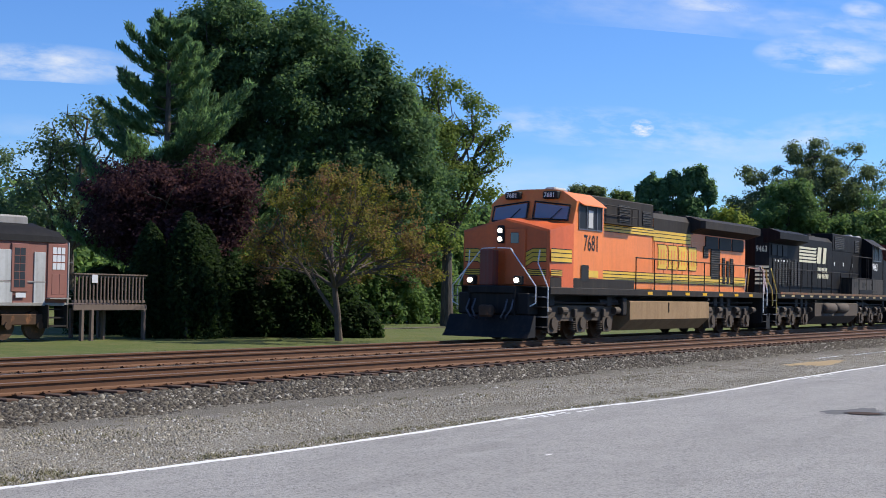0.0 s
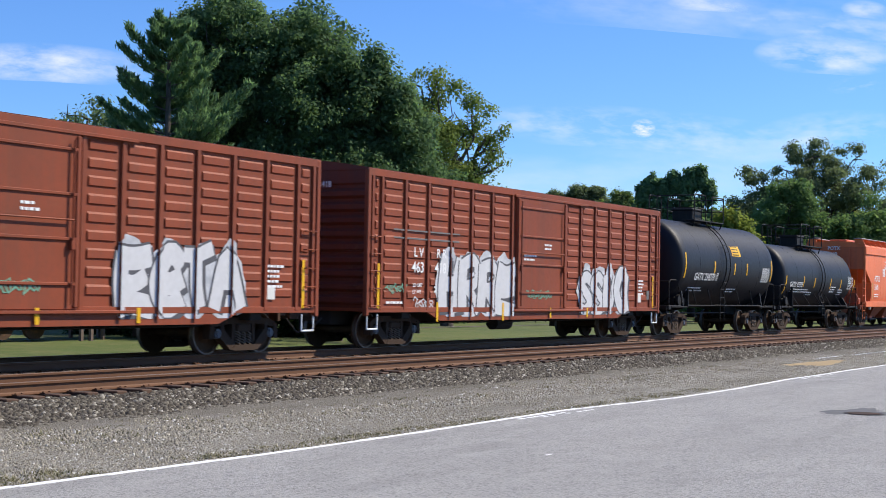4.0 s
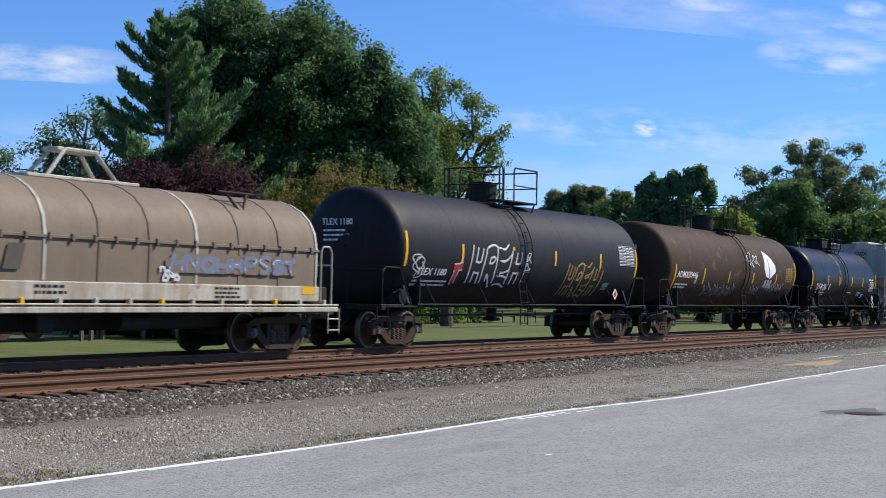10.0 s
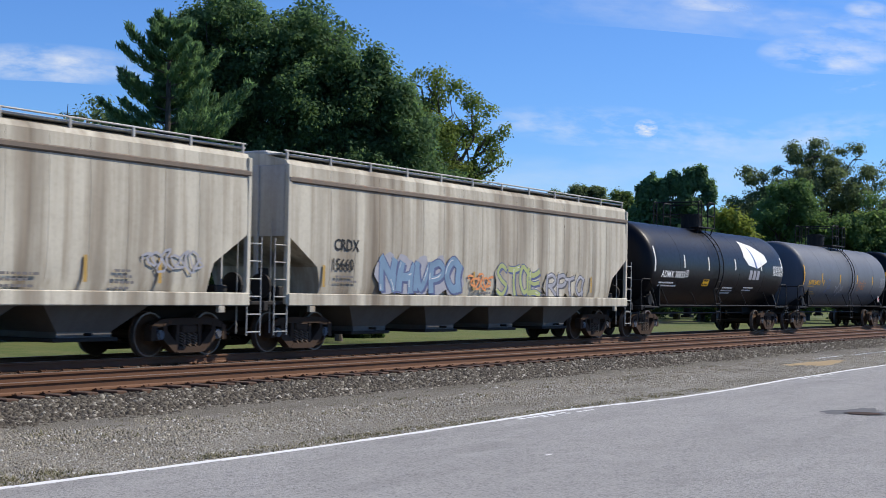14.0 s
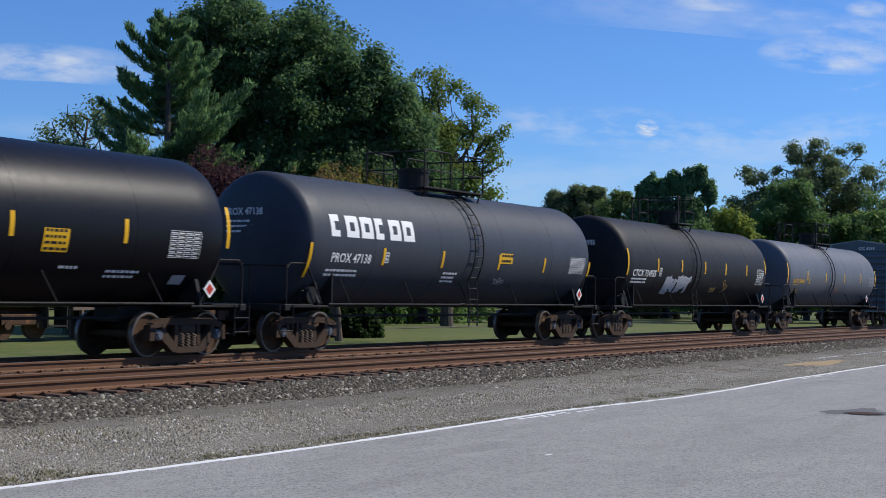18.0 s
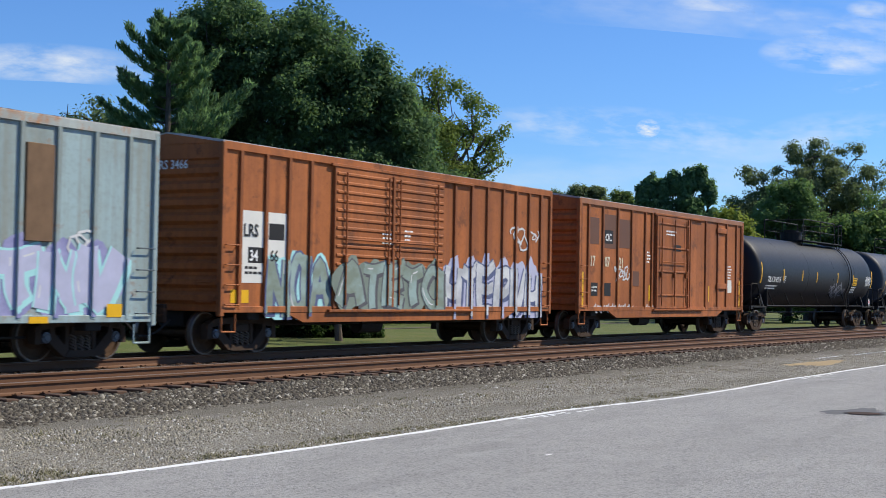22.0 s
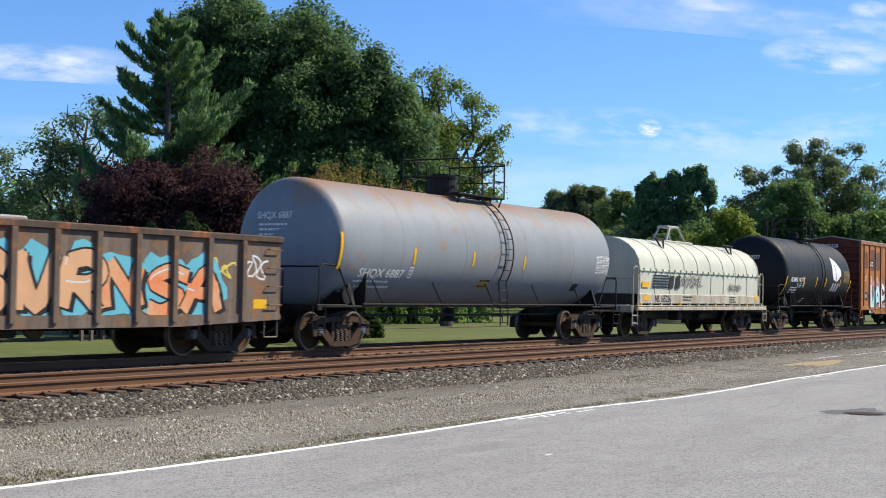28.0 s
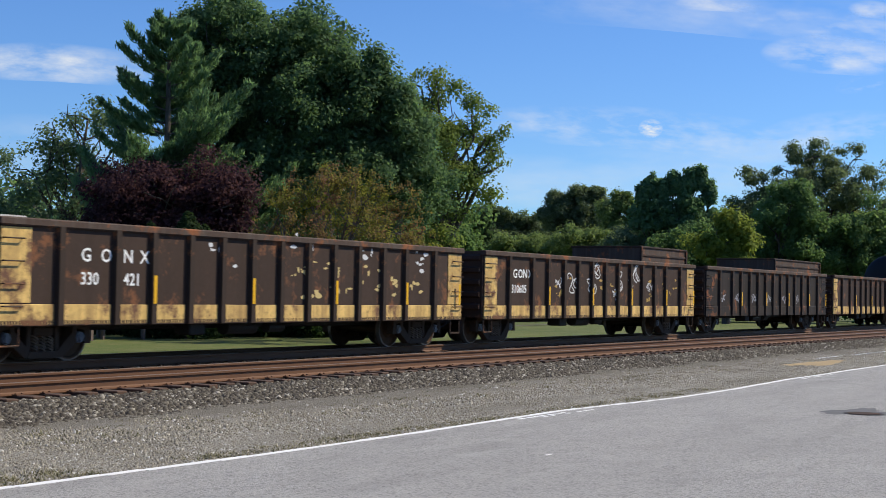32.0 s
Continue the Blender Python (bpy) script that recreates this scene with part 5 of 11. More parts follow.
def locomotive(start, label, face, P):
    """A wide-cab road diesel. face: -1 with its cab leading, 1 with its cab trailing. P: paints and what differs."""
    car = thing("locomotive", label, "locomotive", pose(start, TRACK_FAR, 0), "train")
    F = -face                       # multiplies every x below, where the cab lies at -x

    def bx(b, x0, x1, y0, y1, z0, z1, c=0.0):
        return b.box(min(F * x0, F * x1), max(F * x0, F * x1), y0, y1, z0, z1, c)

    def pv(pts):
        return [(F * x, z) for x, z in pts]

    body, dark, sill = P["body"], P["dark"], P["sill"]
    # frame
    b = Build()
    bx(b, -9.7, 10.0, -1.55, 1.55, 1.42, 1.64, 0.015)
    part("frame", b, sill, car, "long steel underframe with walkways")
    b = Build()
    bx(b, -9.8, 9.9, -0.5, 0.5, 0.95, 1.45, 0.03)
    for x in (-9.2, -5.0, 4.9, 5.6, 6.4):
        bx(b, x - 0.1, x + 0.3, -1.3, -0.6, 1.05, 1.43, 0.03)
    b.rod((F * -5.6, -1.2, 1.2), (F * -4.2, -1.2, 1.2), 0.1)
    b.pipe([(F * -9.3, -1.25, 1.18), (F * -3.8, -1.25, 1.14)], 0.035)
    b.pipe([(F * 4.0, -1.25, 1.2), (F * 9.4, -1.25, 1.22)], 0.035)
    part("under_gear", b, steel_dark, car)
    # nose and cab
    def ring(x, pts):
        return [(F * x, y, z) for y, z in pts]
    nose = lambda w, zs, zt, zb: [(-w, zb), (-w, zs), (-w * 0.5, (zs + zt) / 2 + 0.015), (0, zt), (w * 0.5, (zs + zt) / 2 + 0.015), (w, zs), (w, zb)]
    b = Build()
    b.loft([ring(-9.74, nose(1.43, 3.30, 3.66, 1.70)), ring(-9.68, nose(1.50, 3.36, 3.72, 1.64)), ring(-8.12, nose(1.53, 3.62, 3.80, 1.64))])
    part("nose", b, P["nose"], car, P.get("nose_label", ""))
    b = Build()
    roof = [(-1.50, 1.64), (-1.50, 4.34), (-1.02, 4.66), (-0.5, 4.74), (0.5, 4.74), (1.02, 4.66), (1.50, 4.34), (1.50, 1.64)]
    low = [(-1.50, 1.64), (-1.50, 3.60), (-1.2, 3.66), (-0.5, 3.74), (0.5, 3.74), (1.2, 3.66), (1.50, 3.60), (1.50, 1.64)]
    b.loft([ring(-8.14, low), ring(-7.86, roof), ring(-5.88, roof)])
    part("cab", b, body, car, P.get("cab_label", ""))
    # side body under the cab
    b = Build()
    bx(b, -9.66, -3.4, -1.515, -1.49, 1.40, 1.94, 0.01)
    bx(b, -9.66, -3.4, 1.49, 1.515, 1.40, 1.94, 0.01)
    part("cab_skirt", b, dark, car, "dark grey lower side panel")
    # windscreens
    def slant(y0, y1, k0, k1, off):
        p = lambda y, k: (F * (-8.14 + 0.28 * k - off), y, 3.66 + (0.68 + (0.30 if abs(y) < 0.6 else 0.16)) * k + (0.05 if abs(y) < 0.6 else 0))
        return [p(y0, k0), p(y1, k0), p(y1, k1), p(y0, k1)]
    for y0, y1 in ((-1.30, -0.16), (0.16, 1.30)):
        b = Build()
        q = slant(y0, y1, 0.12, 0.60, 0.06)
        q2 = slant(y0, y1, 0.12, 0.60, -0.03)
        b.loft([q, q2])
        w = part("windscreen", b, screen_sky_tint, car, "windscreen with a blue grey sky reflection painted in")
        b = Build()
        o = slant(y0 - 0.05, y1 + 0.05, 0.08, 0.65, 0.065)
        for a, c in zip(o, o[1:] + o[:1]):
            b.rod(a, c, 0.024, 6)
        part("window_frame", b, black_mark, w)
        b = Build()
        m = [(o[0][i] + o[1][i]) / 2 for i in range(3)]
        b.rod((m[0] - F * 0.03, m[1], m[2]), (m[0] + F * 0.09, m[1] - 0.35, m[2] + 0.36), 0.014, 5)
        part("wiper", b, black_mark, w)
    for s in (-1, 1):
        y = s * 1.5
        for x0, x1, g in ((-7.72, -7.20, side_glass), (-7.16, -6.46, side_glass), (-6.40, -6.06, side_glass)):
            b = Build()
            bx(b, x0, x1, min(y, y + s * 0.012), max(y, y + s * 0.012), 3.50, 4.24, 0.004)
            w = part("side_window", b, g, car, "dark cab side window")
            b = Build()
            for z in (3.48, 4.26):
                bx(b, x0 - 0.03, x1 + 0.03, min(y, y + s * 0.03), max(y, y + s * 0.03), z - 0.02, z + 0.02)
            for x in (x0 - 0.015, x1 + 0.015):
                bx(b, x - 0.02, x + 0.02, min(y, y + s * 0.03), max(y, y + s * 0.03), 3.48, 4.26)
            part("window_frame", b, P.get("frame_mat", cap_mat), w, "pale metal frame")
        b = Build()
        b.prism([(y, 4.30), (y + s * 0.15, 4.22), (y + s * 0.15, 4.25), (y, 4.34)], "x", F * -7.7, F * -6.0)
        part("sun_visor", b, body, car)
    for y in (-0.92, 0.42):
        b = Build()
        bx(b, -8.10, -7.80, y, y + 0.52, 4.42, 4.66, 0.03)
        nb = part("number_board", b, black_mark, car, "black lit number board")
        if face < 0:
            decal("board_number", [on_end(text_shape(P["number"], 0.15, 0.95), y + 0.46, 4.47, -8.106)], white_mark, nb)
    b = Build()
    bx(b, -7.4, -6.7, -0.5, -0.1, 4.72, 4.84, 0.05)
    bx(b, -6.6, -6.1, -0.3, 0.3, 4.72, 4.88, 0.06)
    part("roof_antenna", b, P.get("pod", hopper_grey), car, "pale roof pod")
    # nose fittings
    b = Build()
    bx(b, -9.80, -9.73, -0.72, -0.02, 1.70, 3.42, 0.02)
    part("nose_door", b, P["nose"], car, "nose door")
    b = Build()
    bx(b, -9.82, -9.79, -0.50, -0.22, 2.95, 3.28, 0.02)
    part("door_window", b, glass_mat, car)
    b = Build()
    bx(b, -9.85, -9.72, 0.02, 0.24, 2.95, 3.50, 0.03)
    part("headlight_housing", b, black_mark, car)
    for z in (3.08, 3.34):
        b = Build().rod((F * -9.80, 0.13, z), (F * -9.87, 0.13, z), 0.075, 16)
        part("headlight", b, lamp_on if face < 0 else cap_mat, car, "round lit headlight" if face < 0 else "unlit headlight")
    for y in (-0.80, 0.80):
        b = Build()
        bx(b, -10.45, -10.2, y - 0.12, y + 0.12, 1.68, 1.96, 0.03)
        h = part("ditch_light", b, steel_dark, car)
        part("lens", Build().rod((F * -10.46, y, 1.82), (F * -10.50, y, 1.82), 0.08, 16), lamp_on if face < 0 else cap_mat, h, "bright round lamp" if face < 0 else "")
    # long hood
    r0 = P["rad"][0]
    b = Build()
    bx(b, -5.9, P["tall"], -0.95, 0.95, 1.64, 4.68, 0.03)
    part("equipment_hood", b, body, car)
    b = Build()
    bx(b, -5.9, P["tall"], -0.965, 0.965, P.get("split", 3.82), 4.69, 0.03)
    part("upper_hood", b, dark, car, "dark upper hood with louvres")
    b = Build()
    h2 = [(-0.95, 1.64), (-0.95, 4.22), (-0.78, 4.42), (0.78, 4.42), (0.95, 4.22), (0.95, 1.64)]
    b.loft([ring(P["tall"] + 0.01, h2), ring(9.35, h2)])
    part("engine_hood", b, body, car)
    b = Build()
    b.loft([ring(9.35, h2), ring(9.98, [(y * 0.55, z) for y, z in h2])])
    part("hood_end", b, body, car)
    if P.get("split"):
        b = Build()
        h3 = [(-0.963, P["split"]), (-0.963, 4.22), (-0.79, 4.432), (0.79, 4.432), (0.963, 4.22), (0.963, P["split"])]
        b.loft([ring(P["tall"] + 0.03, h3), ring(r0 + 0.3, h3)])
        part("engine_hood_top", b, dark, car)
    # radiator wings
    b = Build()
    w = [(-1.52, 4.02), (-1.52, 4.30), (-1.05, 4.46), (1.05, 4.46), (1.52, 4.30), (1.52, 4.02), (0.96, 3.84), (-0.96, 3.84)]
    b.loft([ring(r0, [(y * 0.90, z) for y, z in w]), ring(r0 + 0.15, w), ring(9.62, w)])
    part("radiator_wing", b, P.get("wing", dark), car, "wide overhanging radiator housing")
    b = Build()
    bx(b, r0 + 0.8, r0 + 2.4, -0.5, 0.5, 4.44, 4.56, 0.04)
    part("radiator_fan_box", b, steel_dark, car)
    b = Build()
    b.rod((F * (P["tall"] + 2.0), 0, 4.40), (F * (P["tall"] + 2.0), 0, 4.58), 0.45, 16)
    part("exhaust_stack", b, steel_dark, car)
    b = Build()
    bx(b, P["tall"] + 0.8, P["tall"] + 1.4, -0.35, 0.35, 4.40, 4.52, 0.03)
    part("roof_hatch", b, steel_dark, car)
    n = 3
    for k in range(n):
        x = r0 + 1.6 + (9.2 - r0 - 1.6) * k / n
        b = Build()
        bx(b, x, x + (9.2 - r0 - 1.6) / n - 0.12, -0.99, -0.94, 3.30, 3.80, 0.02)
        part("radiator_screen", b, black_mark, car, "black radiator intake screen")
    # hood doors, each a shallow panel
    xs = P["doors"]
    for a, c in zip(xs, xs[1:]):
        b = Build()
        bx(b, a + 0.02, c - 0.02, -0.972, -0.945, 1.95, 3.50, 0.008)
        d = part("hood_door", b, body, car)
        b = Build()
        bx(b, (a + c) / 2 + 0.1, (a + c) / 2 + 0.14, -0.99, -0.965, 2.6, 2.75, 0.005)
        part("latch", b, steel_dark, d)
    for x0, x1, z0, z1 in P["grilles"]:
        b = Build()
        bx(b, x0, x1, -0.985, -0.96, z0, z1, 0.008)
        g = part("grille", b, black_mark, car, "black louvred grille")
        b = Build()
        z = z0 + 0.06
        while z < z1 - 0.03:
            b.prism([(-0.985, z), (-1.005, z + 0.012), (-0.985, z + 0.03)], "x", F * x0, F * x1)
            z += 0.09
        part("louvre", b, black_mark if face > 0 else dark, g)
    # handrails
    rail = P.get("rail", steel_dark)
    xs = [-3.2 + 12.9 * k / 8 for k in range(9)]
    for s in (-1, 1):
        y = s * 1.49
        for x in xs:
            b = Build().rod((F * x, y, 1.64), (F * x, y, 2.72), 0.022, 8)
            part("stanchion", b, rail, car)
        b = Build()
        b.pipe([(F * xs[0], y, 1.70), (F * xs[0], y, 2.72), (F * xs[-1], y, 2.72), (F * 10.05, y, 2.5), (F * 10.1, y, 1.2)], 0.022, 8)
        part("handrail", b, rail, car, "long side handrail")
        for xq, d in ((-9.72, -1), (10.0, 1)):
            # stairwell
            b = Build()
            bx(b, xq, xq + d * 0.85, y - s * 0.72, y - s * 0.68, 0.35, 1.64, 0.01)
            bx(b, xq - d * 0.02, xq + d * 0.05, min(y, y - s * 0.7), max(y, y - s * 0.7), 0.35, 1.64, 0.01)
            st = part("stairwell", b, P.get("steps", black_satin), car, "steps up to the walkway")
            for k in range(5):
                z = 0.42 + k * 0.30
                b = Build()
                bx(b, xq + d * 0.06, xq + d * 0.50, min(y + s * 0.05, y - s * 0.66), max(y + s * 0.05, y - s * 0.66), z, z + 0.03, 0.006)
                part("step_tread", b, cap_mat if k % 2 else steel_dark, st, "open steel step")
            if face < 0 and d < 0:
                b = Build().pipe([(F * -10.3, s * 0.04, 2.80), (F * -10.3, s * 0.49, 2.78), (F * -10.42, s * 1.43, 1.65), (F * -10.42, s * 1.43, 1.15), (F * -10.40, s * 1.22, 1.05)], 0.017)
                part("grab_rail", b, white_mark, car, "slanting white grab rail")
                b = Build().pipe([(F * -9.80, s * 1.22, 2.75), (F * -9.86, s * 1.20, 2.35), (F * -9.90, s * 1.57, 1.62), (F * -9.90, s * 1.57, 0.90)], 0.017)
                part("grab_rail", b, white_mark, car, "slanting white grab rail")
                continue
            b = Build()
            b.pipe([(F * (xq + d * 0.05), y + s * 0.03, 0.8), (F * (xq + d * 0.05), y + s * 0.03, 1.75), (F * (xq - d * 0.02 + d * 0.35), y - s * 0.10, 2.55), (F * (xq + d * 0.1), y - s * 0.2, 2.7)], 0.024)
            part("grab_rail", b, P.get("grab", white_mark), car, "bent grab rail")
            b = Build()
            b.pipe([(F * (xq + d * 0.55), y + s * 0.02, 1.1), (F * (xq + d * 0.60), y + s * 0.02, 1.75), (F * (xq + d * 0.85), y - s * 0.35, 2.75), (F * (xq + d * 0.9), y - s * 0.9, 2.75)], 0.024)
            part("grab_rail", b, P.get("grab", white_mark), car, "bent grab rail")
    b = Build()
    for x0, x1 in ((-5.6, -2.4),):
        b.pipe([(F * x0, -1.2, 3.84), (F * x0, -1.2, 4.40), (F * x1, -1.2, 4.40), (F * x1, -1.2, 3.84)], 0.02)
        b.pipe([(F * x0, -1.2, 4.1), (F * x1, -1.2, 4.1)], 0.016)
        for k in range(3):
            x = x0 + (x1 - x0) * (k + 0.5) / 3
            b.rod((F * x, -1.2, 3.84), (F * x, -1.2, 4.40), 0.018)
        bx(b, x0, x1, -1.25, -0.95, 3.80, 3.84)
    if face < 0:
        part("upper_walkway", b, steel_dark, car, "narrow railed walkway beside the hood")
    # ends: anticlimber, snow plough, hoses
    for d, xq in ((-1, -9.75), (1, 10.0)):
        b = Build()
        bx(b, xq, xq + d * 0.80, -0.8, 0.8, 1.42, 1.66, 0.03)
        bx(b, xq + d * 0.05, xq + d * 0.72, -1.2, 1.2, 0.80, 1.45, 0.03)
        part("pilot", b, black_satin, car, "black pilot sheet")
        b = Build()
        x1, x2 = xq + d * 0.70, xq + d * 1.05
        b.prism([(F * x1, 0.78), (F * x1, 0.14), (F * (x2 + d * 0.18), 0.12), (F * x2, 0.30), (F * (x1 + d * 0.1), 0.78)], "y", -1.45, 1.45)
        part("snow_plough", b, black_satin, car, "black snow plough blade")
        b = Build()
        b.rod((F * (xq + d * 0.5), 0, 0.9), (F * (xq + d * 1.15), 0, 0.9), 0.11, 10)
        bx(b, xq + d * 0.95, xq + d * 1.25, -0.2, 0.2, 0.72, 1.08, 0.05)
        part("coupler", b, truck_mat, car, "rusty knuckle coupler")
        for y in (-0.75, -0.55, 0.55, 0.75):
            b = Build().pipe([(F * (xq + d * 0.8), y, 1.25), (F * (xq + d * 0.98), y * 1.02, 0.95), (F * (xq + d * 1.0), y * 0.8, 0.72), (F * (xq + d * 0.85), y * 0.7, 0.66)], 0.025)
            part("air_hose", b, cap_mat if face < 0 else steel_dark, car)
        if face < 0 and d < 0:
            continue
        b = Build()
        b.pipe([(F * (xq + d * 0.72), -1.35, 1.6), (F * (xq + d * 0.76), -1.30, 2.62), (F * (xq + d * 0.76), -0.55, 2.72), (F * (xq + d * 0.76), -0.45, 1.66)], 0.022)
        part("end_railing", b, P.get("grab", white_mark), car)
        b = Build()
        b.pipe([(F * (xq + d * 0.72), 1.35, 1.6), (F * (xq + d * 0.76), 1.30, 2.62), (F * (xq + d * 0.76), 0.55, 2.72), (F * (xq + d * 0.76), 0.45, 1.66)], 0.022)
        part("end_railing", b, P.get("grab", white_mark), car)
    b = Build()
    bx(b, -10.35, -9.95, 0.10, 0.55, 1.66, 2.75, 0.03)
    part("brake_stand", b, P.get("stand", truck_mat), car)
    # fuel tank
    b = Build()
    t0, t1 = P["tank"]
    b.prism([(-1.46, 0.62), (-1.46, 1.22), (-1.38, 1.26), (1.38, 1.26), (1.46, 1.22), (1.46, 0.62), (1.05, 0.24), (-1.05, 0.24)], "x", F * t0, F * t1)
    part("fuel_tank", b, P["tank_mat"], car, P["tank_label"])
    for x0, x1 in P.get("reservoirs", []):
        # dark plate proud of the fuel tank, added as the shade of a recess
        b = Build()
        bx(b, x0 - 0.1, x1 + 0.1, -1.475, -1.40, 0.72, 1.20, 0.01)
        part("tank_recess", b, steel_dark, car)
        b = Build()
        e = 0.16
        b.spin_x([(F * x0, 0.03), (F * (x0 + e * 0.3), 0.17), (F * (x0 + e), 0.245), (F * (x1 - e), 0.245), (F * (x1 - e * 0.3), 0.17), (F * x1, 0.03)], -1.46, 1.0, 20)
        b.smooth = 50
        part("air_reservoir", b, P["tank_mat"], car, "lying cylindrical air tank")
    b = Build()
    bx(b, t0 - 0.45, t0 - 0.1, -1.4, -1.1, 0.75, 1.35, 0.04)
    part("battery_box", b, steel_dark, car)
    part("sight_gauge", Build().rod((F * (t0 + 3.4), -1.47, 0.85), (F * (t0 + 3.4), -1.47, 1.2), 0.025), steel_dark, car)
    b = Build()
    b.rod((F * t1, -1.42, 1.33), (F * (t1 - 0.2), -1.42, 1.33), 0.07)
    part("filler", b, steel_dark, car)
    for x in (-6.85, 6.85):
        loco_truck(car, F * x, start, P["truck"])
    # paint
    for name, x0, x1, y, z0, z1, mt in P.get("stripes", []):
        a0, a1 = min(F * x0, F * x1), max(F * x0, F * x1)
        decal(name, [flat(rect_shape(a1 - a0, z1 - z0), a0, z0, y)], mt, car)
    for body_text, x, z, h, sq, y, mt in P.get("text", []):
        decal("lettering", [flat(text_shape(body_text, h, sq), x, z, y)], mt, car)
    for fn in P.get("extra", []):
        fn(car)
    return car


lamp_on = make_glow("lamp_lit", (1.0, 0.90, 0.70), 4.0)
cream = plain("cream_paint", (0.66, 0.62, 0.45), 0.5, 0, 0.12)


sheer_pale = plain("pale_blind", (0.52, 0.52, 0.50), 0.6)


def loco_a(start):
    y = -0.979
    st = []
    for x0, x1, z0, z1 in ((-5.85, -0.5, 3.56, 3.84), (-0.5, 3.1, 3.40, 3.80), (-5.85, 9.3, 1.90, 2.24)):
        st.append(("yellow_stripe", x0, x1, y, z0, z1, loco_yellow))
        for k in (0.0, 0.36, 0.70, 1.0):
            z = z0 + (z1 - z0) * k
            st.append(("stripe_line", x0, x1, y - 0.003, z - 0.013, z + 0.013, black_mark))
    for z0, z1, x1 in ((2.40, 2.80, -8.25), (1.98, 2.16, -8.9)):
        st.append(("nose_stripe", -9.66, x1, -1.535, z0, z1, loco_yellow))
        for k in (0.0, 0.36, 0.70, 1.0):
            z = z0 + (z1 - z0) * k
            st.append(("stripe_line", -9.66, x1, -1.539, z - 0.013, z + 0.013, black_mark))
    st.append(("cab_stripe", -7.0, -6.3, -1.522, 1.98, 2.20, loco_yellow))
    st.append(("vent_panel", -7.55, -7.0, -1.525, 1.86, 2.36, black_mark))
    for k in range(11):
        x = -9.3 + k * 1.75
        st.append(("reflector", x, x + 0.42, -1.556 if x > -3.4 else -1.522, 1.47, 1.57, yellow_mark))

    def logo(car):
        # four bold slabs stand for the maker's letters
        outs, ins, holes = [], [], []
        for k in range(4):
            x0 = -0.15 + k * 0.99
            pts = [(0.0, 0.0), (0.82, 0.0), (0.90, 0.12), (0.86, 0.42), (0.90, 0.72), (0.82, 0.86), (0.0, 0.86), (0.10, 0.74), (0.10, 0.12)]
            cut = ((0.30, 0.16, 0.10, 0.54), (0.56, 0.16, 0.10, 0.54))
            outs.append(flat(poly_shape([(-0.03 + a * 1.07, -0.03 + b * 1.07) for a, b in pts]), x0, 2.42, y - 0.006))
            ins.append(flat(poly_shape(pts), x0, 2.42, y - 0.010))
            for a, c, ww, hh in cut:
                holes.append(flat(rect_shape(ww, hh), x0 + a, 2.42 + c, y - 0.014))
        decal("logo_outline", outs, black_mark, car)
        decal("logo_shape", ins, loco_yellow, car, "bold yellow emblem shapes")
        decal("logo_gap", holes, loco_orange, car)
        # the stripes run on round the nose and dip towards its middle
        for s in (-1, 1):
            for z0, z1, u1, dip in ((2.40, 2.80, 0.78, 0.22), (1.98, 2.16, 0.62, 0.0)):
                bend = lambda f: [(0, z0 + (z1 - z0) * f), (0.45, z0 + (z1 - z0) * f), (u1, z0 - dip + (z1 - z0) * f * 1.15)]
                put = lambda pts, x: [(x, s * (1.41 - a), b) for a, b in pts]
                lo, hi = bend(0.0), bend(1.0)
                decal("nose_stripe", [(put(lo + hi[::-1], -9.748), [(0, 1, 4, 5), (1, 2, 3, 4)])], loco_yellow, car)
                decal("stripe_line", [(put([(a, b - 0.013) for a, b in bend(f)] + [(a, b + 0.013) for a, b in bend(f)][::-1], -9.751), [(0, 1, 4, 5), (1, 2, 3, 4)]) for f in (0.0, 0.36, 0.7, 1.0)], black_mark, car)
        part("rear_view_pane", Build().box(-7.05, -6.72, -1.522, -1.515, 3.54, 4.10), sheer_pale, car, "pale blind behind the cab window")
    P = dict(body=loco_orange, dark=loco_dark, sill=loco_dark, nose=loco_nose_shade, number="7681", tall=-0.5, split=3.80, rad=(3.1, 9.62),
             doors=[-0.4, 0.5, 1.4, 2.3, 3.2, 4.1], grilles=[(-5.5, -4.6, 3.92, 4.5), (-3.6, -2.6, 3.92, 4.5), (-1.5, -0.8, 3.9, 4.4), (4.5, 5.0, 2.95, 3.4), (5.3, 6.3, 2.15, 3.35), (6.6, 6.9, 1.95, 3.0), (7.1, 7.35, 1.95, 2.9), (7.5, 7.85, 1.95, 3.0)],
             tank=(-3.6, 3.85), tank_mat=loco_tank, tank_label="tan dusty fuel tank with a sloping underside", truck=loco_truck_mat, stripes=st, extra=[logo],
             text=[("7681", -7.35, 2.82, 0.52, 0.80, -1.508, black_mark)], stand=loco_stand, nose_label="orange nose, coloured darker and redder for its shade", cab_label="bright orange cab")
    return locomotive(start, "orange and yellow road locomotive with lit headlights, leading the train", -1, P)


loco_stand = paint("brake_stand_red", (0.20, 0.035, 0.02), 0.4, 0.1, 0.6)
loco_truck_mat = paint("loco_truck_dust", (0.076, 0.055, 0.039), 0.6, 0.2, 0.8, 0.4, (0.07, 0.055, 0.04))


sill_tan = plain("sill_tan", (0.42, 0.33, 0.17), 0.7, 0, 0.3)
coach_brown = paint("visor_brown", (0.10, 0.075, 0.06), 0.5, 0.2, 0.7)


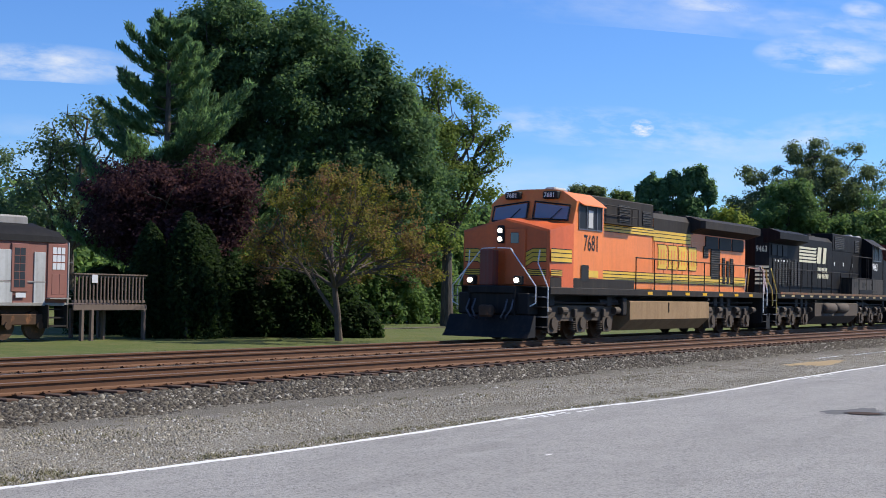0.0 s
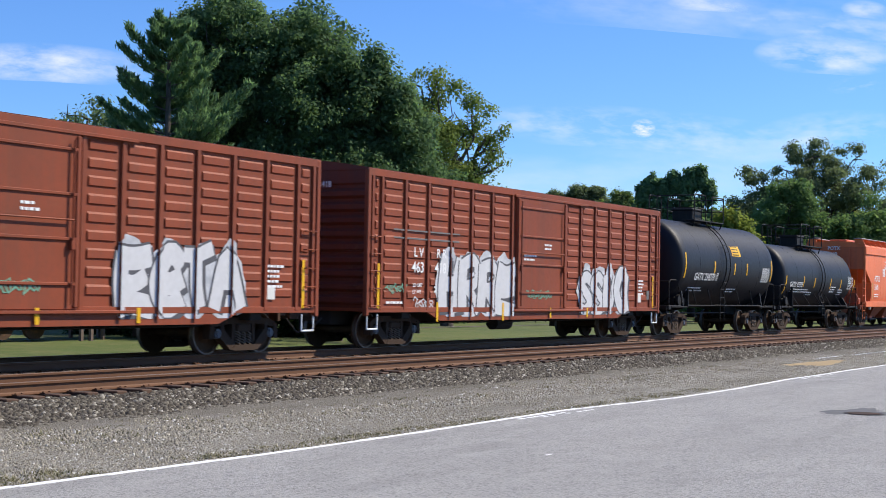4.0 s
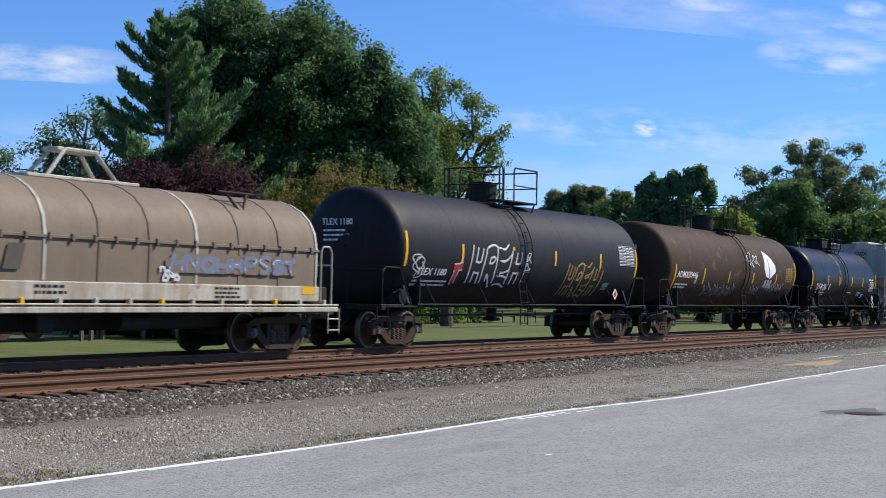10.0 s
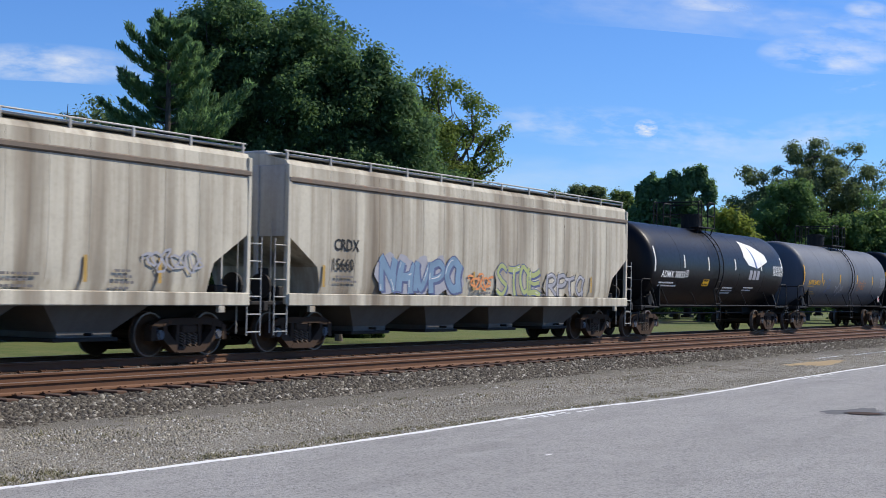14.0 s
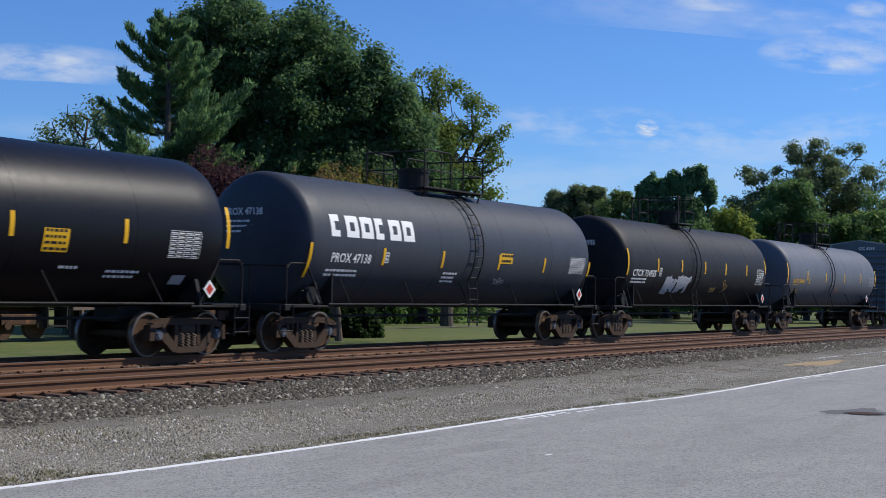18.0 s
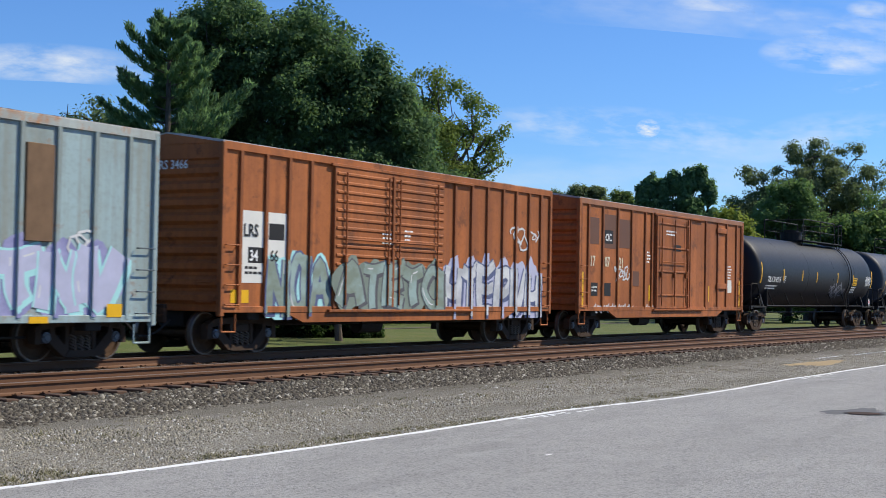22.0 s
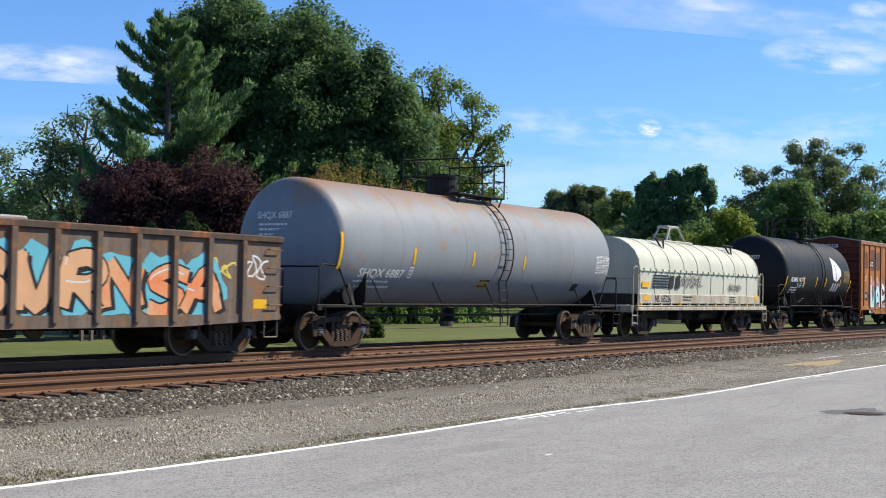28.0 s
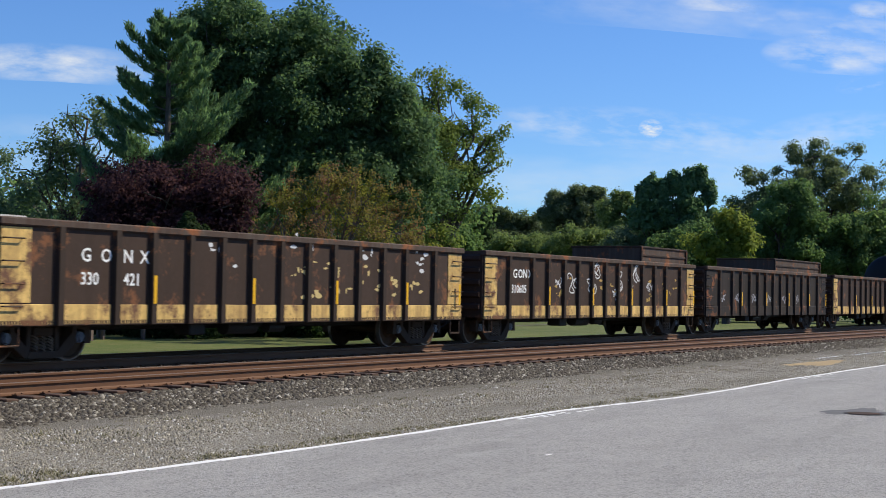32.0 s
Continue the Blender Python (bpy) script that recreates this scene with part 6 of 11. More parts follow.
def loco_b(start):
    y = -0.979
    st = []
    for k in range(14):
        x = -9.2 + k * 1.4
        st.append(("sill_dash", x, x + 0.45, -1.556, 1.50, 1.58, sill_tan))
    for k in range(5):
        st.append(("nose_stripe", -9.66, -8.9 - 0.03 * k, -1.535, 2.05 + k * 0.19, 2.15 + k * 0.19, cream))

    def emblem(car):
        # striped panel and two block shapes stand for the owner's emblem
        bars = [flat(poly_shape([(0, 0), (2.55, 0), (2.75, 0.10), (0, 0.10)]), -5.1, 3.13 + k * 0.155, y) for k in range(5)]
        decal("emblem_stripe", bars, cream, car, "cream emblem stripes")
        blocks = [flat(poly_shape([(0, 0), (0.62, 0), (0.82, 0.78), (0.2, 0.78)]), -2.35, 3.13, y - 0.004),
                  flat(poly_shape([(0, 0), (0.52, 0), (0.72, 0.78), (0.2, 0.78)]), -1.42, 3.13, y - 0.004)]
        decal("emblem_block", blocks, cream, car)
        rnd = random.Random(4)
        rows = []
        for z, n in ((2.72, 7), (2.42, 8)):
            for k in range(n):
                rows.append(flat(poly_shape([(0, 0), (0.16, 0), (0.20, 0.22), (0.04, 0.22)]), -2.2 + k * 0.235, z, y))
        decal("emblem_words", rows, cream, car)
        # the slanting hood corner
        def corner(shape, u, z):
            v, f = shape
            dx, dy = 0.63, -0.4275
            ll = math.hypot(dx, dy)
            return [(-9.985 + dx * (u + a) / ll, -0.5225 + dy * (u + a) / ll - 0.012, z + b) for a, b in v], f
        decal("hood_number", [corner(text_shape("9463", 0.27, 0.85), 0.03, 3.45)], cream, car, "cream road number")
        decal("end_stripe", [corner(rect_shape(0.74, 0.10), 0.0, 2.02 + 0.18 * k) for k in range(5)], cream, car)
        lab = [flat(rect_shape(0.16, 0.09), -8.7 + 0.42 * k, 3.05, y - 0.003) for k in range(6)] + [flat(rect_shape(0.14, 0.18), x, 3.1, y - 0.003) for x in (0.6, 2.2, 3.9)]
        decal("small_sign", lab, white_mark, car)
        # lockers, raised walkway rail and cab fittings on the near side
        dusty = paint("loco_dusty_black", (0.030, 0.026, 0.022), 0.6, 0.06, 0.6, 0.9, (0.075, 0.060, 0.045), spec=0.2)
        for x0, x1 in ((2.0, 3.35), (3.40, 4.75), (4.80, 5.86)):
            lk = part("locker", Build().box(x0, x1, -1.50, -0.97, 1.64, 2.50, 0.015), dusty, car, "dusty black side locker")
            if x0 < 4.5:
                for j in range(5):
                    part("louvre", Build().box(x0 + 0.5, x0 + 1.0, -1.512, -1.49, 2.06 + j * 0.055, 2.09 + j * 0.055), black_mark, lk)
            part("latch", Build().box(x1 - 0.16, x1 - 0.12, -1.515, -1.49, 2.15, 2.27, 0.004), steel_dark, lk)
        part("walkway_lid", Build().box(1.98, 5.88, -1.53, -0.97, 2.50, 2.53, 0.006), dusty, car)
        for x in (2.05, 3.5, 4.85, 5.2):
            part("stanchion", Build().rod((x, -1.49, 2.52), (x, -1.49, 3.62), 0.02, 8), steel_dark, car)
        part("handrail", Build().pipe([(1.6, -1.49, 2.72), (2.05, -1.49, 3.62), (5.86, -1.49, 3.62)], 0.022, 8), steel_dark, car)
        part("sill_edge", Build().box(-9.6, 9.66, -1.562, -1.52, 1.60, 1.70, 0.006), paint("sill_rust", (0.16, 0.095, 0.05), 0.7, 0.4, 0.8, 0.8, (0.05, 0.035, 0.025)), car, "rusty tan sill edge")
        part("cab_step_panel", Build().box(5.95, 8.1, -1.522, -1.50, 1.72, 2.50, 0.01), dusty, car, "dusty panel under the cab window")
        for x in (6.2, 6.7, 7.2, 7.8):
            part("bolt", Build().disc_y(x, 1.86, -1.53, -1.515, 0.03, 8), black_mark, car)
        part("door_plate", Build().box(8.35, 8.72, -1.50, -1.475, 1.72, 2.22, 0.006), cream, car, "cream notice panel")
        part("visor", Build().prism([(-1.5, 4.30), (-1.80, 4.10), (-1.80, 4.13), (-1.5, 4.34)], "x", 6.45, 7.75), coach_brown, car, "dull brown sun visor")
    P = dict(body=loco_black, dark=loco_black, sill=loco_black, nose=loco_black, number="9463", tall=-0.35, rad=(5.3, 9.7), wing=loco_black,
             doors=[-0.2, 0.6, 1.4, 2.2, 3.0, 3.8, 4.6], grilles=[(-5.2, -4.4, 3.85, 4.5), (-2.4, -0.7, 3.9, 4.55), (5.0, 5.3, 2.0, 3.1), (5.5, 5.85, 2.0, 3.2), (6.0, 6.3, 2.0, 3.1), (6.45, 6.75, 2.0, 3.2), (6.9, 7.15, 2.1, 3.2), (7.3, 7.6, 2.0, 3.0), (7.75, 8.05, 2.0, 3.2), (8.2, 8.45, 2.1, 3.1), (8.6, 8.9, 2.0, 3.2)],
             tank=(-3.2, 4.2), tank_mat=loco_truck_mat, tank_label="dusty brown fuel tank", truck=loco_truck_mat, stripes=st, extra=[emblem], reservoirs=[(-1.0, 0.9), (1.1, 3.0)],
             text=[("9463", 5.95, 2.98, 0.40, 0.95, -1.508, white_mark)], steps=loco_black, grab=plain("grab_yellow", (0.5, 0.38, 0.10), 0.5))
    return locomotive(start, "black road locomotive with cream stripes, coupled backwards in the train", 1, P)


# ---------------------------------------------------------------- covered hopper
def hopper_car(start, label, mat, end_mat, length, P):
    car = thing("hopper_car", label, "hopper car", pose(start, TRACK_FAR, 0), "train")
    rnd = random.Random(int(start))
    h = length / 2
    cut, zk, zb = P["cut"], P["zk"], 1.36
    # side sheets bulge a little; below zk the ends slope inwards
    prof = [(1.30, 1.50), (1.55, 1.56), (1.95, 1.585), (2.3, 1.595), (zk, 1.60), (3.2, 1.60), (3.7, 1.585), (P["eave"], 1.56)]
    b = Build()
    rings = []
    for z, w in prof:
        e = h if z >= zk else h - cut * min(1.0, (zk - z) / 0.75)
        rings.append([(-e, -w, z), (e, -w, z), (e, w, z), (-e, w, z)])
    b.loft(rings)
    b.smooth = 22
    part("body", b, mat, car, P.get("body_label", ""))
    # panel seams down the side
    n = P["panels"]
    for k in range(1, n):
        x = -h + 0.6 + (2 * h - 1.2) * k / n
        b = Build()
        pts = [(-w - 0.004, z) for z, w in prof[1:]]
        b.prism([(y, z) for y, z in pts] + [(y + 0.03, z) for y, z in reversed(pts)], "x", x - 0.012, x + 0.012)
        part("side_seam", b, mat, car)
    for s in (-1, 1):
        b = Build()
        b.box(-h, h, s * 1.60 - 0.05, s * 1.60 + 0.05, 1.06, 1.34, 0.02)
        part("side_sill", b, mat, car)
        b = Build()
        b.prism([(s * 1.56, P["eave"] - 0.40), (s * 1.64, P["eave"] - 0.36), (s * 1.62, P["eave"] + 0.02), (s * 1.2, P["eave"] + 0.20), (s * 1.2, P["eave"] + 0.1), (s * 1.54, P["eave"] - 0.05)] if P.get("lip") else
                [(s * 1.57, P["eave"] - 0.40), (s * 1.625, P["eave"] - 0.36), (s * 1.625, P["eave"] - 0.28), (s * 1.57, P["eave"] - 0.25)], "x", -h, h)
        part("eave_rail", b, P.get("eave_mat", mat), car)
    b = Build()
    e = P["eave"]
    b.prism([(-1.56, e - 0.02), (-1.50, e + 0.10), (-0.9, e + 0.26), (0, e + 0.32), (0.9, e + 0.26), (1.50, e + 0.10), (1.56, e - 0.02)], "x", -h, h)
    part("roof", b, P.get("roof_mat", end_mat), car)
    # running boards with posts, roof hatches
    rt = P["board"]
    for s in (-1, 1):
        b = Build()
        b.box(-h - 0.05, h + 0.05, s * 1.18 - 0.22, s * 1.18 + 0.22, rt, rt + 0.04, 0.008)
        part("running_board", b, P.get("board_mat", galv_mat), car, "grey steel roof walkway")
        for k in range(P["posts"]):
            x = -h + 0.1 + (2 * h - 0.2) * k / (P["posts"] - 1)
            b = Build()
            if P.get("lip"):
                b.prism([(s * 1.60, e - 0.02), (s * 1.40, rt), (s * 1.0, rt), (s * 1.0, e + 0.1)], "x", x - 0.02, x + 0.02)
            else:
                b.box(x - 0.03, x + 0.03, s * 1.44 - 0.02, s * 1.44 + 0.02, e, rt + 0.10, 0.006)
            part("board_bracket", b, mat if P.get("lip") else P.get("board_mat", galv_mat), car)
        if not P.get("lip"):
            b = Build()
            b.rod((-h, s * 1.44, rt + 0.10), (h, s * 1.44, rt + 0.10), 0.02)
            part("board_rail", b, P.get("board_mat", galv_mat), car)
    b = Build()
    b.box(-h + 0.6, h - 0.6, -0.45, 0.45, e + 0.25, e + 0.42, 0.04)
    part("roof_hatch", b, end_mat, car)
    # ends
    for s in (-1, 1):
        b = Build()
        b.box(min(s * h, s * (h + 0.03)), max(s * h, s * (h + 0.03)), -1.50, 1.50, zk - 0.02, e, 0.01)
        part("end_wall", b, end_mat, car, "plain upper end wall")
        for y in (-0.75, 0.75):
            b = Build()
            b.box(min(s * (h + 0.03), s * (h + 0.10)), max(s * (h + 0.03), s * (h + 0.10)), y - 0.05, y + 0.05, 1.2, e, 0.01)
            part("end_post", b, end_mat, car)
        for y in (-1, 1):
            b = Build()
            b.box(min(s * (h - 0.08), s * (h + 0.04)), max(s * (h - 0.08), s * (h + 0.04)), y * 1.56 - 0.05, y * 1.56 + 0.05, 1.1, e + 0.02, 0.012)
            part("corner_post", b, mat, car)
            b = Build()
            x0, x1 = s * (h - 0.02), s * (h + 0.44)
            ladder(b, x0, x1, 0.42, P.get("ladder_top", 3.0) - 0.35, y * 1.58, 0.38, 0.015)
            part("ladder", b, P.get("ladder_mat", mat), car, "end ladder")
            b = Build()
            ladder(b, s * (h + 0.10), s * (h + 0.101), 0.45, 3.0, y * 1.2, 0.36, 0.014)
            part("inner_ladder", b, P.get("ladder_mat", end_mat), car)
        b = Build()
        b.box(min(s * (h - 1.6), s * (h + 0.65)), max(s * (h - 1.6), s * (h + 0.65)), -1.45, 1.45, 1.08, 1.16, 0.01)
        b.box(min(s * (h + 0.6), s * (h + 0.7)), max(s * (h + 0.6), s * (h + 0.7)), -1.55, 1.55, 0.95, 1.16, 0.01)
        b.box(min(s * (h - 2.2), s * (h + 0.7)), max(s * (h - 2.2), s * (h + 0.7)), -0.3, 0.3, 0.7, 1.1, 0.02)
        part("end_frame", b, P.get("frame_mat", steel_dark), car)
        b = Build()
        b.rod((s * (h - 0.4), -0.6, 1.16), (s * (h - 0.4), -0.6, 1.9), 0.12, 10)
        part("brake_cylinder", b, P.get("frame_mat", steel_dark), car)
        part("brake_wheel", Build().rod((s * (h + 0.15), -1.0, 1.5), (s * (h + 0.22), -1.0, 1.5), 0.28, 16), P.get("frame_mat", steel_dark), car)
        b = Build()
        b.box(min(s * (h - 0.6), s * (h - 0.2)), max(s * (h - 0.6), s * (h - 0.2)), -1.2, -0.7, 1.2, 1.5, 0.03)
        part("brake_gear", b, P.get("frame_mat", steel_dark), car)
    # outlet bays
    nb = P["bays"]
    span = P["truck"] * 2 - 2.4
    for k in range(nb):
        xc = -span / 2 + span * (k + 0.5) / nb
        w = span / nb / 2
        b = Build()
        b.loft([[(xc - w, -1.52, 1.30), (xc + w, -1.52, 1.30), (xc + w, 1.52, 1.30), (xc - w, 1.52, 1.30)],
                [(xc - w * 0.42, -1.0, 0.55), (xc + w * 0.42, -1.0, 0.55), (xc + w * 0.42, 1.0, 0.55), (xc - w * 0.42, 1.0, 0.55)],
                [(xc - w * 0.42, -1.0, 0.38), (xc + w * 0.42, -1.0, 0.38), (xc + w * 0.42, 1.0, 0.38), (xc - w * 0.42, 1.0, 0.38)]])
        bay = part("outlet_bay", b, P.get("bay_mat", mat), car)
        b = Build()
        b.box(xc - w * 0.5, xc + w * 0.5, -1.05, 1.05, 0.36, 0.44, 0.01)
        b.rod((xc, -1.2, 0.5), (xc, 1.2, 0.5), 0.03)
        part("outlet_gate", b, steel_dark, bay)
    for s in (-1, 1):
        add_truck(car, s * P["truck"], start, truck_black)
        for y in (-1.61,):
            b = Build()
            b.box(s * (h - 0.9) - 0.10, s * (h - 0.9) + 0.10, y - 0.03, y + 0.05, 0.92, 1.08, 0.01)
            b.box(s * (h - 0.9) - 0.05, s * (h - 0.9) + 0.05, y - 0.035, y, 0.96, 1.04)
            part("jacking_pad", b, deck_white, car)
    add_couplers(car, h + 0.95)
    y = -1.612
    for x, z, w, hh, mt in P.get("plates", []):
        decal("painted_panel", [flat(rect_shape(w, hh), x, z, y)], mt, car)
    for body, x, z, ht, sq, mt in P.get("text", []):
        decal("lettering", [flat(text_shape(body, ht, sq), x, z, y)], mt, car, "stencilled car number")
    for x, z, rows, w, mt in P.get("bars", []):
        decal("small_print", [flat(bars_shape(rows, w, 0.11, rnd, 0.05), x, z, y)], mt, car)
    for body, yy, z, ht, mt in P.get("end_text", []):
        decal("end_lettering", [on_end(text_shape(body, ht, 0.9), yy, z, -h - 0.04)], mt, car)
    for yy, z, rows, w, mt in P.get("end_bars", []):
        decal("end_print", [on_end(bars_shape(rows, w, 0.11, rnd, 0.05), yy, z, -h - 0.04)], mt, car)
    for fn in P.get("extra", []):
        fn(car, y)
    return car


def hopper_potash(start):
    def emblem(car, y):
        ribs = []
        for k in range(4):
            x = k * 0.13
            ribs.append(flat(poly_shape([(0.12 + x, 0.0), (0.21 + x, 0.0), (0.10 + x * 0.9, 0.42), (0.02 + x * 0.9, 0.42)]), -2.95, 2.68, y))
        for r in (0.36, 0.24, 0.12):
            n = 14
            pts = [(0.42 + r * 1.25 * math.sin(a), 0.44 + r * 0.62 - r * 0.62 * math.cos(a)) for a in [math.pi * i / n for i in range(n + 1)]]
            inn = [(0.42 + (r - 0.05) * 1.25 * math.sin(a), 0.44 + r * 0.62 - (r - 0.05) * 0.62 * math.cos(a)) for a in [math.pi * (n - i) / n for i in range(n + 1)]]
            ribs.append(flat(poly_shape(pts + inn), -2.95, 2.62, y - 0.002))
        decal("emblem", ribs, white_mark, car, "white ribbon-like emblem")
        bars = []
        x = -1.32
        for k in range(10):
            tall = 0.50 if k in (0, 2, 5, 6) else 0.34
            w = 0.30 if k in (0, 6) else 0.22
            bars.append(flat(rect_shape(w - 0.07 if k < 6 else w - 0.12, tall), x, 2.62, y))
            x += w + 0.09
        decal("owner_mark", bars, white_mark, car, "white blocks of an owner's mark")
    P = dict(cut=1.25, zk=3.02, eave=4.16, lip=True, board=4.58, posts=12, panels=9, bays=3, truck=5.1, bay_mat=potash_dark, ladder_top=2.95,
             roof_mat=potash, extra=[emblem], frame_mat=potash_dark, board_mat=galv_mat,
             text=[("POTX", -4.55, 2.40, 0.32, 0.9, white_mark), ("3180", -4.60, 1.96, 0.32, 0.95, white_mark)],
             bars=[(-4.7, 1.70, 2, 1.0, white_mark), (-1.9, 1.62, 3, 1.3, white_mark), (1.0, 1.62, 3, 0.7, white_mark), (3.0, 1.62, 3, 0.5, white_mark), (3.9, 1.9, 3, 0.6, white_mark)],
             end_text=[("POTX", 0.35, 4.0, 0.20, white_mark), ("3180", 0.35, 3.7, 0.20, white_mark)], end_bars=[(0.4, 3.5, 8, 0.8, white_mark)],
             plates=[(-5.0, 1.45, 0.10, 0.9, gon_yellow), (5.2, 1.45, 0.10, 0.3, gon_yellow)])
    return hopper_car(start, "bright orange covered hopper car with white emblem", potash, potash_end_shade, 12.75, P)


# dirtier orange, its colour also darkened for the shade below the sill
potash_dark = paint("hopper_orange_shabby_shade", (0.40, 0.09, 0.035), 0.5, 0.1, 0.6, 0.8, (0.12, 0.05, 0.03))
# potash a little darker: shade of the end walls painted in
potash_end_shade = paint("hopper_orange_end_shade", (0.60, 0.13, 0.04), 0.3, 0.05, 0.55, 0.8, (0.25, 0.07, 0.04))
def spray(name, a, b):
    """Spray paint that fades from one colour into another."""
    m = Mat(name)
    f = m.ramp(m.noise(0.9, 4, 0.6, (1, 1, 1.6)), [(0.38, 0.0), (0.62, 1.0)])
    g = m.noise(14.0, 4, 0.7)
    base = m.mix(m.math("MULTIPLY", m.ramp(g, [(0.5, 0.0), (0.8, 1.0)]), 0.35), m.mix(f, a, b), tint(b, 0.5))
    m.set("Base Color", base).set("Roughness", 0.75).set("Specular IOR Level", 0.2)
    return m.m


spray_ice = spray("spray_ice", (0.72, 0.78, 0.78), (0.24, 0.58, 0.60))
spray_sky_fade = spray("spray_sky_fade", (0.16, 0.50, 0.62), (0.10, 0.30, 0.48))
spray_lilac_fade = spray("spray_lilac_fade", (0.33, 0.33, 0.52), (0.22, 0.22, 0.40))
spray_sunset = spray("spray_sunset", (0.62, 0.36, 0.20), (0.72, 0.22, 0.09))
spray_chrome = spray("spray_chrome", (0.62, 0.63, 0.64), (0.40, 0.41, 0.43))
spray_moss = spray("spray_moss", (0.20, 0.24, 0.19), (0.30, 0.40, 0.38))
spray_white = plain("spray_white", (0.58, 0.58, 0.58), 0.7, 0, 0.15)
spray_slate = plain("spray_slate", (0.10, 0.12, 0.22), 0.7, 0, 0.3)
spray_ink = plain("spray_ink", (0.10, 0.10, 0.11), 0.7, 0, 0.3)
spray_grey = plain("spray_grey", (0.33, 0.33, 0.36), 0.7, 0, 0.2)
spray_black = plain("spray_black", (0.02, 0.02, 0.022), 0.7)
spray_cyan = plain("spray_cyan", (0.12, 0.42, 0.52), 0.7, 0, 0.2, 2.0)
spray_aqua = plain("spray_aqua", (0.36, 0.66, 0.66), 0.7, 0, 0.2, 2.0)
spray_lilac = plain("spray_lilac", (0.30, 0.27, 0.46), 0.7, 0, 0.25, 2.0)
spray_blue = plain("spray_blue", (0.10, 0.16, 0.32), 0.7, 0, 0.3, 2.0)
spray_orange = plain("spray_orange", (0.66, 0.26, 0.10), 0.7, 0, 0.25, 1.2)
spray_peach = plain("spray_peach", (0.60, 0.34, 0.19), 0.7, 0, 0.25, 1.2)
spray_green = plain("spray_green", (0.16, 0.34, 0.24), 0.7, 0, 0.25, 2.0)
spray_lime = plain("spray_lime", (0.36, 0.40, 0.17), 0.7, 0, 0.3, 2.0)
spray_yellow = plain("spray_yellow", (0.62, 0.50, 0.10), 0.7)
spray_pink = plain("spray_pink", (0.45, 0.22, 0.20), 0.7, 0, 0.3, 2.0)
spray_red = plain("spray_red", (0.45, 0.04, 0.03), 0.7)
panel_grey = plain("repaint_grey", (0.16, 0.15, 0.145), 0.7, 0, 0.15, 3.0)
panel_white = plain("repaint_white", (0.66, 0.65, 0.60), 0.7, 0, 0.12, 3.0)


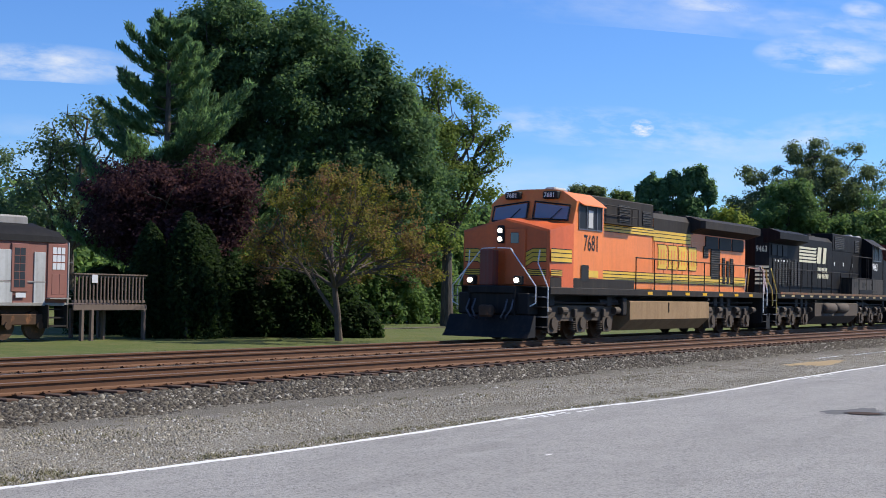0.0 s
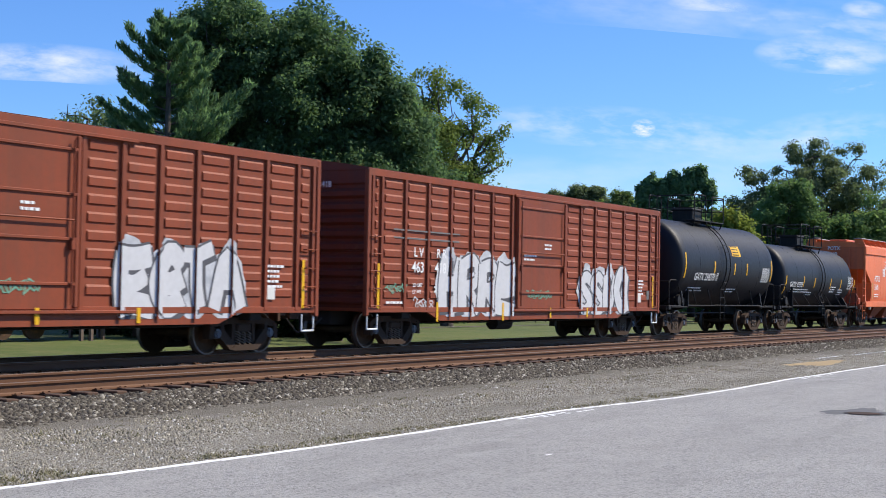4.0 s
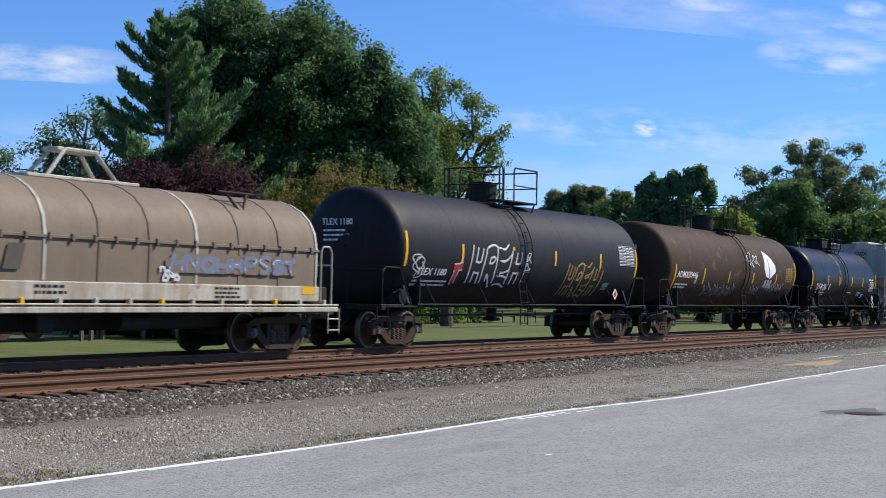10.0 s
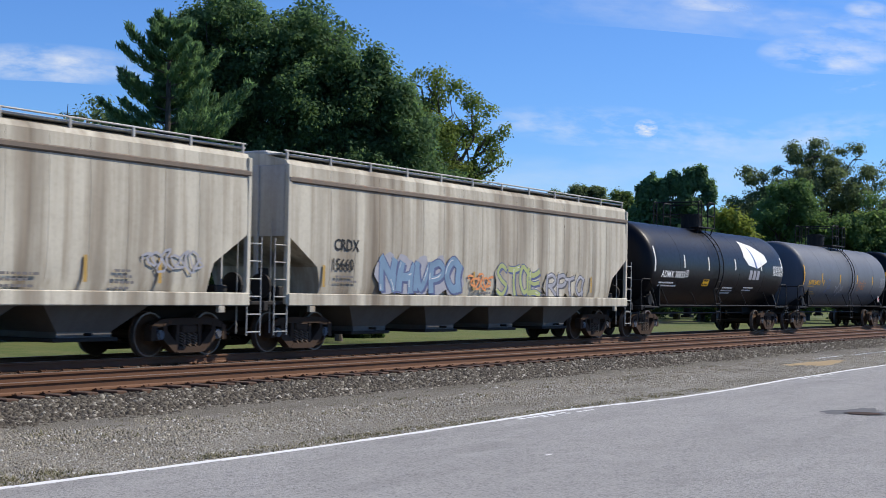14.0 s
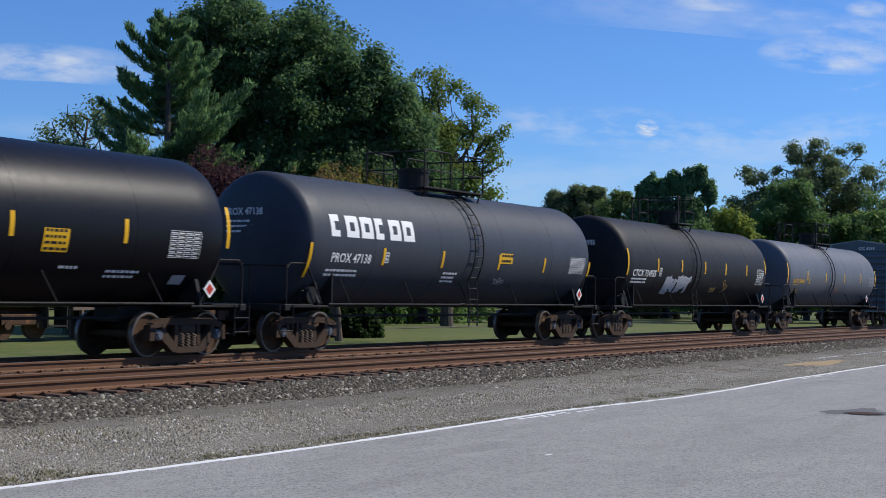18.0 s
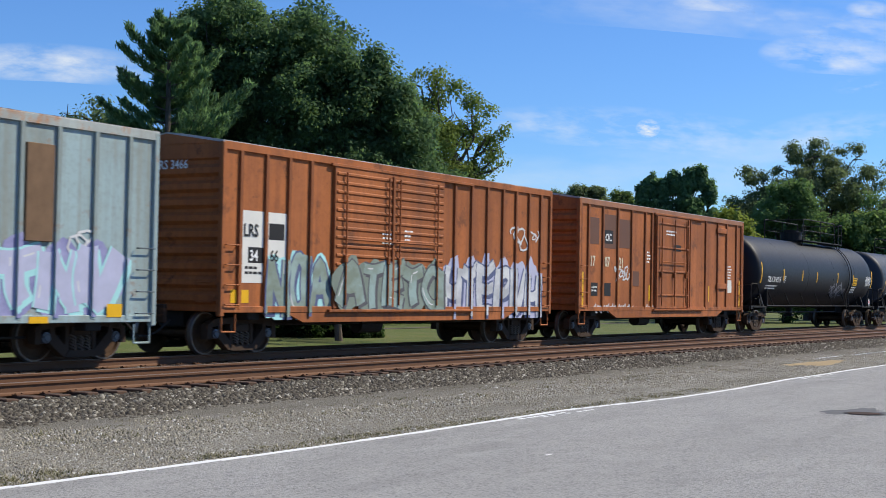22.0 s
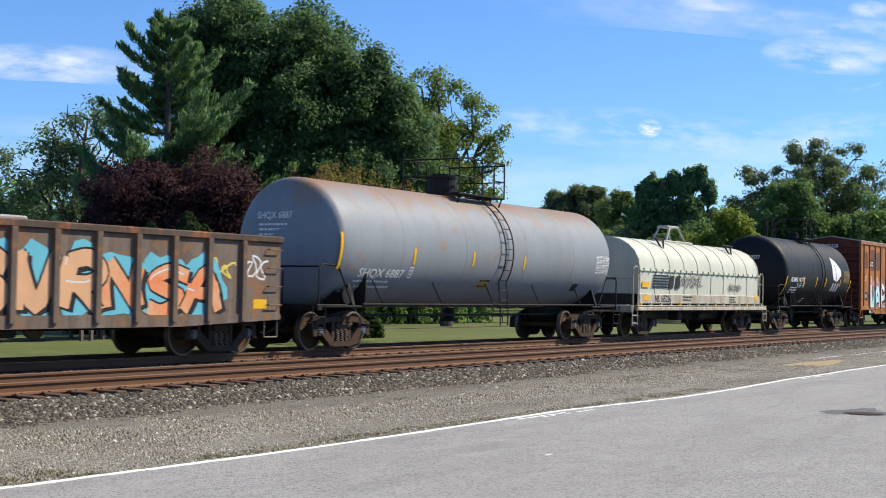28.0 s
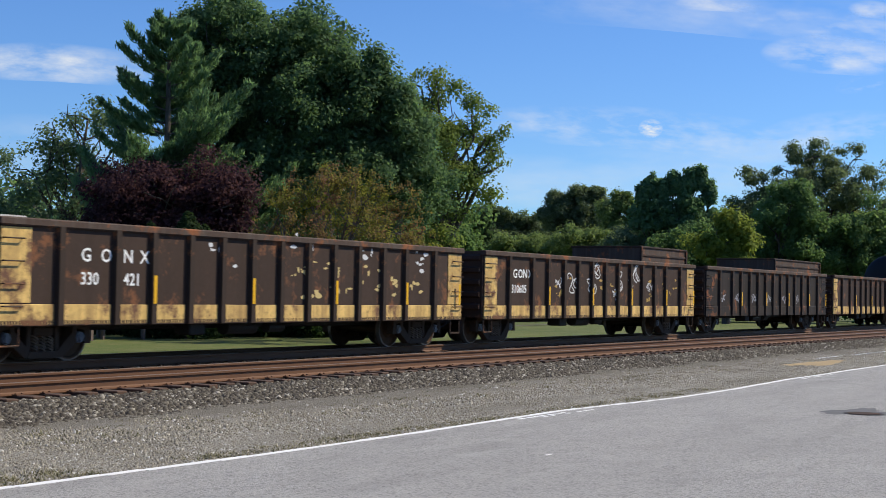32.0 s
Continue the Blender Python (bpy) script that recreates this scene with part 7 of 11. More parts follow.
def hopper_long(start, k):
    stain_streak = paint("stain_run", (0.075, 0.05, 0.035), 0.3, 0.2, 0.8)

    def marks(car, y):
        pl = lambda sh, x, z: flat(sh, x, z, y - 0.003)
        rnd = random.Random(20 + k)
        if k == 0:
            # tar-like runs down the side
            runs = []
            for x, top, bot, w in ((-1.55, 4.0, 2.3, 0.07), (-1.42, 3.7, 1.9, 0.04), (-1.30, 3.9, 2.9, 0.05), (-0.45, 4.1, 3.7, 0.05), (-0.25, 4.1, 3.75, 0.04)):
                runs.append(flat(poly_shape([(0, 0), (w * 0.4, 0), (w, top - bot), (-w * 0.5, top - bot)]), x, bot, y - 0.001))
            decal("tar_run", runs, stain_streak, car, "dark brown run of spilled tar")
            scrawl(car, -5.3, 2.0, 1.7, 0.45, 31, spray_grey, pl, 0.05)
            scrawl(car, -2.1, 1.75, 1.3, 0.55, 32, spray_grey, pl, 0.05)
            scrawl(car, 0.0, 1.8, 0.9, 0.5, 33, spray_grey, pl, 0.05)
            scrawl(car, 6.0, 1.7, 1.7, 0.5, 34, spray_grey, pl, 0.05)
            scrawl(car, -7.5, 1.45, 1.8, 0.35, 35, spray_black, pl, 0.05)
        else:
            graffiti(car, -5.6, 1.36, 3.9, 1.0, 5, 41, spray_cyan_dull, spray_slate, y, spray_grey, bold=0.85)
            graffiti(car, 0.3, 1.36, 2.6, 0.95, 4, 42, spray_lime, spray_slate, y, hopper_beige, bold=0.6)
            graffiti(car, 3.3, 1.36, 2.6, 0.75, 4, 43, spray_grey, spray_ink, y, hopper_beige, bold=0.5)
            scrawl(car, -1.2, 1.45, 1.2, 0.5, 44, spray_orange, pl, 0.06)
        scr = [flat(rect_shape(0.09, 0.5), x, 1.5, y - 0.002) for x in (-7.9, -4.2, -1.0, 1.8, 4.4, 6.4)]
        decal("reflector", scr, yellow_dull, car, "faded yellow strips")
    P = dict(cut=1.25, zk=2.62, eave=4.20, board=4.42, posts=12, panels=17, bays=4, truck=7.95, bay_mat=bay_dark, ladder_mat=hopper_grey, roof_mat=hopper_beige, eave_mat=eave_brown,
             board_mat=hopper_grey, ladder_top=2.9, extra=[marks],
             text=[("CRDX", -7.45, 2.36, 0.28, 0.95, black_mark), ("15676" if k == 0 else "15660", -7.5, 1.90, 0.28, 0.95, black_mark)],
             bars=[(-3.4, 1.6, 4, 0.45, panel_grey), (-0.6, 1.62, 3, 0.6, panel_grey), (2.4, 1.6, 3, 0.9, panel_grey), (-7.4, 1.72, 2, 0.8, panel_grey), (5.2, 1.7, 4, 0.5, panel_grey)],
             end_text=[("CRDX", 0.15, 3.85, 0.2, black_mark), ("15676" if k == 0 else "15660", 0.15, 3.58, 0.2, black_mark)], end_bars=[(0.1, 3.3, 6, 0.6, black_mark)],
             plates=[(-5.2, 2.05, 0.26, 0.26, panel_grey)])
    return hopper_car(start, "long dirty beige covered hopper car with brown rust streaks" if k == 0 else "long dirty beige covered hopper car with blue and green graffiti", hopper_beige, hopper_grey, 18.4, P)


spray_cyan_dull = plain("spray_cyan_dull", (0.17, 0.26, 0.36), 0.7, 0, 0.35, 2.0)
yellow_dull = plain("yellow_dull", (0.42, 0.27, 0.08), 0.7, 0, 0.3)
bay_dark = paint("bay_dark", (0.13, 0.12, 0.105), 0.5, 0.1, 0.7)
eave_brown = paint("eave_brown", (0.17, 0.13, 0.095), 0.5, 0.2, 0.7)


# ---------------------------------------------------------------- coil car
def coil_car(start, k):
    mat = (coil_tan, coil_white)[k]
    car = thing("coil_car", ("weathered tan coil car with a rounded steel hood", "cream white coil car with a rounded steel hood")[k], "coil car", pose(start, TRACK_FAR, 0), "train")
    rnd = random.Random(60 + k)
    h = 6.2
    arch = [(-1.47, 1.50), (-1.49, 2.30)]
    for i in range(1, 12):
        a = math.pi - math.pi * i / 12
        arch.append((1.47 * math.cos(a) * (1 - 0.0), 2.32 + 1.18 * math.sin(a) ** 0.85))
    arch += [(1.49, 2.30), (1.47, 1.50)]
    b = Build()
    b.prism(arch, "x", -h, h)
    b.smooth = 25
    part("hood", b, mat, car, "round-topped removable hood")
    for i in range(10):
        x = -h + 0.05 + (2 * h - 0.1) * i / 9
        b = Build()
        o = [(y * 1.012, z + 0.012) for y, z in arch]
        b.prism(o, "x", x - 0.035, x + 0.035)
        part("hood_rib", b, (coil_tan, coil_white)[k] if i % 3 else coil_seam, car, "pale welded rib")
    for s in (-1, 1):
        b = Build()
        b.box(-h - 0.02, h + 0.02, s * 1.50 - 0.03, s * 1.50 + 0.03, 2.28, 2.34, 0.008)
        for i in range(22):
            x = -h + 0.3 + i * (2 * h - 0.6) / 21
            b.box(x - 0.03, x + 0.03, s * 1.53 - 0.03, s * 1.53 + 0.03, 2.24, 2.38, 0.006)
        part("hood_flange", b, mat, car)
    # lifting gear on the roof
    b = Build()
    for y in (-0.30, 0.30):
        b.pipe([(-1.0, y, 3.45), (-0.40, y * 0.7, 4.08), (0.40, y * 0.7, 4.08), (1.0, y, 3.45)], 0.042, 6)
    b.box(-0.6, 0.55, -0.22, 0.22, 4.03, 4.12, 0.02)
    b.box(-1.5, 1.5, -0.4, 0.4, 3.46, 3.54, 0.02)
    part("lifting_bail", b, coil_bail if k == 0 else hopper_grey, car, "raised lifting bracket")
    for x in (-3.2, 3.9):
        b = Build()
        for s in (-1, 1):
            b.pipe([(x - 0.35, s * 0.95, 3.50), (x, s * 1.12, 3.02), (x + 0.35, s * 0.95, 3.50)], 0.035, 6)
            b.rod((x - 0.6, s * 0.95, 3.5), (x + 0.6, s * 0.95, 3.5), 0.03)
        part("guide_bracket", b, steel_dark, car, "black V-shaped stacking guide")
    # deck
    for s in (-1, 1):
        b = Build()
        b.box(-h - 0.05, h + 0.05, s * 1.48 - 0.05, s * 1.48 + 0.05, 1.16, 1.50, 0.02)
        part("side_sill", b, deck_white, car, "off-white rusty side sill")
        b = Build()
        b.box(-6.6, 6.9, s * 1.56 - 0.05, s * 1.56 + 0.05, 0.92, 1.04, 0.015)
        b.box(-6.6, 6.9, s * 1.50 - 0.12, s * 1.50 + 0.10, 1.06, 1.10, 0.01)
        part("walkway", b, deck_white, car)
        for i in range(15):
            x = -6.2 + i * 0.9
            b = Build()
            b.box(x - 0.05, x + 0.05, s * 1.53 - 0.05, s * 1.53 + 0.05, 0.92, 1.20, 0.01)
            part("stake", b, deck_white if i % 4 else yellow_mark, car)
    b = Build()
    b.box(-6.5, 6.8, -1.35, 1.35, 0.98, 1.5, 0.03)
    b.box(-4.6, 4.8, -0.5, 0.5, 0.55, 1.0, 0.05)
    b.rod((0.3, -1.0, 0.72), (1.1, -1.0, 0.72), 0.17, 14)
    b.box(-1.9, -1.5, -1.2, -0.8, 0.55, 0.95, 0.02)
    part("underframe", b, steel_dark, car)
    for s in (-1, 1):
        b = Build()
        xe = s * 6.75
        b.box(xe - 0.12, xe + 0.12, -1.5, 1.5, 0.86, 1.10, 0.02)
        b.box(min(s * 6.2, xe), max(s * 6.2, xe), -1.3, 1.3, 1.06, 1.12, 0.01)
        part("end_sill", b, deck_white, car)
        b = Build()
        b.pipe([(xe, -1.5, 1.0), (xe, -1.5, 2.30), (xe - s * 0.1, -1.5, 2.42), (xe - s * 0.35, -1.5, 2.42), (xe - s * 0.42, -1.5, 2.3), (xe - s * 0.42, -1.5, 1.1)], 0.024)
        b.pipe([(xe + s * 0.02, -1.5, 2.0), (xe + s * 0.02, 1.5, 2.0)], 0.02)
        part("end_railing", b, deck_white, car)
        b = Build()
        ladder(b, xe - 0.22, xe + 0.22, 0.42, 1.0, -1.58, 0.26, 0.02)
        part("step", b, deck_white, car)
        add_truck(car, s * 5.1 + 0.25, start, truck_mat)
    add_couplers(car, 7.4)
    y = -1.51
    decal("emblem_stripe", [flat(rect_shape(1.45, 0.055), -5.15 + 0.03 * i, 1.72 + 0.1 * i, y) for i in range(5)], black_mark if k else panel_dark, car, "dark emblem stripes")
    decal("emblem_block", [flat(poly_shape([(0, 0), (0.44, 0), (0.56, 0.46), (0.12, 0.46)]), -3.65, 1.70, y - 0.004),
                           flat(poly_shape([(0, 0), (0.40, 0), (0.52, 0.46), (0.12, 0.46)]), -3.02, 1.70, y - 0.004)], black_mark if k else panel_dark, car)
    num = "NS 167383" if k == 0 else "NS 165226"
    decal("lettering", [flat(text_shape(num, 0.25, 0.95), -4.9, 1.22, -1.535)], black_mark, car, "black stencilled car number")
    decal("small_print", [flat(bars_shape(2, 0.9, 0.11, rnd, 0.055), -2.3, 1.38, -1.535), flat(bars_shape(3, 0.8, 0.09, rnd, 0.045), 2.6, 1.40, -1.535)], black_mark, car)
    for w, hh, x, z, yy in ((0.5, 0.16, -5.95, 1.28, -1.535), (0.45, 0.18, 5.6, 1.32, -1.535), (0.62, 0.2, -6.0, 1.72, y)):
        decal("reflector", [flat(rect_shape(w, hh), x, z, yy)], yellow_mark, car, "orange yellow marker")
    pl = lambda sh, x, z: flat(sh, x, z, y - 0.003)
    if k == 0:
        graffiti(car, 1.2, 1.72, 4.2, 0.42, 9, 71, spray_blue_dull, coil_tan, y, coil_tan)
        scrawl(car, 1.0, 1.55, 0.5, 0.3, 72, spray_white, pl, 0.06)
    else:
        scrawl(car, -2.6, 1.75, 2.2, 0.45, 73, panel_grey, pl, 0.05)
        scrawl(car, 2.6, 1.65, 1.4, 0.3, 74, panel_grey, pl, 0.05)
    decal("end_lettering", [on_end(text_shape("NS" if k else num, 0.34 if k else 0.18), 0.5, 2.45 if k else 1.6, -h - 0.012)], black_mark if k else white_mark, car)
    return car


yellow_pale_old = plain("yellow_pale_old", (0.55, 0.42, 0.18), 0.8, 0, 0.3)
panel_dark = plain("emblem_dark", (0.10, 0.085, 0.07), 0.7)
spray_blue_dull = plain("spray_blue_dull", (0.17, 0.19, 0.27), 0.7, 0, 0.3, 2.0)
coil_seam = paint("coil_seam", (0.52, 0.50, 0.43), 0.5, 0.1, 0.6)
coil_bail = paint("coil_bail", (0.50, 0.47, 0.38), 0.4, 0.1, 0.6)


# ---------------------------------------------------------------- gondola
def flakes(car, spots, seed, mat, y):
    """Scraps of older paint showing through: ragged little patches round each spot (x, z, spread)."""
    rnd = random.Random(seed)
    sh = []
    for x, z, sp in spots:
        for i in range(7):
            cx, cz, w, h = x + rnd.gauss(0, sp), z + rnd.gauss(0, sp * 0.45), rnd.uniform(0.03, 0.16), rnd.uniform(0.02, 0.09)
            n = rnd.randint(5, 8)
            pts = [(w * math.cos(j * 6.283 / n) * rnd.uniform(0.5, 1.2), h * math.sin(j * 6.283 / n) * rnd.uniform(0.5, 1.2)) for j in range(n)]
            sh.append(flat(poly_shape(pts), cx, cz, y - 0.0003 * i))
    decal("paint_flake", sh, mat, car, "scraps of older paint")


def gondola(start, k):
    info = [("scrap gondola car, rusty patches and orange block graffiti", gon_patchy), ("dark brown gondola car with a flaking yellow sill", gon_brown), ("dark brown gondola car with white scrawls and yellow sill", gon_brown),
            ("black gondola car with a dark bin above its rim", gon_black), ("dark gondola car with yellow end panels", gon_brown)]
    label, mat = info[k]
    car = thing("gondola_car", label, "gondola car", pose(start, TRACK_FAR, 0), "train")
    rnd = random.Random(80 + k)
    h, W, z0, z1 = (7.82, 1.50, 0.78, 2.55) if k == 0 else (7.88, 1.50, 0.74, 2.58)
    for s in (-1, 1):
        b = Build()
        b.box(-h, h, s * W - 0.03, s * W + 0.03, z0, z1 - 0.06, 0.008)
        part("side_wall", b, mat, car, "dented steel side sheet")
        b = Build()
        b.box(-h - 0.05, h + 0.05, s * W - 0.10, s * W + 0.10, z1 - 0.12, z1 + 0.03, 0.025)
        part("top_rail", b, gon_rim, car, "worn brown top rail")
        b = Build()
        if k == 0:
            b.prism([(-h, z0 - 0.02), (-h, z0 + 0.10), (h, z0 + 0.10), (h, z0 - 0.02), (4.6, z0 - 0.14), (-4.6, z0 - 0.14)], "y", s * W - 0.06, s * W + 0.06)
        else:
            b.box(-h, h, s * W - 0.05, s * W + 0.05, z0 - 0.05, z0 + 0.06, 0.01)
        part("side_sill", b, mat, car)
        b = Build()
        b.box(min(s * h, s * (h + 0.05)), max(s * h, s * (h + 0.05)), -W, W, z0, z1, 0.01)
        for i in range(5):
            z = z0 + 0.2 + i * 0.34
            b.prism([(s * (h + 0.04), z), (s * (h + 0.13), z + 0.05), (s * (h + 0.13), z + 0.15), (s * (h + 0.04), z + 0.20)], "y", -W + 0.06, W - 0.06)
        part("end_wall", b, gon_brown, car, "ribbed steel end wall")
    xs = [-6.29, -4.92, -3.82, -2.87, -1.84, -0.83, 0.2, 1.2, 2.25, 3.3, 4.35, 5.4, 6.5] if k == 0 else [-6.49, -5.06, -4.06, -2.98, -1.98, -1.0, 0.0, 1.0, 2.0, 3.0, 4.06, 5.06, 6.45]
    rib = Build().prism([(-0.10, -W + 0.0), (-0.065, -W - 0.12), (0.065, -W - 0.12), (0.10, -W + 0.0)], "z", z0 - 0.04, z1 - 0.10).mesh("side_rib")
    for x in xs:
        part("side_rib", rib, gon_rib if k else mat, car, "", pose(x, 0, 0))
        part("side_rib", rib, mat, car, "", pose(x, 0, 0, 0, 0, 180))
    if k:
        edges = [-h] + xs + [h]
        for a, c in zip(edges, edges[1:]):
            b = Build()
            b.box(a + 0.11 if a > -h else a, c - 0.11 if c < h else c, -W - 0.05, -W + 0.02, z0 - 0.03, z0 + 0.34, 0.008)
            part("sill_panel", b, gon_yellow if k != 3 else gon_black, car, "flaking yellow sill panel" if k != 3 else "")
        for s in (-1, 1):
            b = Build()
            x0, x1 = sorted((s * (h - 0.02), s * (h - 0.72)))
            b.box(x0, x1, -W - 0.045, -W + 0.02, z0 + 0.36, z1 - 0.14, 0.008)
            part("end_panel", b, gon_yellow if k not in (3,) else gon_black, car, "flaking yellow end panel" if k != 3 else "")
    b = Build()
    b.box(-h, h, -W, W, z0 + 0.05, z0 + 0.12)
    part("floor", b, gon_rim, car)
    b = Build()
    b.box(-h - 0.3, h + 0.3, -0.35, 0.35, 0.55, z0 + 0.06, 0.03)
    b.rod((-1.2, -0.95, 0.60), (-0.2, -0.95, 0.60), 0.17, 14)
    b.box(-2.6, -2.1, -1.25, -0.8, 0.45, 0.76, 0.03)
    b.rod((0.2, -1.0, 0.58), (0.75, -1.0, 0.58), 0.12, 12)
    part("underframe", b, steel_dark, car)
    for s in (-1, 1):
        b = Build()
        grabs(b, s * (h - 0.05), s * (h - 0.50), [z0 + 0.3, z0 + 0.7, z0 + 1.1, z0 + 1.5], -W - 0.12)
        part("grab_irons", b, mat, car)
        b = Build()
        b.pipe([(s * (h - 0.05), -W, z0), (s * (h - 0.05), -W, z0 - 0.4), (s * (h - 0.5), -W, z0 - 0.4), (s * (h - 0.5), -W, z0)], 0.02)
        part("sill_step", b, mat, car)
        add_truck(car, s * 6.4, start, truck_black)
    add_couplers(car, h + 0.62)
    y = -W - 0.052
    if k:
        decal("reflector", [flat(rect_shape(0.09, 0.55), x, z0 + 0.36, -W - 0.128) for x in (-4.1, -1.05, 2.0, 5.02, 7.6)], yellow_mark, car, "yellow reflective strips")
    pl = lambda sh, x, z: flat(sh, x, z, -W - 0.034)
    if k == 0:
        decal("painted_panel", [flat(rect_shape(1.05, 0.78), -6.1, 1.50, -W - 0.034)], spray_black, car, "black repainted number panel")
        decal("lettering", [flat(text_shape("AMGX", 0.22), -5.92, 1.98, -W - 0.04), flat(text_shape("2517", 0.22), -5.92, 1.68, -W - 0.04)], white_mark, car)
        decal("reflector", [flat(rect_shape(0.55, 0.22), -7.45, 1.0, -W - 0.034), flat(rect_shape(0.5, 0.10), -4.75, 0.84, -W - 0.034), flat(rect_shape(0.5, 0.10), -1.7, 0.84, -W - 0.034), flat(rect_shape(0.45, 0.2), 6.9, 1.0, -W - 0.034)], yellow_mark, car)
        decal("painted_patch", [flat(rect_shape(0.7, 0.16), -7.3, 1.86, -W - 0.034)], spray_white, car)
        graffiti(car, -2.9, 0.86, 5.2, 1.35, 5, 85, spray_peach, spray_black, -W - 0.034, spray_cyan, posts=xs)
        graffiti(car, 2.35, 0.86, 3.4, 1.25, 3, 86, spray_sunset, spray_black, -W - 0.034, spray_cyan, posts=xs)
        for x, z, w, sd, mt in ((-4.7, 1.9, 0.7, 1, spray_white), (-4.8, 1.0, 0.8, 2, spray_white), (-3.6, 1.3, 0.7, 3, spray_peach), (-2.7, 1.2, 0.8, 4, spray_peach), (6.6, 1.6, 0.7, 5, spray_white), (-7.5, 1.3, 1.0, 6, spray_yellow), (5.5, 1.5, 0.7, 7, spray_yellow)):
            scrawl(car, x, z, w, 0.55, 90 + sd, mt, pl, 0.05)
    elif k in (1, 2):
        lz = [("G", -5.95), ("O", -5.45), ("N", -4.85), ("X", -4.42)] if k == 1 else [("G", -6.2), ("O", -5.9), ("N", -5.6), ("X", -5.3)]
        for ch, x in lz:
            decal("lettering", [flat(text_shape(ch, 0.26), x, 1.88, -W - 0.034)], white_mark, car)
        nm = [("330", -5.95), ("421", -4.85)] if k == 1 else [("310605", -6.3)]
        for ch, x in nm:
            decal("lettering", [flat(text_shape(ch, 0.24, 0.95), x, 1.45, -W - 0.034)], white_mark, car)
        rr = random.Random(7 + k)
        if k == 1:
            flakes(car, [(0.9, 1.85, 0.25), (2.1, 1.9, 0.3), (3.4, 1.85, 0.3), (4.6, 1.6, 0.3), (2.3, 1.5, 0.25), (5.7, 1.7, 0.3), (1.3, 1.35, 0.2)], 9, yellow_pale_old, -W - 0.034)
            flakes(car, [(-1.9, 2.3, 0.4), (0.8, 2.32, 0.4), (3.3, 2.3, 0.4), (5.8, 2.2, 0.3)], 10, spray_white, -W - 0.034)
        else:
            flakes(car, [(-3.0, 1.6, 0.4), (0.5, 1.7, 0.5), (3.5, 1.5, 0.5), (5.5, 1.7, 0.4)], 11, yellow_dull, -W - 0.034)
        for i in range(0 if k == 1 else 9):
            x = rr.uniform(-3.6, 6.5)
            scrawl(car, x, rr.uniform(1.2, 2.0), rr.uniform(0.2, 0.7), rr.uniform(0.1, 0.5) if k == 1 else rr.uniform(0.3, 0.8), 100 + i + 20 * k, yellow_dull if k == 1 else spray_white, pl, 0.04 if k == 2 else 0.08)
    elif k == 3:
        rr = random.Random(17)
        for i in range(6):
            scrawl(car, -6.5 + i * 1.9, 1.2, 0.7, 0.4, 150 + i, spray_grey, pl, 0.04)
    # a tall steel bin that stands inside and shows above the rim
    if k in (2, 3):
        x0 = 3.4 if k == 2 else 0.9
        bin_ = part("steel_bin", Build().box(x0, 7.62, -1.30, 1.30, 1.2, 3.10, 0.02), gon_rim, car, "dark steel bin above the rim")
        part("bin_rim", Build().box(x0 - 0.02, 7.66, -1.34, 1.34, 3.08, 3.15, 0.015), gon_rib, bin_)
        for x in (x0 + 0.05, 7.60):
            part("bin_post", Build().box(x - 0.06, x + 0.06, -1.36, -1.28, 1.2, 3.12, 0.01), gon_rib, bin_)
        part("bin_rail", Build().box(x0, 7.62, -1.335, -1.29, 2.80, 2.87, 0.008), gon_rib, bin_)
    return car


gon_rim = paint("gondola_rim", (0.070, 0.045, 0.034), 0.4, 0.4, 0.75, spec=0.15)
gon_rib = paint("gondola_rib", (0.038, 0.026, 0.021), 0.4, 0.3, 0.75, 1.0, (0.05, 0.035, 0.025), spec=0.15)
gon_black = paint("gondola_black", (0.022, 0.018, 0.016), 0.4, 0.3, 0.7, 1.0, (0.045, 0.032, 0.024), spec=0.15)


# ---------------------------------------------------------------- the train, car by car
CARS = []


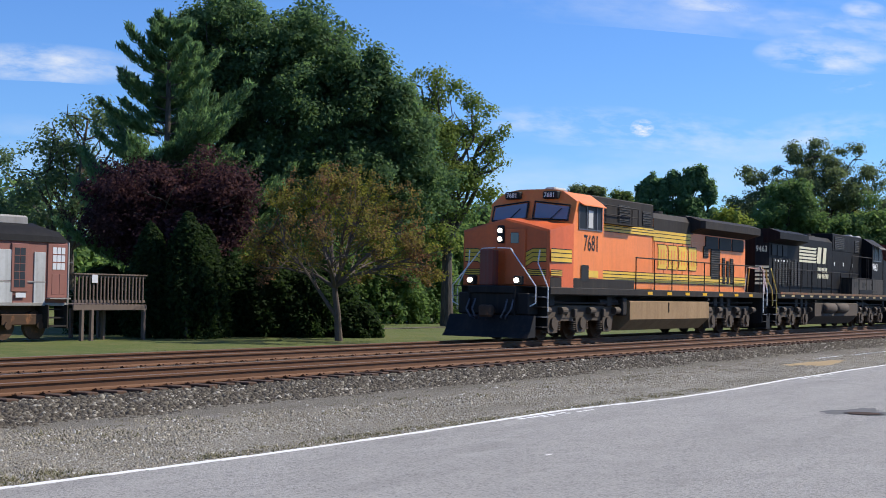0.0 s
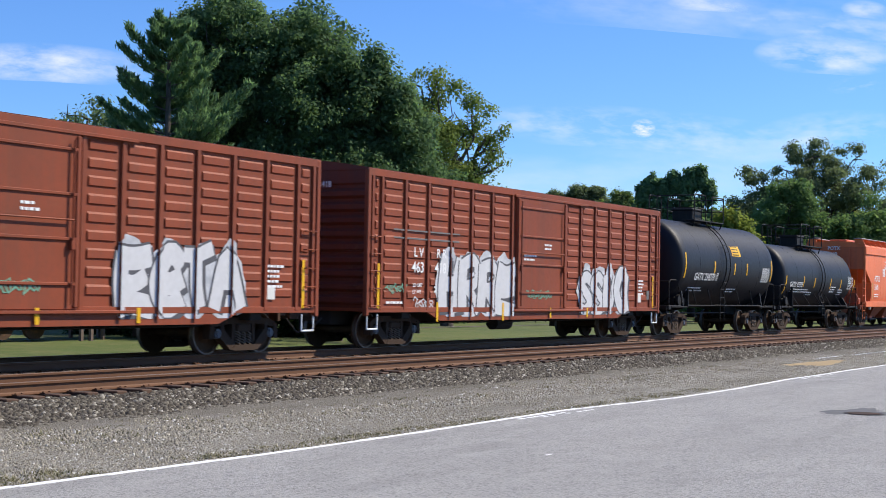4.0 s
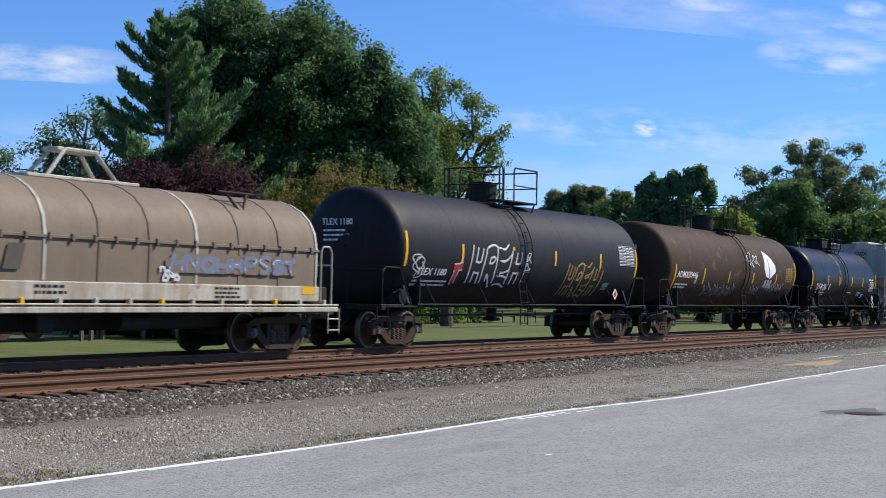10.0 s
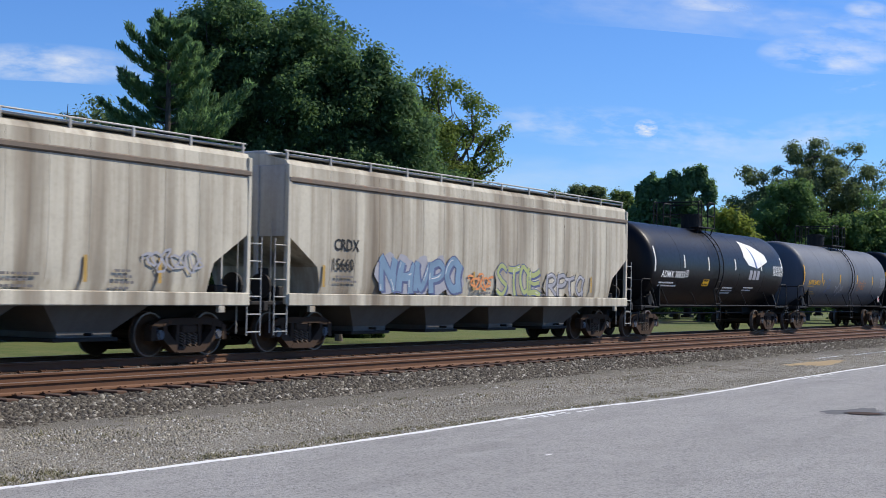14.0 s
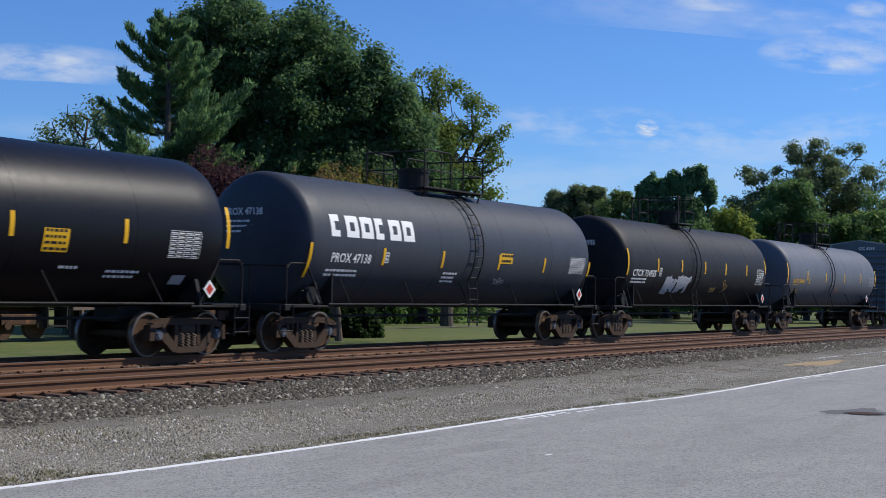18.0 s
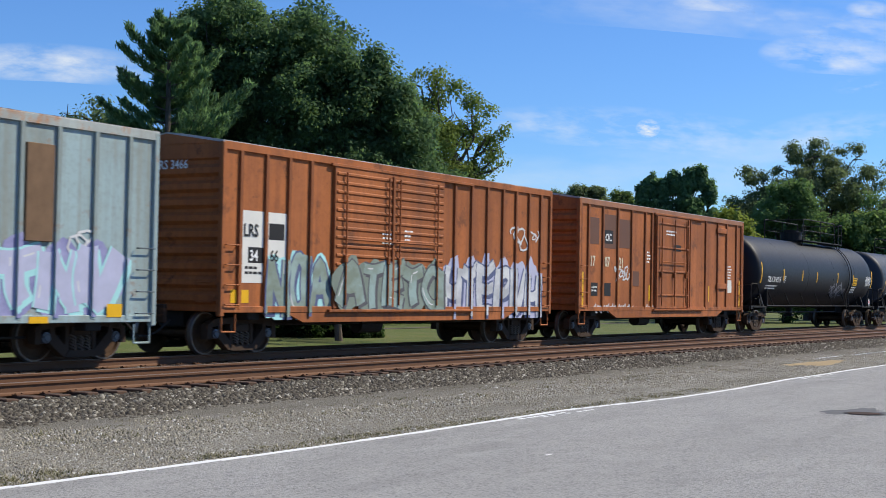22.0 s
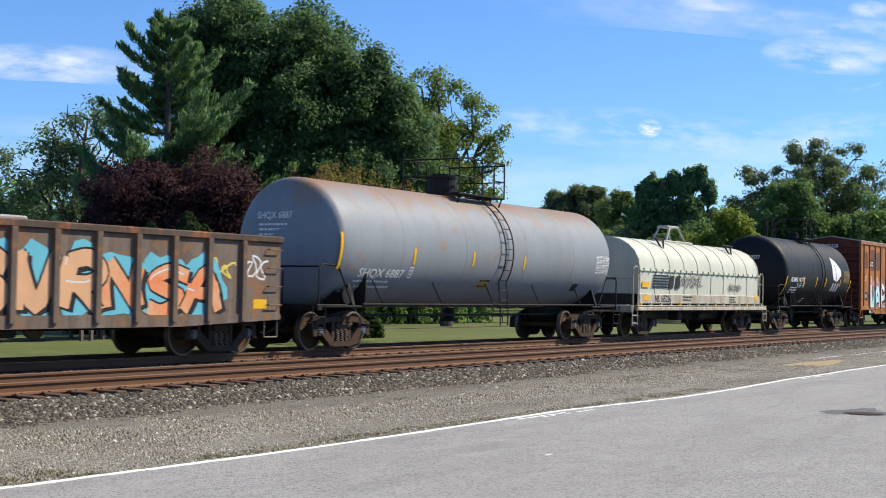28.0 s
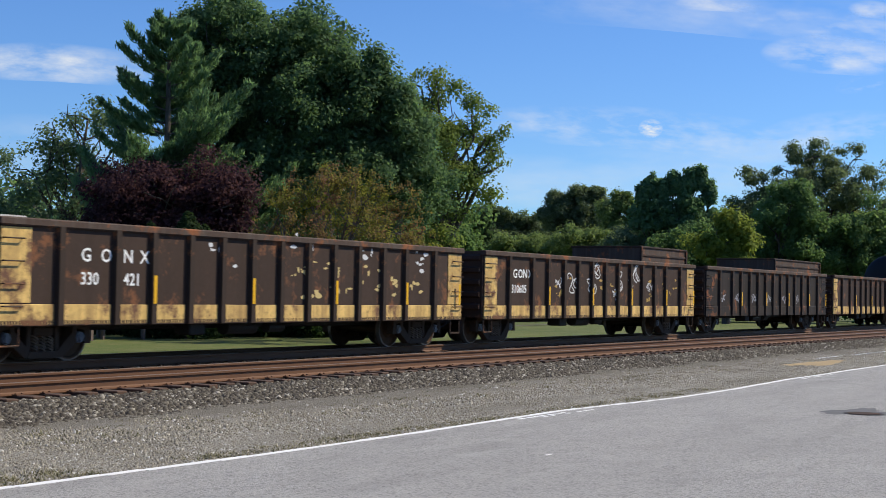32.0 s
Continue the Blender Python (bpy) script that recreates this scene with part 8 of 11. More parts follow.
def red_box(start, k):
    """Oxide red fifty-foot box cars with pressed panels."""
    xs = [-8.85, -8.44, -7.37, -6.27, -5.14, -4.04, -2.91, -1.75, 1.72, 2.76, 3.81, 4.90, 6.04, 7.16, 8.27, 8.85]

    def tags(car, y):
        graffiti(car, -5.7, 0.78, 4.1, 1.85, 4, 12 + k, spray_white, spray_ink, y, spray_chrome, posts=xs, bold=1.25)
        graffiti(car, 2.7, 0.80, 3.6, 1.6, 4, 15 + k, spray_white, spray_ink, y, spray_chrome, posts=xs, bold=1.3)
        scrawl(car, -0.9, 1.25, 1.6, 0.3, 16, spray_green, lambda sh, a, b: flat(sh, a, b, y - 0.052), 0.04)
        scrawl(car, -8.2, 1.35, 0.9, 0.3, 17, spray_green, lambda sh, a, b: flat(sh, a, b, y - 0.008), 0.04)
        scrawl(car, -6.9, 0.95, 0.9, 0.35, 18, spray_white, lambda sh, a, b: flat(sh, a, b, y - 0.008), 0.04)
    num = ("463", "122") if k == 0 else ("463", "418")
    st = dict(door=(-1.52, 1.61), posts=xs, panel_ribs=9, truck=7.05, bars_x=(-1.35, 1.4), rungs=5, roof_mat=box_red_shade, step_mat=white_mark, extra=[tags],
              plates=[(-8.0, 1.32, 0.85, 0.95, panel_grey) if k == 0 else (8.0, 1.3, 0.3, 0.3, panel_grey), (-8.62, 1.0, 0.10, 1.1, yellow_mark), (8.45, 1.0, 0.10, 1.1, yellow_mark), (-5.85, 0.66, 0.10, 0.5, yellow_mark), (-2.3, 0.66, 0.10, 0.5, yellow_mark), (-2.75, 1.28, 0.36, 0.40, spray_yellow),
                      (0.6, 0.72, 0.10, 0.3, yellow_mark), (3.2, 0.72, 0.10, 0.3, yellow_mark), (7.2, 1.2, 0.3, 0.3, panel_white), (-7.9, 2.95, 3.2, 0.04, panel_grey), (-7.9, 2.75, 3.2, 0.04, panel_grey)],
              text=[("L V", -6.95, 2.32, 0.24, 1.0, white_mark), ("R R", -5.85, 2.32, 0.24, 1.0, white_mark), (num[0], -7.05, 1.92, 0.28, 1.0, white_mark), (num[1], -5.95, 1.92, 0.28, 1.0, white_mark), ("LD LMT", -7.0, 1.55, 0.10, 1.0, white_mark), ("LT WT", -7.0, 1.38, 0.10, 1.0, white_mark)],
              bars=[(-5.95, 1.52, 2, 0.5, white_mark), (7.2, 1.9, 5, 0.5, white_mark), (-1.1, 2.5, 2, 0.7, white_mark), (0.2, 2.85, 2, 0.4, white_mark), (-8.2, 1.12, 1, 0.8, white_mark)],
              end_text=[("LVRR 463122" if k == 0 else "LVRR 463418", 0.6, 3.95, 0.16, white_mark)])
    return box_car(start, "oxide red ribbed box car with large white graffiti" if k == 0 else "oxide red box car with paler door and white graffiti", box_red, box_red_shade, 18.1, 0.92, 4.38, st)


def blue_box(start):
    xs = [-7.01, -6.10, -5.20, -4.30, -3.40, -2.49, 2.38, 3.25, 4.16, 5.03, 5.96, 6.85]

    def tags(car, y):
        graffiti(car, -5.5, 0.84, 4.0, 1.75, 4, 52, spray_lilac_fade, spray_aqua, y, spray_lilac, posts=xs, bold=1.35)
        graffiti(car, -1.4, 0.85, 2.8, 0.85, 3, 57, spray_yellow_pale, spray_grey, y - 0.078, panel_white)
        graffiti(car, 1.6, 0.84, 5.0, 1.45, 5, 53, spray_pale_lilac, spray_aqua, y, spray_lilac_fade, posts=xs, bold=1.2)
        pl = lambda sh, a, b: flat(sh, a, b, y - 0.012)
        scrawl(car, -3.9, 2.45, 0.7, 0.45, 54, spray_white, pl, 0.07)
        scrawl(car, 2.0, 2.2, 0.4, 0.7, 55, spray_white, pl, 0.05)
        scrawl(car, 5.5, 1.5, 0.4, 1.0, 56, spray_white, pl, 0.05)
        b = Build()
        b.box(4.25, 4.9, -1.59, -1.53, 2.2, 3.95, 0.01)
        part("placard_board", b, board_wood, car, "weathered brown routing board")
    st = dict(door=(-1.50, 1.43), posts=xs, truck=6.15, door_mat=box_blue_door, post_mat=box_blue, bars_x=(-1.1, -0.1, 0.9, 1.2), bar_mat=box_blue_shade, roof_mat=galv_mat, top_mat=box_blue_rust, extra=[tags], grab_mat=box_blue_shade, fishbelly=False,
              plates=[(-6.91, 2.00, 0.66, 0.38, spray_black), (-6.83, 1.58, 0.48, 0.36, spray_black), (-6.02, 1.58, 0.46, 0.36, spray_black), (-7.05, 0.80, 0.6, 0.3, yellow_mark), (-4.1, 0.74, 0.55, 0.12, yellow_mark), (-1.2, 0.74, 0.55, 0.12, yellow_mark), (2.0, 0.74, 0.4, 0.12, yellow_mark), (4.4, 0.74, 0.45, 0.12, yellow_mark), (6.3, 0.84, 0.4, 0.25, yellow_mark),
                      (-2.3, 1.7, 0.55, 0.6, panel_grey), (-3.15, 1.7, 0.25, 0.25, panel_grey), (-2.05, 3.1, 0.3, 0.5, panel_white), (-6.1, 1.02, 0.45, 0.5, spray_yellow_pale), (0.1, 1.6, 0.4, 0.5, panel_white)],
              text=[("CIC", -6.88, 2.07, 0.25, 0.95, white_mark), ("62", -6.78, 1.64, 0.25, 0.9, white_mark), ("99", -5.97, 1.64, 0.25, 0.9, white_mark)], end_text=[("CIC 6299", 0.0, 4.16, 0.18, white_mark)])
    return box_car(start, "pale blue weathered box car with lilac and aqua graffiti", box_blue, box_blue_shade, 15.2, 0.76, 4.45, st)


def rust_box(start):
    xs = [-6.95, -6.08, -5.27, -4.46, 1.95, 2.84, 3.70, 4.60, 5.37, 6.17, 6.91]

    def tags(car, y):
        graffiti(car, -6.0, 0.75, 2.3, 1.5, 3, 62, spray_moss, spray_slate, y, spray_aqua, posts=xs)
        graffiti(car, -3.5, 0.95, 4.7, 1.3, 5, 61, spray_moss, spray_ink, y - 0.10, spray_green_dull)
        graffiti(car, 1.4, 0.72, 5.5, 1.7, 6, 63, spray_chrome, spray_slate, y, spray_pale_lilac, posts=xs)
        pl = lambda sh, a, b: flat(sh, a, b, y - 0.012)
        scrawl(car, 5.2, 2.6, 0.8, 0.9, 64, spray_white, pl, 0.06)
        scrawl(car, 6.3, 2.9, 0.5, 0.4, 65, spray_white, pl, 0.04)
    st = dict(door=(-3.60, 1.32), posts=xs, truck=6.25, door_kind="ribbed", bars_x=(-3.2, -1.4, -0.9, 0.9), roof_mat=galv_mat, extra=[tags], door_label="double ribbed sliding doors",
              plates=[(-6.85, 1.55, 0.75, 1.55, panel_white), (-5.98, 1.55, 0.68, 1.55, panel_white), (-5.95, 2.5, 0.55, 0.36, spray_black), (-6.65, 1.98, 0.55, 0.34, spray_black), (-7.2, 1.12, 0.6, 0.28, yellow_mark), (6.6, 1.1, 0.45, 0.26, yellow_mark), (-4.6, 1.25, 0.5, 0.14, yellow_mark), (-2.0, 1.0, 0.5, 0.14, yellow_mark), (4.6, 1.1, 0.4, 0.14, yellow_mark)],
              text=[("LRS", -6.8, 2.55, 0.28, 0.85, black_mark), ("34", -6.6, 2.03, 0.24, 0.9, white_mark), ("66", -5.9, 2.03, 0.26, 0.85, black_mark)],
              bars=[(-6.75, 1.85, 2, 0.5, black_mark), (-5.9, 1.85, 2, 0.5, black_mark), (-1.6, 2.8, 3, 0.5, white_mark), (-0.6, 2.9, 3, 0.3, white_mark)], end_text=[("LRS 3466", 0.3, 3.95, 0.2, white_mark)])
    return box_car(start, "rust orange box car with double doors and grey graffiti", box_orange, box_orange, 15.1, 0.93, 4.5, st)


def cic_box(start, k):
    xs = [-7.4, -6.86, -5.77, -4.61, -3.48, -2.34, -1.75, 1.85, 3.45, 4.74, 5.71, 6.83, 7.4]
    mat = (box_orange, box_brown)[k]

    def tags(car, y):
        pl = lambda sh, a, b: flat(sh, a, b, y - 0.012)
        if k == 0:
            scrawl(car, -4.8, 1.9, 1.1, 0.5, 66, spray_white, pl, 0.06)
            scrawl(car, -6.3, 0.85, 3.0, 0.3, 67, spray_white, pl, 0.06)
            scrawl(car, -2.3, 0.85, 1.6, 0.3, 68, spray_white, pl, 0.05)
        else:
            graffiti(car, -5.7, 0.72, 4.3, 1.75, 4, 69, spray_ice, spray_black, y, spray_pink, posts=xs)
            graffiti(car, -1.3, 0.98, 2.2, 1.5, 3, 70, spray_ice, spray_ink, y - 0.078, spray_pink)
            graffiti(car, 1.95, 0.80, 2.5, 1.55, 3, 71, spray_sky_fade, spray_black, y, spray_ice, posts=xs, bold=1.3)
            scrawl(car, 4.6, 2.05, 0.8, 0.4, 72, spray_white, pl, 0.05)
        b = Build()
        b.box(4.6, 5.6, -1.60, -1.53, 3.9, 4.1, 0.01)
        b.box(4.6, 5.6, -1.60, -1.53, 1.75, 1.95, 0.01)
        part("door_stop", b, mat, car)
    num = ("17", "07", "21") if k == 0 else ("17", "16", "20")
    st = dict(door=(-1.49, 1.57), posts=xs, truck=6.1, bars_x=(-1.1, 0.1, 1.2), extra=[tags], top_mat=box_top, roof_mat=galv_mat,
              plates=[(-6.75, 3.05, 0.72, 0.85, panel_rust), (-5.68, 2.95, 0.95, 1.1, panel_rust), (-4.5, 3.0, 0.9, 0.95, panel_rust), (-5.62, 3.1, 0.66, 0.44, spray_black), (-7.25, 1.05, 0.10, 1.1, yellow_mark), (7.1, 1.0, 0.10, 1.1, yellow_mark), (-4.55, 1.3, 0.10, 0.55, yellow_mark), (-1.95, 1.25, 0.10, 0.55, yellow_mark), (1.3, 1.2, 0.10, 0.55, yellow_mark), (3.8, 1.25, 0.10, 0.6, yellow_mark),
                      (-6.6, 1.4, 0.5, 0.42, spray_black), (-5.6, 1.4, 0.5, 0.42, spray_black), (5.9, 1.6, 0.45, 0.5, panel_white), (-3.4, 1.75, 0.6, 0.5, panel_rust), (0.1, 3.05, 0.7, 0.22, spray_black)],
              text=[("CIC", -5.57, 3.19, 0.24, 0.9, white_mark), (num[0], -6.65, 2.35, 0.34, 0.85, cream), (num[1], -5.6, 2.35, 0.34, 0.85, cream), (num[2], -4.5, 2.35, 0.34, 0.85, cream)],
              bars=[(-6.55, 1.65, 2, 0.35, white_mark), (-5.55, 1.65, 2, 0.35, white_mark), (-2.15, 2.9, 4, 0.25, white_mark), (-0.6, 3.7, 2, 1.0, white_mark), (5.9, 2.6, 5, 0.4, white_mark), (0.15, 3.12, 1, 0.5, white_mark)],
              end_text=[("CIC 170721" if k == 0 else "CIC 171620", 0.75, 4.1, 0.19, white_mark)])
    return box_car(start, "rusty orange brown box car with a barred door" if k == 0 else "brown box car with bright aqua and blue graffiti", mat, box_red_shade if k else box_orange, 15.1, 0.93, 4.45, st)


box_blue_door = paint("box_blue_door", (0.30, 0.36, 0.36), 0.6, 0.4, 0.5, 1.0, (0.2, 0.18, 0.15), (0.20, 0.09, 0.04))
box_blue_rust = paint("box_blue_rust", (0.36, 0.40, 0.38), 0.5, 0.45, 0.6, 1.0, (0.2, 0.18, 0.15), (0.26, 0.12, 0.05))
box_top = paint("box_top", (0.30, 0.12, 0.05), 0.4, 0.35, 0.6, 1.0, (0.12, 0.06, 0.04))
board_wood = plain("board_wood", (0.17, 0.105, 0.062), 0.85, 0, 0.35, 4.0)
panel_rust = plain("repaint_rust", (0.13, 0.065, 0.045), 0.7, 0, 0.2, 3.0)
spray_yellow_pale = plain("spray_yellow_pale", (0.50, 0.50, 0.36), 0.7, 0, 0.2)
spray_green_dull = plain("spray_green_dull", (0.20, 0.24, 0.20), 0.7, 0, 0.5, 1.5)
spray_pale_lilac = plain("spray_pale_lilac", (0.43, 0.44, 0.58), 0.7, 0, 0.25, 2.0)
spray_sky = plain("spray_sky", (0.16, 0.42, 0.58), 0.7, 0, 0.25, 1.5)


CARS.append(loco_a(47.6))
CARS.append(loco_b(69.45))
CARS.append(red_box(89.87, 0))
CARS.append(red_box(109.98, 1))
CARS.append(tank_car(126.14, "black tank car with yellow reflective strips and white number", tank_black, 4.4, 5.45, 1.674, 2.674, dict(
    yellow=[(-4.88, 2.11, 0.94), (-1.89, 2.34, 0.45), (0.34, 2.33, 0.44), (1.77, 2.33, 0.47), (4.85, 2.11, 0.91)], text=[('GATX 234278', -3.79, 2.06, 0.29, 0.88)], bars=[(-4.0, 1.74, 2, 1.6), (0.11, 1.73, 2, 1.05)],
    tables=[(3.71, 2.08, 0.93, 0.57)], plates=[(0.16, 3.05, 1.0, 0.43, yellow_mark)], placards=[], frames=[(-1.55, 2.07, 0.17, 0.27)], ladder=-0.63, plat=(-2.17, 1.01), dome=-0.58, dome_kind="box", reservoir=True, end_text="GATX 234278")))
CARS.append(tank_car(139.02, "black tank car with white number and faded scrawl", tank_black, 4.68, 5.72, 1.438, 2.438, dict(
    yellow=[(-5.2, 1.61, 0.88), (-2.59, 1.98, 0.47), (-0.9, 1.96, 0.45), (1.7, 1.93, 0.5), (3.46, 1.91, 0.5), (5.85, 1.91, 0.53)], text=[('GATX 65975', -4.52, 1.96, 0.24, 1.05)], bars=[(-4.25, 1.82, 2, 3.02), (-1.64, 1.7, 2, 0.77), (1.89, 1.98, 3, 0.86), (3.3, 1.86, 3, 0.76)],
    tables=[(4.75, 1.93, 0.88, 0.62)], plates=[], placards=[], frames=[], ladder=0.19, plat=(-1.52, 1.8), dome=0.05, dome_kind="box", end_text="GATX 65975")))
CARS.append(hopper_potash(152.81))
CARS.append(tank_car(168.55, "light grey tank car with a dark stain at its ladder", tank_grey, 6.72, 7.72, 1.46, 2.46, dict(
    yellow=[(-7.39, 1.97, 0.91), (-4.3, 2.18, 0.43), (-1.43, 2.14, 0.46), (1.18, 2.12, 0.47), (4.21, 2.15, 0.47), (7.54, 2.3, 0.52)], text=[('CRGX 8688', -6.37, 1.87, 0.24, 0.98)], bars=[(-6.46, 1.74, 2, 1.64), (-2.19, 1.73, 3, 0.39), (0.35, 1.71, 3, 0.68), (1.45, 1.73, 2, 0.64), (-1.91, 2.86, 2, 0.41)],
    tables=[(6.21, 1.93, 0.82, 0.56)], plates=[], placards=[], frames=[(-4.4, 1.86, 0.14, 0.28)], ladder=-0.55, plat=(-1.12, 0.52), dome=-0.7, dome_r=0.22, dome_h=0.3, belt=-0.55, end_text="CRGX 8688")))
CARS.append(tank_car(186.02, "grey tank car with a rust brown top", tank_grey_rust, 6.78, 7.7, 1.508, 2.508, dict(
    yellow=[(-7.21, 1.63, 0.81), (-4.5, 1.98, 0.39), (-1.6, 2.04, 0.4), (1.75, 2.04, 0.39)], text=[('CRGX 7528', -6.21, 2.06, 0.25, 0.93)], bars=[(-6.26, 1.88, 2, 1.69), (-3.92, 1.97, 2, 0.42)],
    tables=[(6.2, 2.03, 0.96, 0.66)], plates=[(5.35, 1.68, 0.35, 0.29, white_mark)], placards=[], frames=[(-4.36, 2.03, 0.19, 0.3)], ladder=-0.7, plat=(-1.15, 0.52), dome=-0.73, dome_r=0.22, dome_h=0.3, yellow_mat=orange_dull, half_belt=0.15, end_text="CRGX 7528")))
CARS.append(coil_car(202.0, 0))
CARS.append(tank_car(219.06, "sooty black tank car covered with sprayed tags", tank_soot, 6.8, 7.65, 1.556, 2.556, dict(
    yellow=[(-7.22, 2.07, 0.9), (-4.43, 2.24, 0.49), (-1.56, 2.3, 0.46), (1.1, 2.28, 0.44), (4.3, 2.27, 0.48), (7.15, 2.05, 0.94)], text=[('TLEX 1180', -6.49, 1.87, 0.2, 1.15)], bars=[(-6.55, 1.69, 2, 1.85)],
    tables=[(5.83, 2.41, 1.2, 0.64)], plates=[(4.96, 1.6, 0.41, 0.27, spray_green)], placards=[(5.6, 1.46, spray_red)], frames=[], ladder=-0.76, plat=(-1.31, 1.03), dome=-0.67, tags=[(-3.87, 1.65, 2.96, 1.23, 4, spray_black, spray_white), (-4.8, 1.61, 0.43, 0.79, 1, spray_red, spray_white), (2.08, 1.38, 2.34, 1.24, 4, spray_black, yellow_dull)], scrawls=[(-6.71, 1.71, 0.38, 0.87, spray_white), (-0.79, 2.03, 0.39, 0.6, spray_white)], end_text="TLEX 1180")))
CARS.append(tank_car(236.63, "rusty brown tank car with a white leaf emblem", tank_brown, 6.78, 7.62, 1.572, 2.572, dict(
    yellow=[(-6.85, 1.64, 1.02), (-3.96, 1.92, 0.61), (-1.22, 1.99, 0.46), (1.62, 2.02, 0.44), (4.59, 2.02, 0.45), (7.14, 2.0, 1.01)], text=[('ADMX30446', -6.6, 2.13, 0.24, 1.13)], bars=[(-6.55, 1.85, 2, 1.06)],
    tables=[(5.9, 2.14, 0.92, 0.6)], plates=[], placards=[], frames=[(-4.76, 1.93, 0.17, 0.26)], ladder=0.65, plat=(-0.22, 1.31), dome=-0.15, table_mat=yellow_dull, leaf=(2.99, 2.24, 1.47, 1.21), leafw=(3.13, 1.87, 0.99, 0.34), scrawls=[(0.88, 2.65, 1.37, 0.68, spray_white), (-3.6, 1.46, 3.37, 0.63, spray_grey), (1.7, 1.57, 1.05, 0.44, spray_grey), (3.51, 1.7, 2.27, 0.44, spray_grey)], end_text="ADMX30446")))
CARS.append(tank_car(252.45, "glossy black tank car with white placards", tank_gloss, 4.94, 5.85, 1.456, 2.456, dict(
    yellow=[(-5.59, 1.88, 0.92), (-3.0, 2.09, 0.48), (-1.09, 2.1, 0.45), (1.16, 2.1, 0.48), (3.2, 2.09, 0.47), (5.76, 1.88, 0.92)], text=[('TILX 401206', -4.77, 1.86, 0.32, 0.67)], bars=[(-4.62, 1.73, 2, 1.55), (0.83, 1.75, 1, 0.7), (2.67, 1.75, 2, 0.64), (4.49, 2.44, 1, 0.86)],
    tables=[(4.67, 1.86, 0.84, 0.51)], plates=[(3.65, 1.52, 0.3, 0.27, white_mark)], placards=[(4.85, 1.49, spray_black), (4.98, 1.17, spray_black)], frames=[(-2.72, 1.88, 0.19, 0.28)], ladder=-0.08, plat=(-0.78, 0.92), dome=-0.09, dome_kind="box", rust_band=-0.84, end_text="TILX 401206")))
CARS.append(hopper_long(269.2, 0))
CARS.append(hopper_long(288.95, 1))
CARS.append(tank_car(307.76, "black tank car with a white leaf emblem", tank_gloss, 6.76, 7.55, 1.554, 2.554, dict(
    yellow=[(-7.08, 2.29, 0.91), (-4.32, 2.47, 0.48), (-1.84, 2.43, 0.52), (1.12, 2.51, 0.45), (4.27, 2.55, 0.46), (6.97, 2.73, 0.45)], text=[('ADMX 30833', -6.39, 2.11, 0.25, 1.15)], bars=[(-6.4, 1.89, 2, 1.67), (0.14, 1.78, 3, 1.18), (2.55, 1.81, 2, 1.28)],
    tables=[(5.87, 2.38, 1.29, 0.39)], plates=[(-2.18, 1.84, 0.63, 0.27, yellow_mark)], placards=[], frames=[(-4.08, 2.16, 0.23, 0.24)], ladder=-0.69, plat=(-1.35, 0.37), dome=0.32, yellow_mat=panel_white, leaf=(2.32, 2.64, 2.84, 1.23), leafw=(2.81, 2.17, 1.35, 0.38), end_text="ADMX 30833")))
CARS.append(tank_car(325.57, "grey tank car with yellow lettering and paint runs", tank_grey_mid, 6.85, 7.68, 1.532, 2.532, dict(
    yellow=[(-7.43, 2.08, 0.9), (-4.61, 2.2, 0.44), (-1.55, 2.19, 0.46), (1.51, 2.22, 0.45), (4.51, 2.2, 0.45), (7.35, 2.46, 0.49)], text=[('NATX 364313', -6.59, 2.08, 0.24, 0.91)], bars=[(-6.62, 1.98, 1, 0.92), (-6.61, 1.74, 2, 1.41)],
    tables=[(6.13, 2.09, 0.97, 0.48)], plates=[], placards=[(5.82, 1.46, spray_red)], frames=[(-4.33, 2.08, 0.17, 0.25)], ladder=0.52, plat=(-0.88, 1.34), dome=-0.57, mark_mat=yellow_mark, small_mat=yellow_dull, table_mat=spray_grey, scrawls=[(-3.83, 1.75, 0.76, 0.75, spray_blue), (-2.15, 1.61, 1.35, 0.71, spray_grey), (1.71, 1.88, 1.42, 0.58, orange_dull)], end_text="NATX 364313")))
CARS.append(tank_car(343.15, "glossy black tank car with a yellow label", tank_gloss, 6.76, 7.56, 1.584, 2.584, dict(
    yellow=[(-7.56, 2.26, 0.9), (-4.32, 2.27, 0.45), (-1.65, 2.27, 0.46), (1.51, 2.27, 0.45), (4.32, 2.25, 0.47), (7.32, 2.26, 0.87)], text=[('CTCX  731404', -6.59, 2.02, 0.23, 1.06)], bars=[(-6.58, 1.85, 2, 1.68), (-1.16, 1.74, 1, 1.05), (2.86, 1.74, 1, 0.51), (4.09, 1.69, 2, 0.95)],
    tables=[(5.62, 2.02, 0.91, 0.53)], plates=[(2.31, 2.03, 0.62, 0.44, yellow_mark), (5.99, 1.49, 0.39, 0.24, spray_grey)], placards=[(6.9, 1.4, spray_red)], frames=[(-4.13, 2.03, 0.19, 0.25)], ladder=0.64, plat=(-0.07, 1.23), dome=-0.02, scrawls=[(-4.47, 1.47, 0.57, 0.58, tank_soot)], end_text="CTCX 731404")))
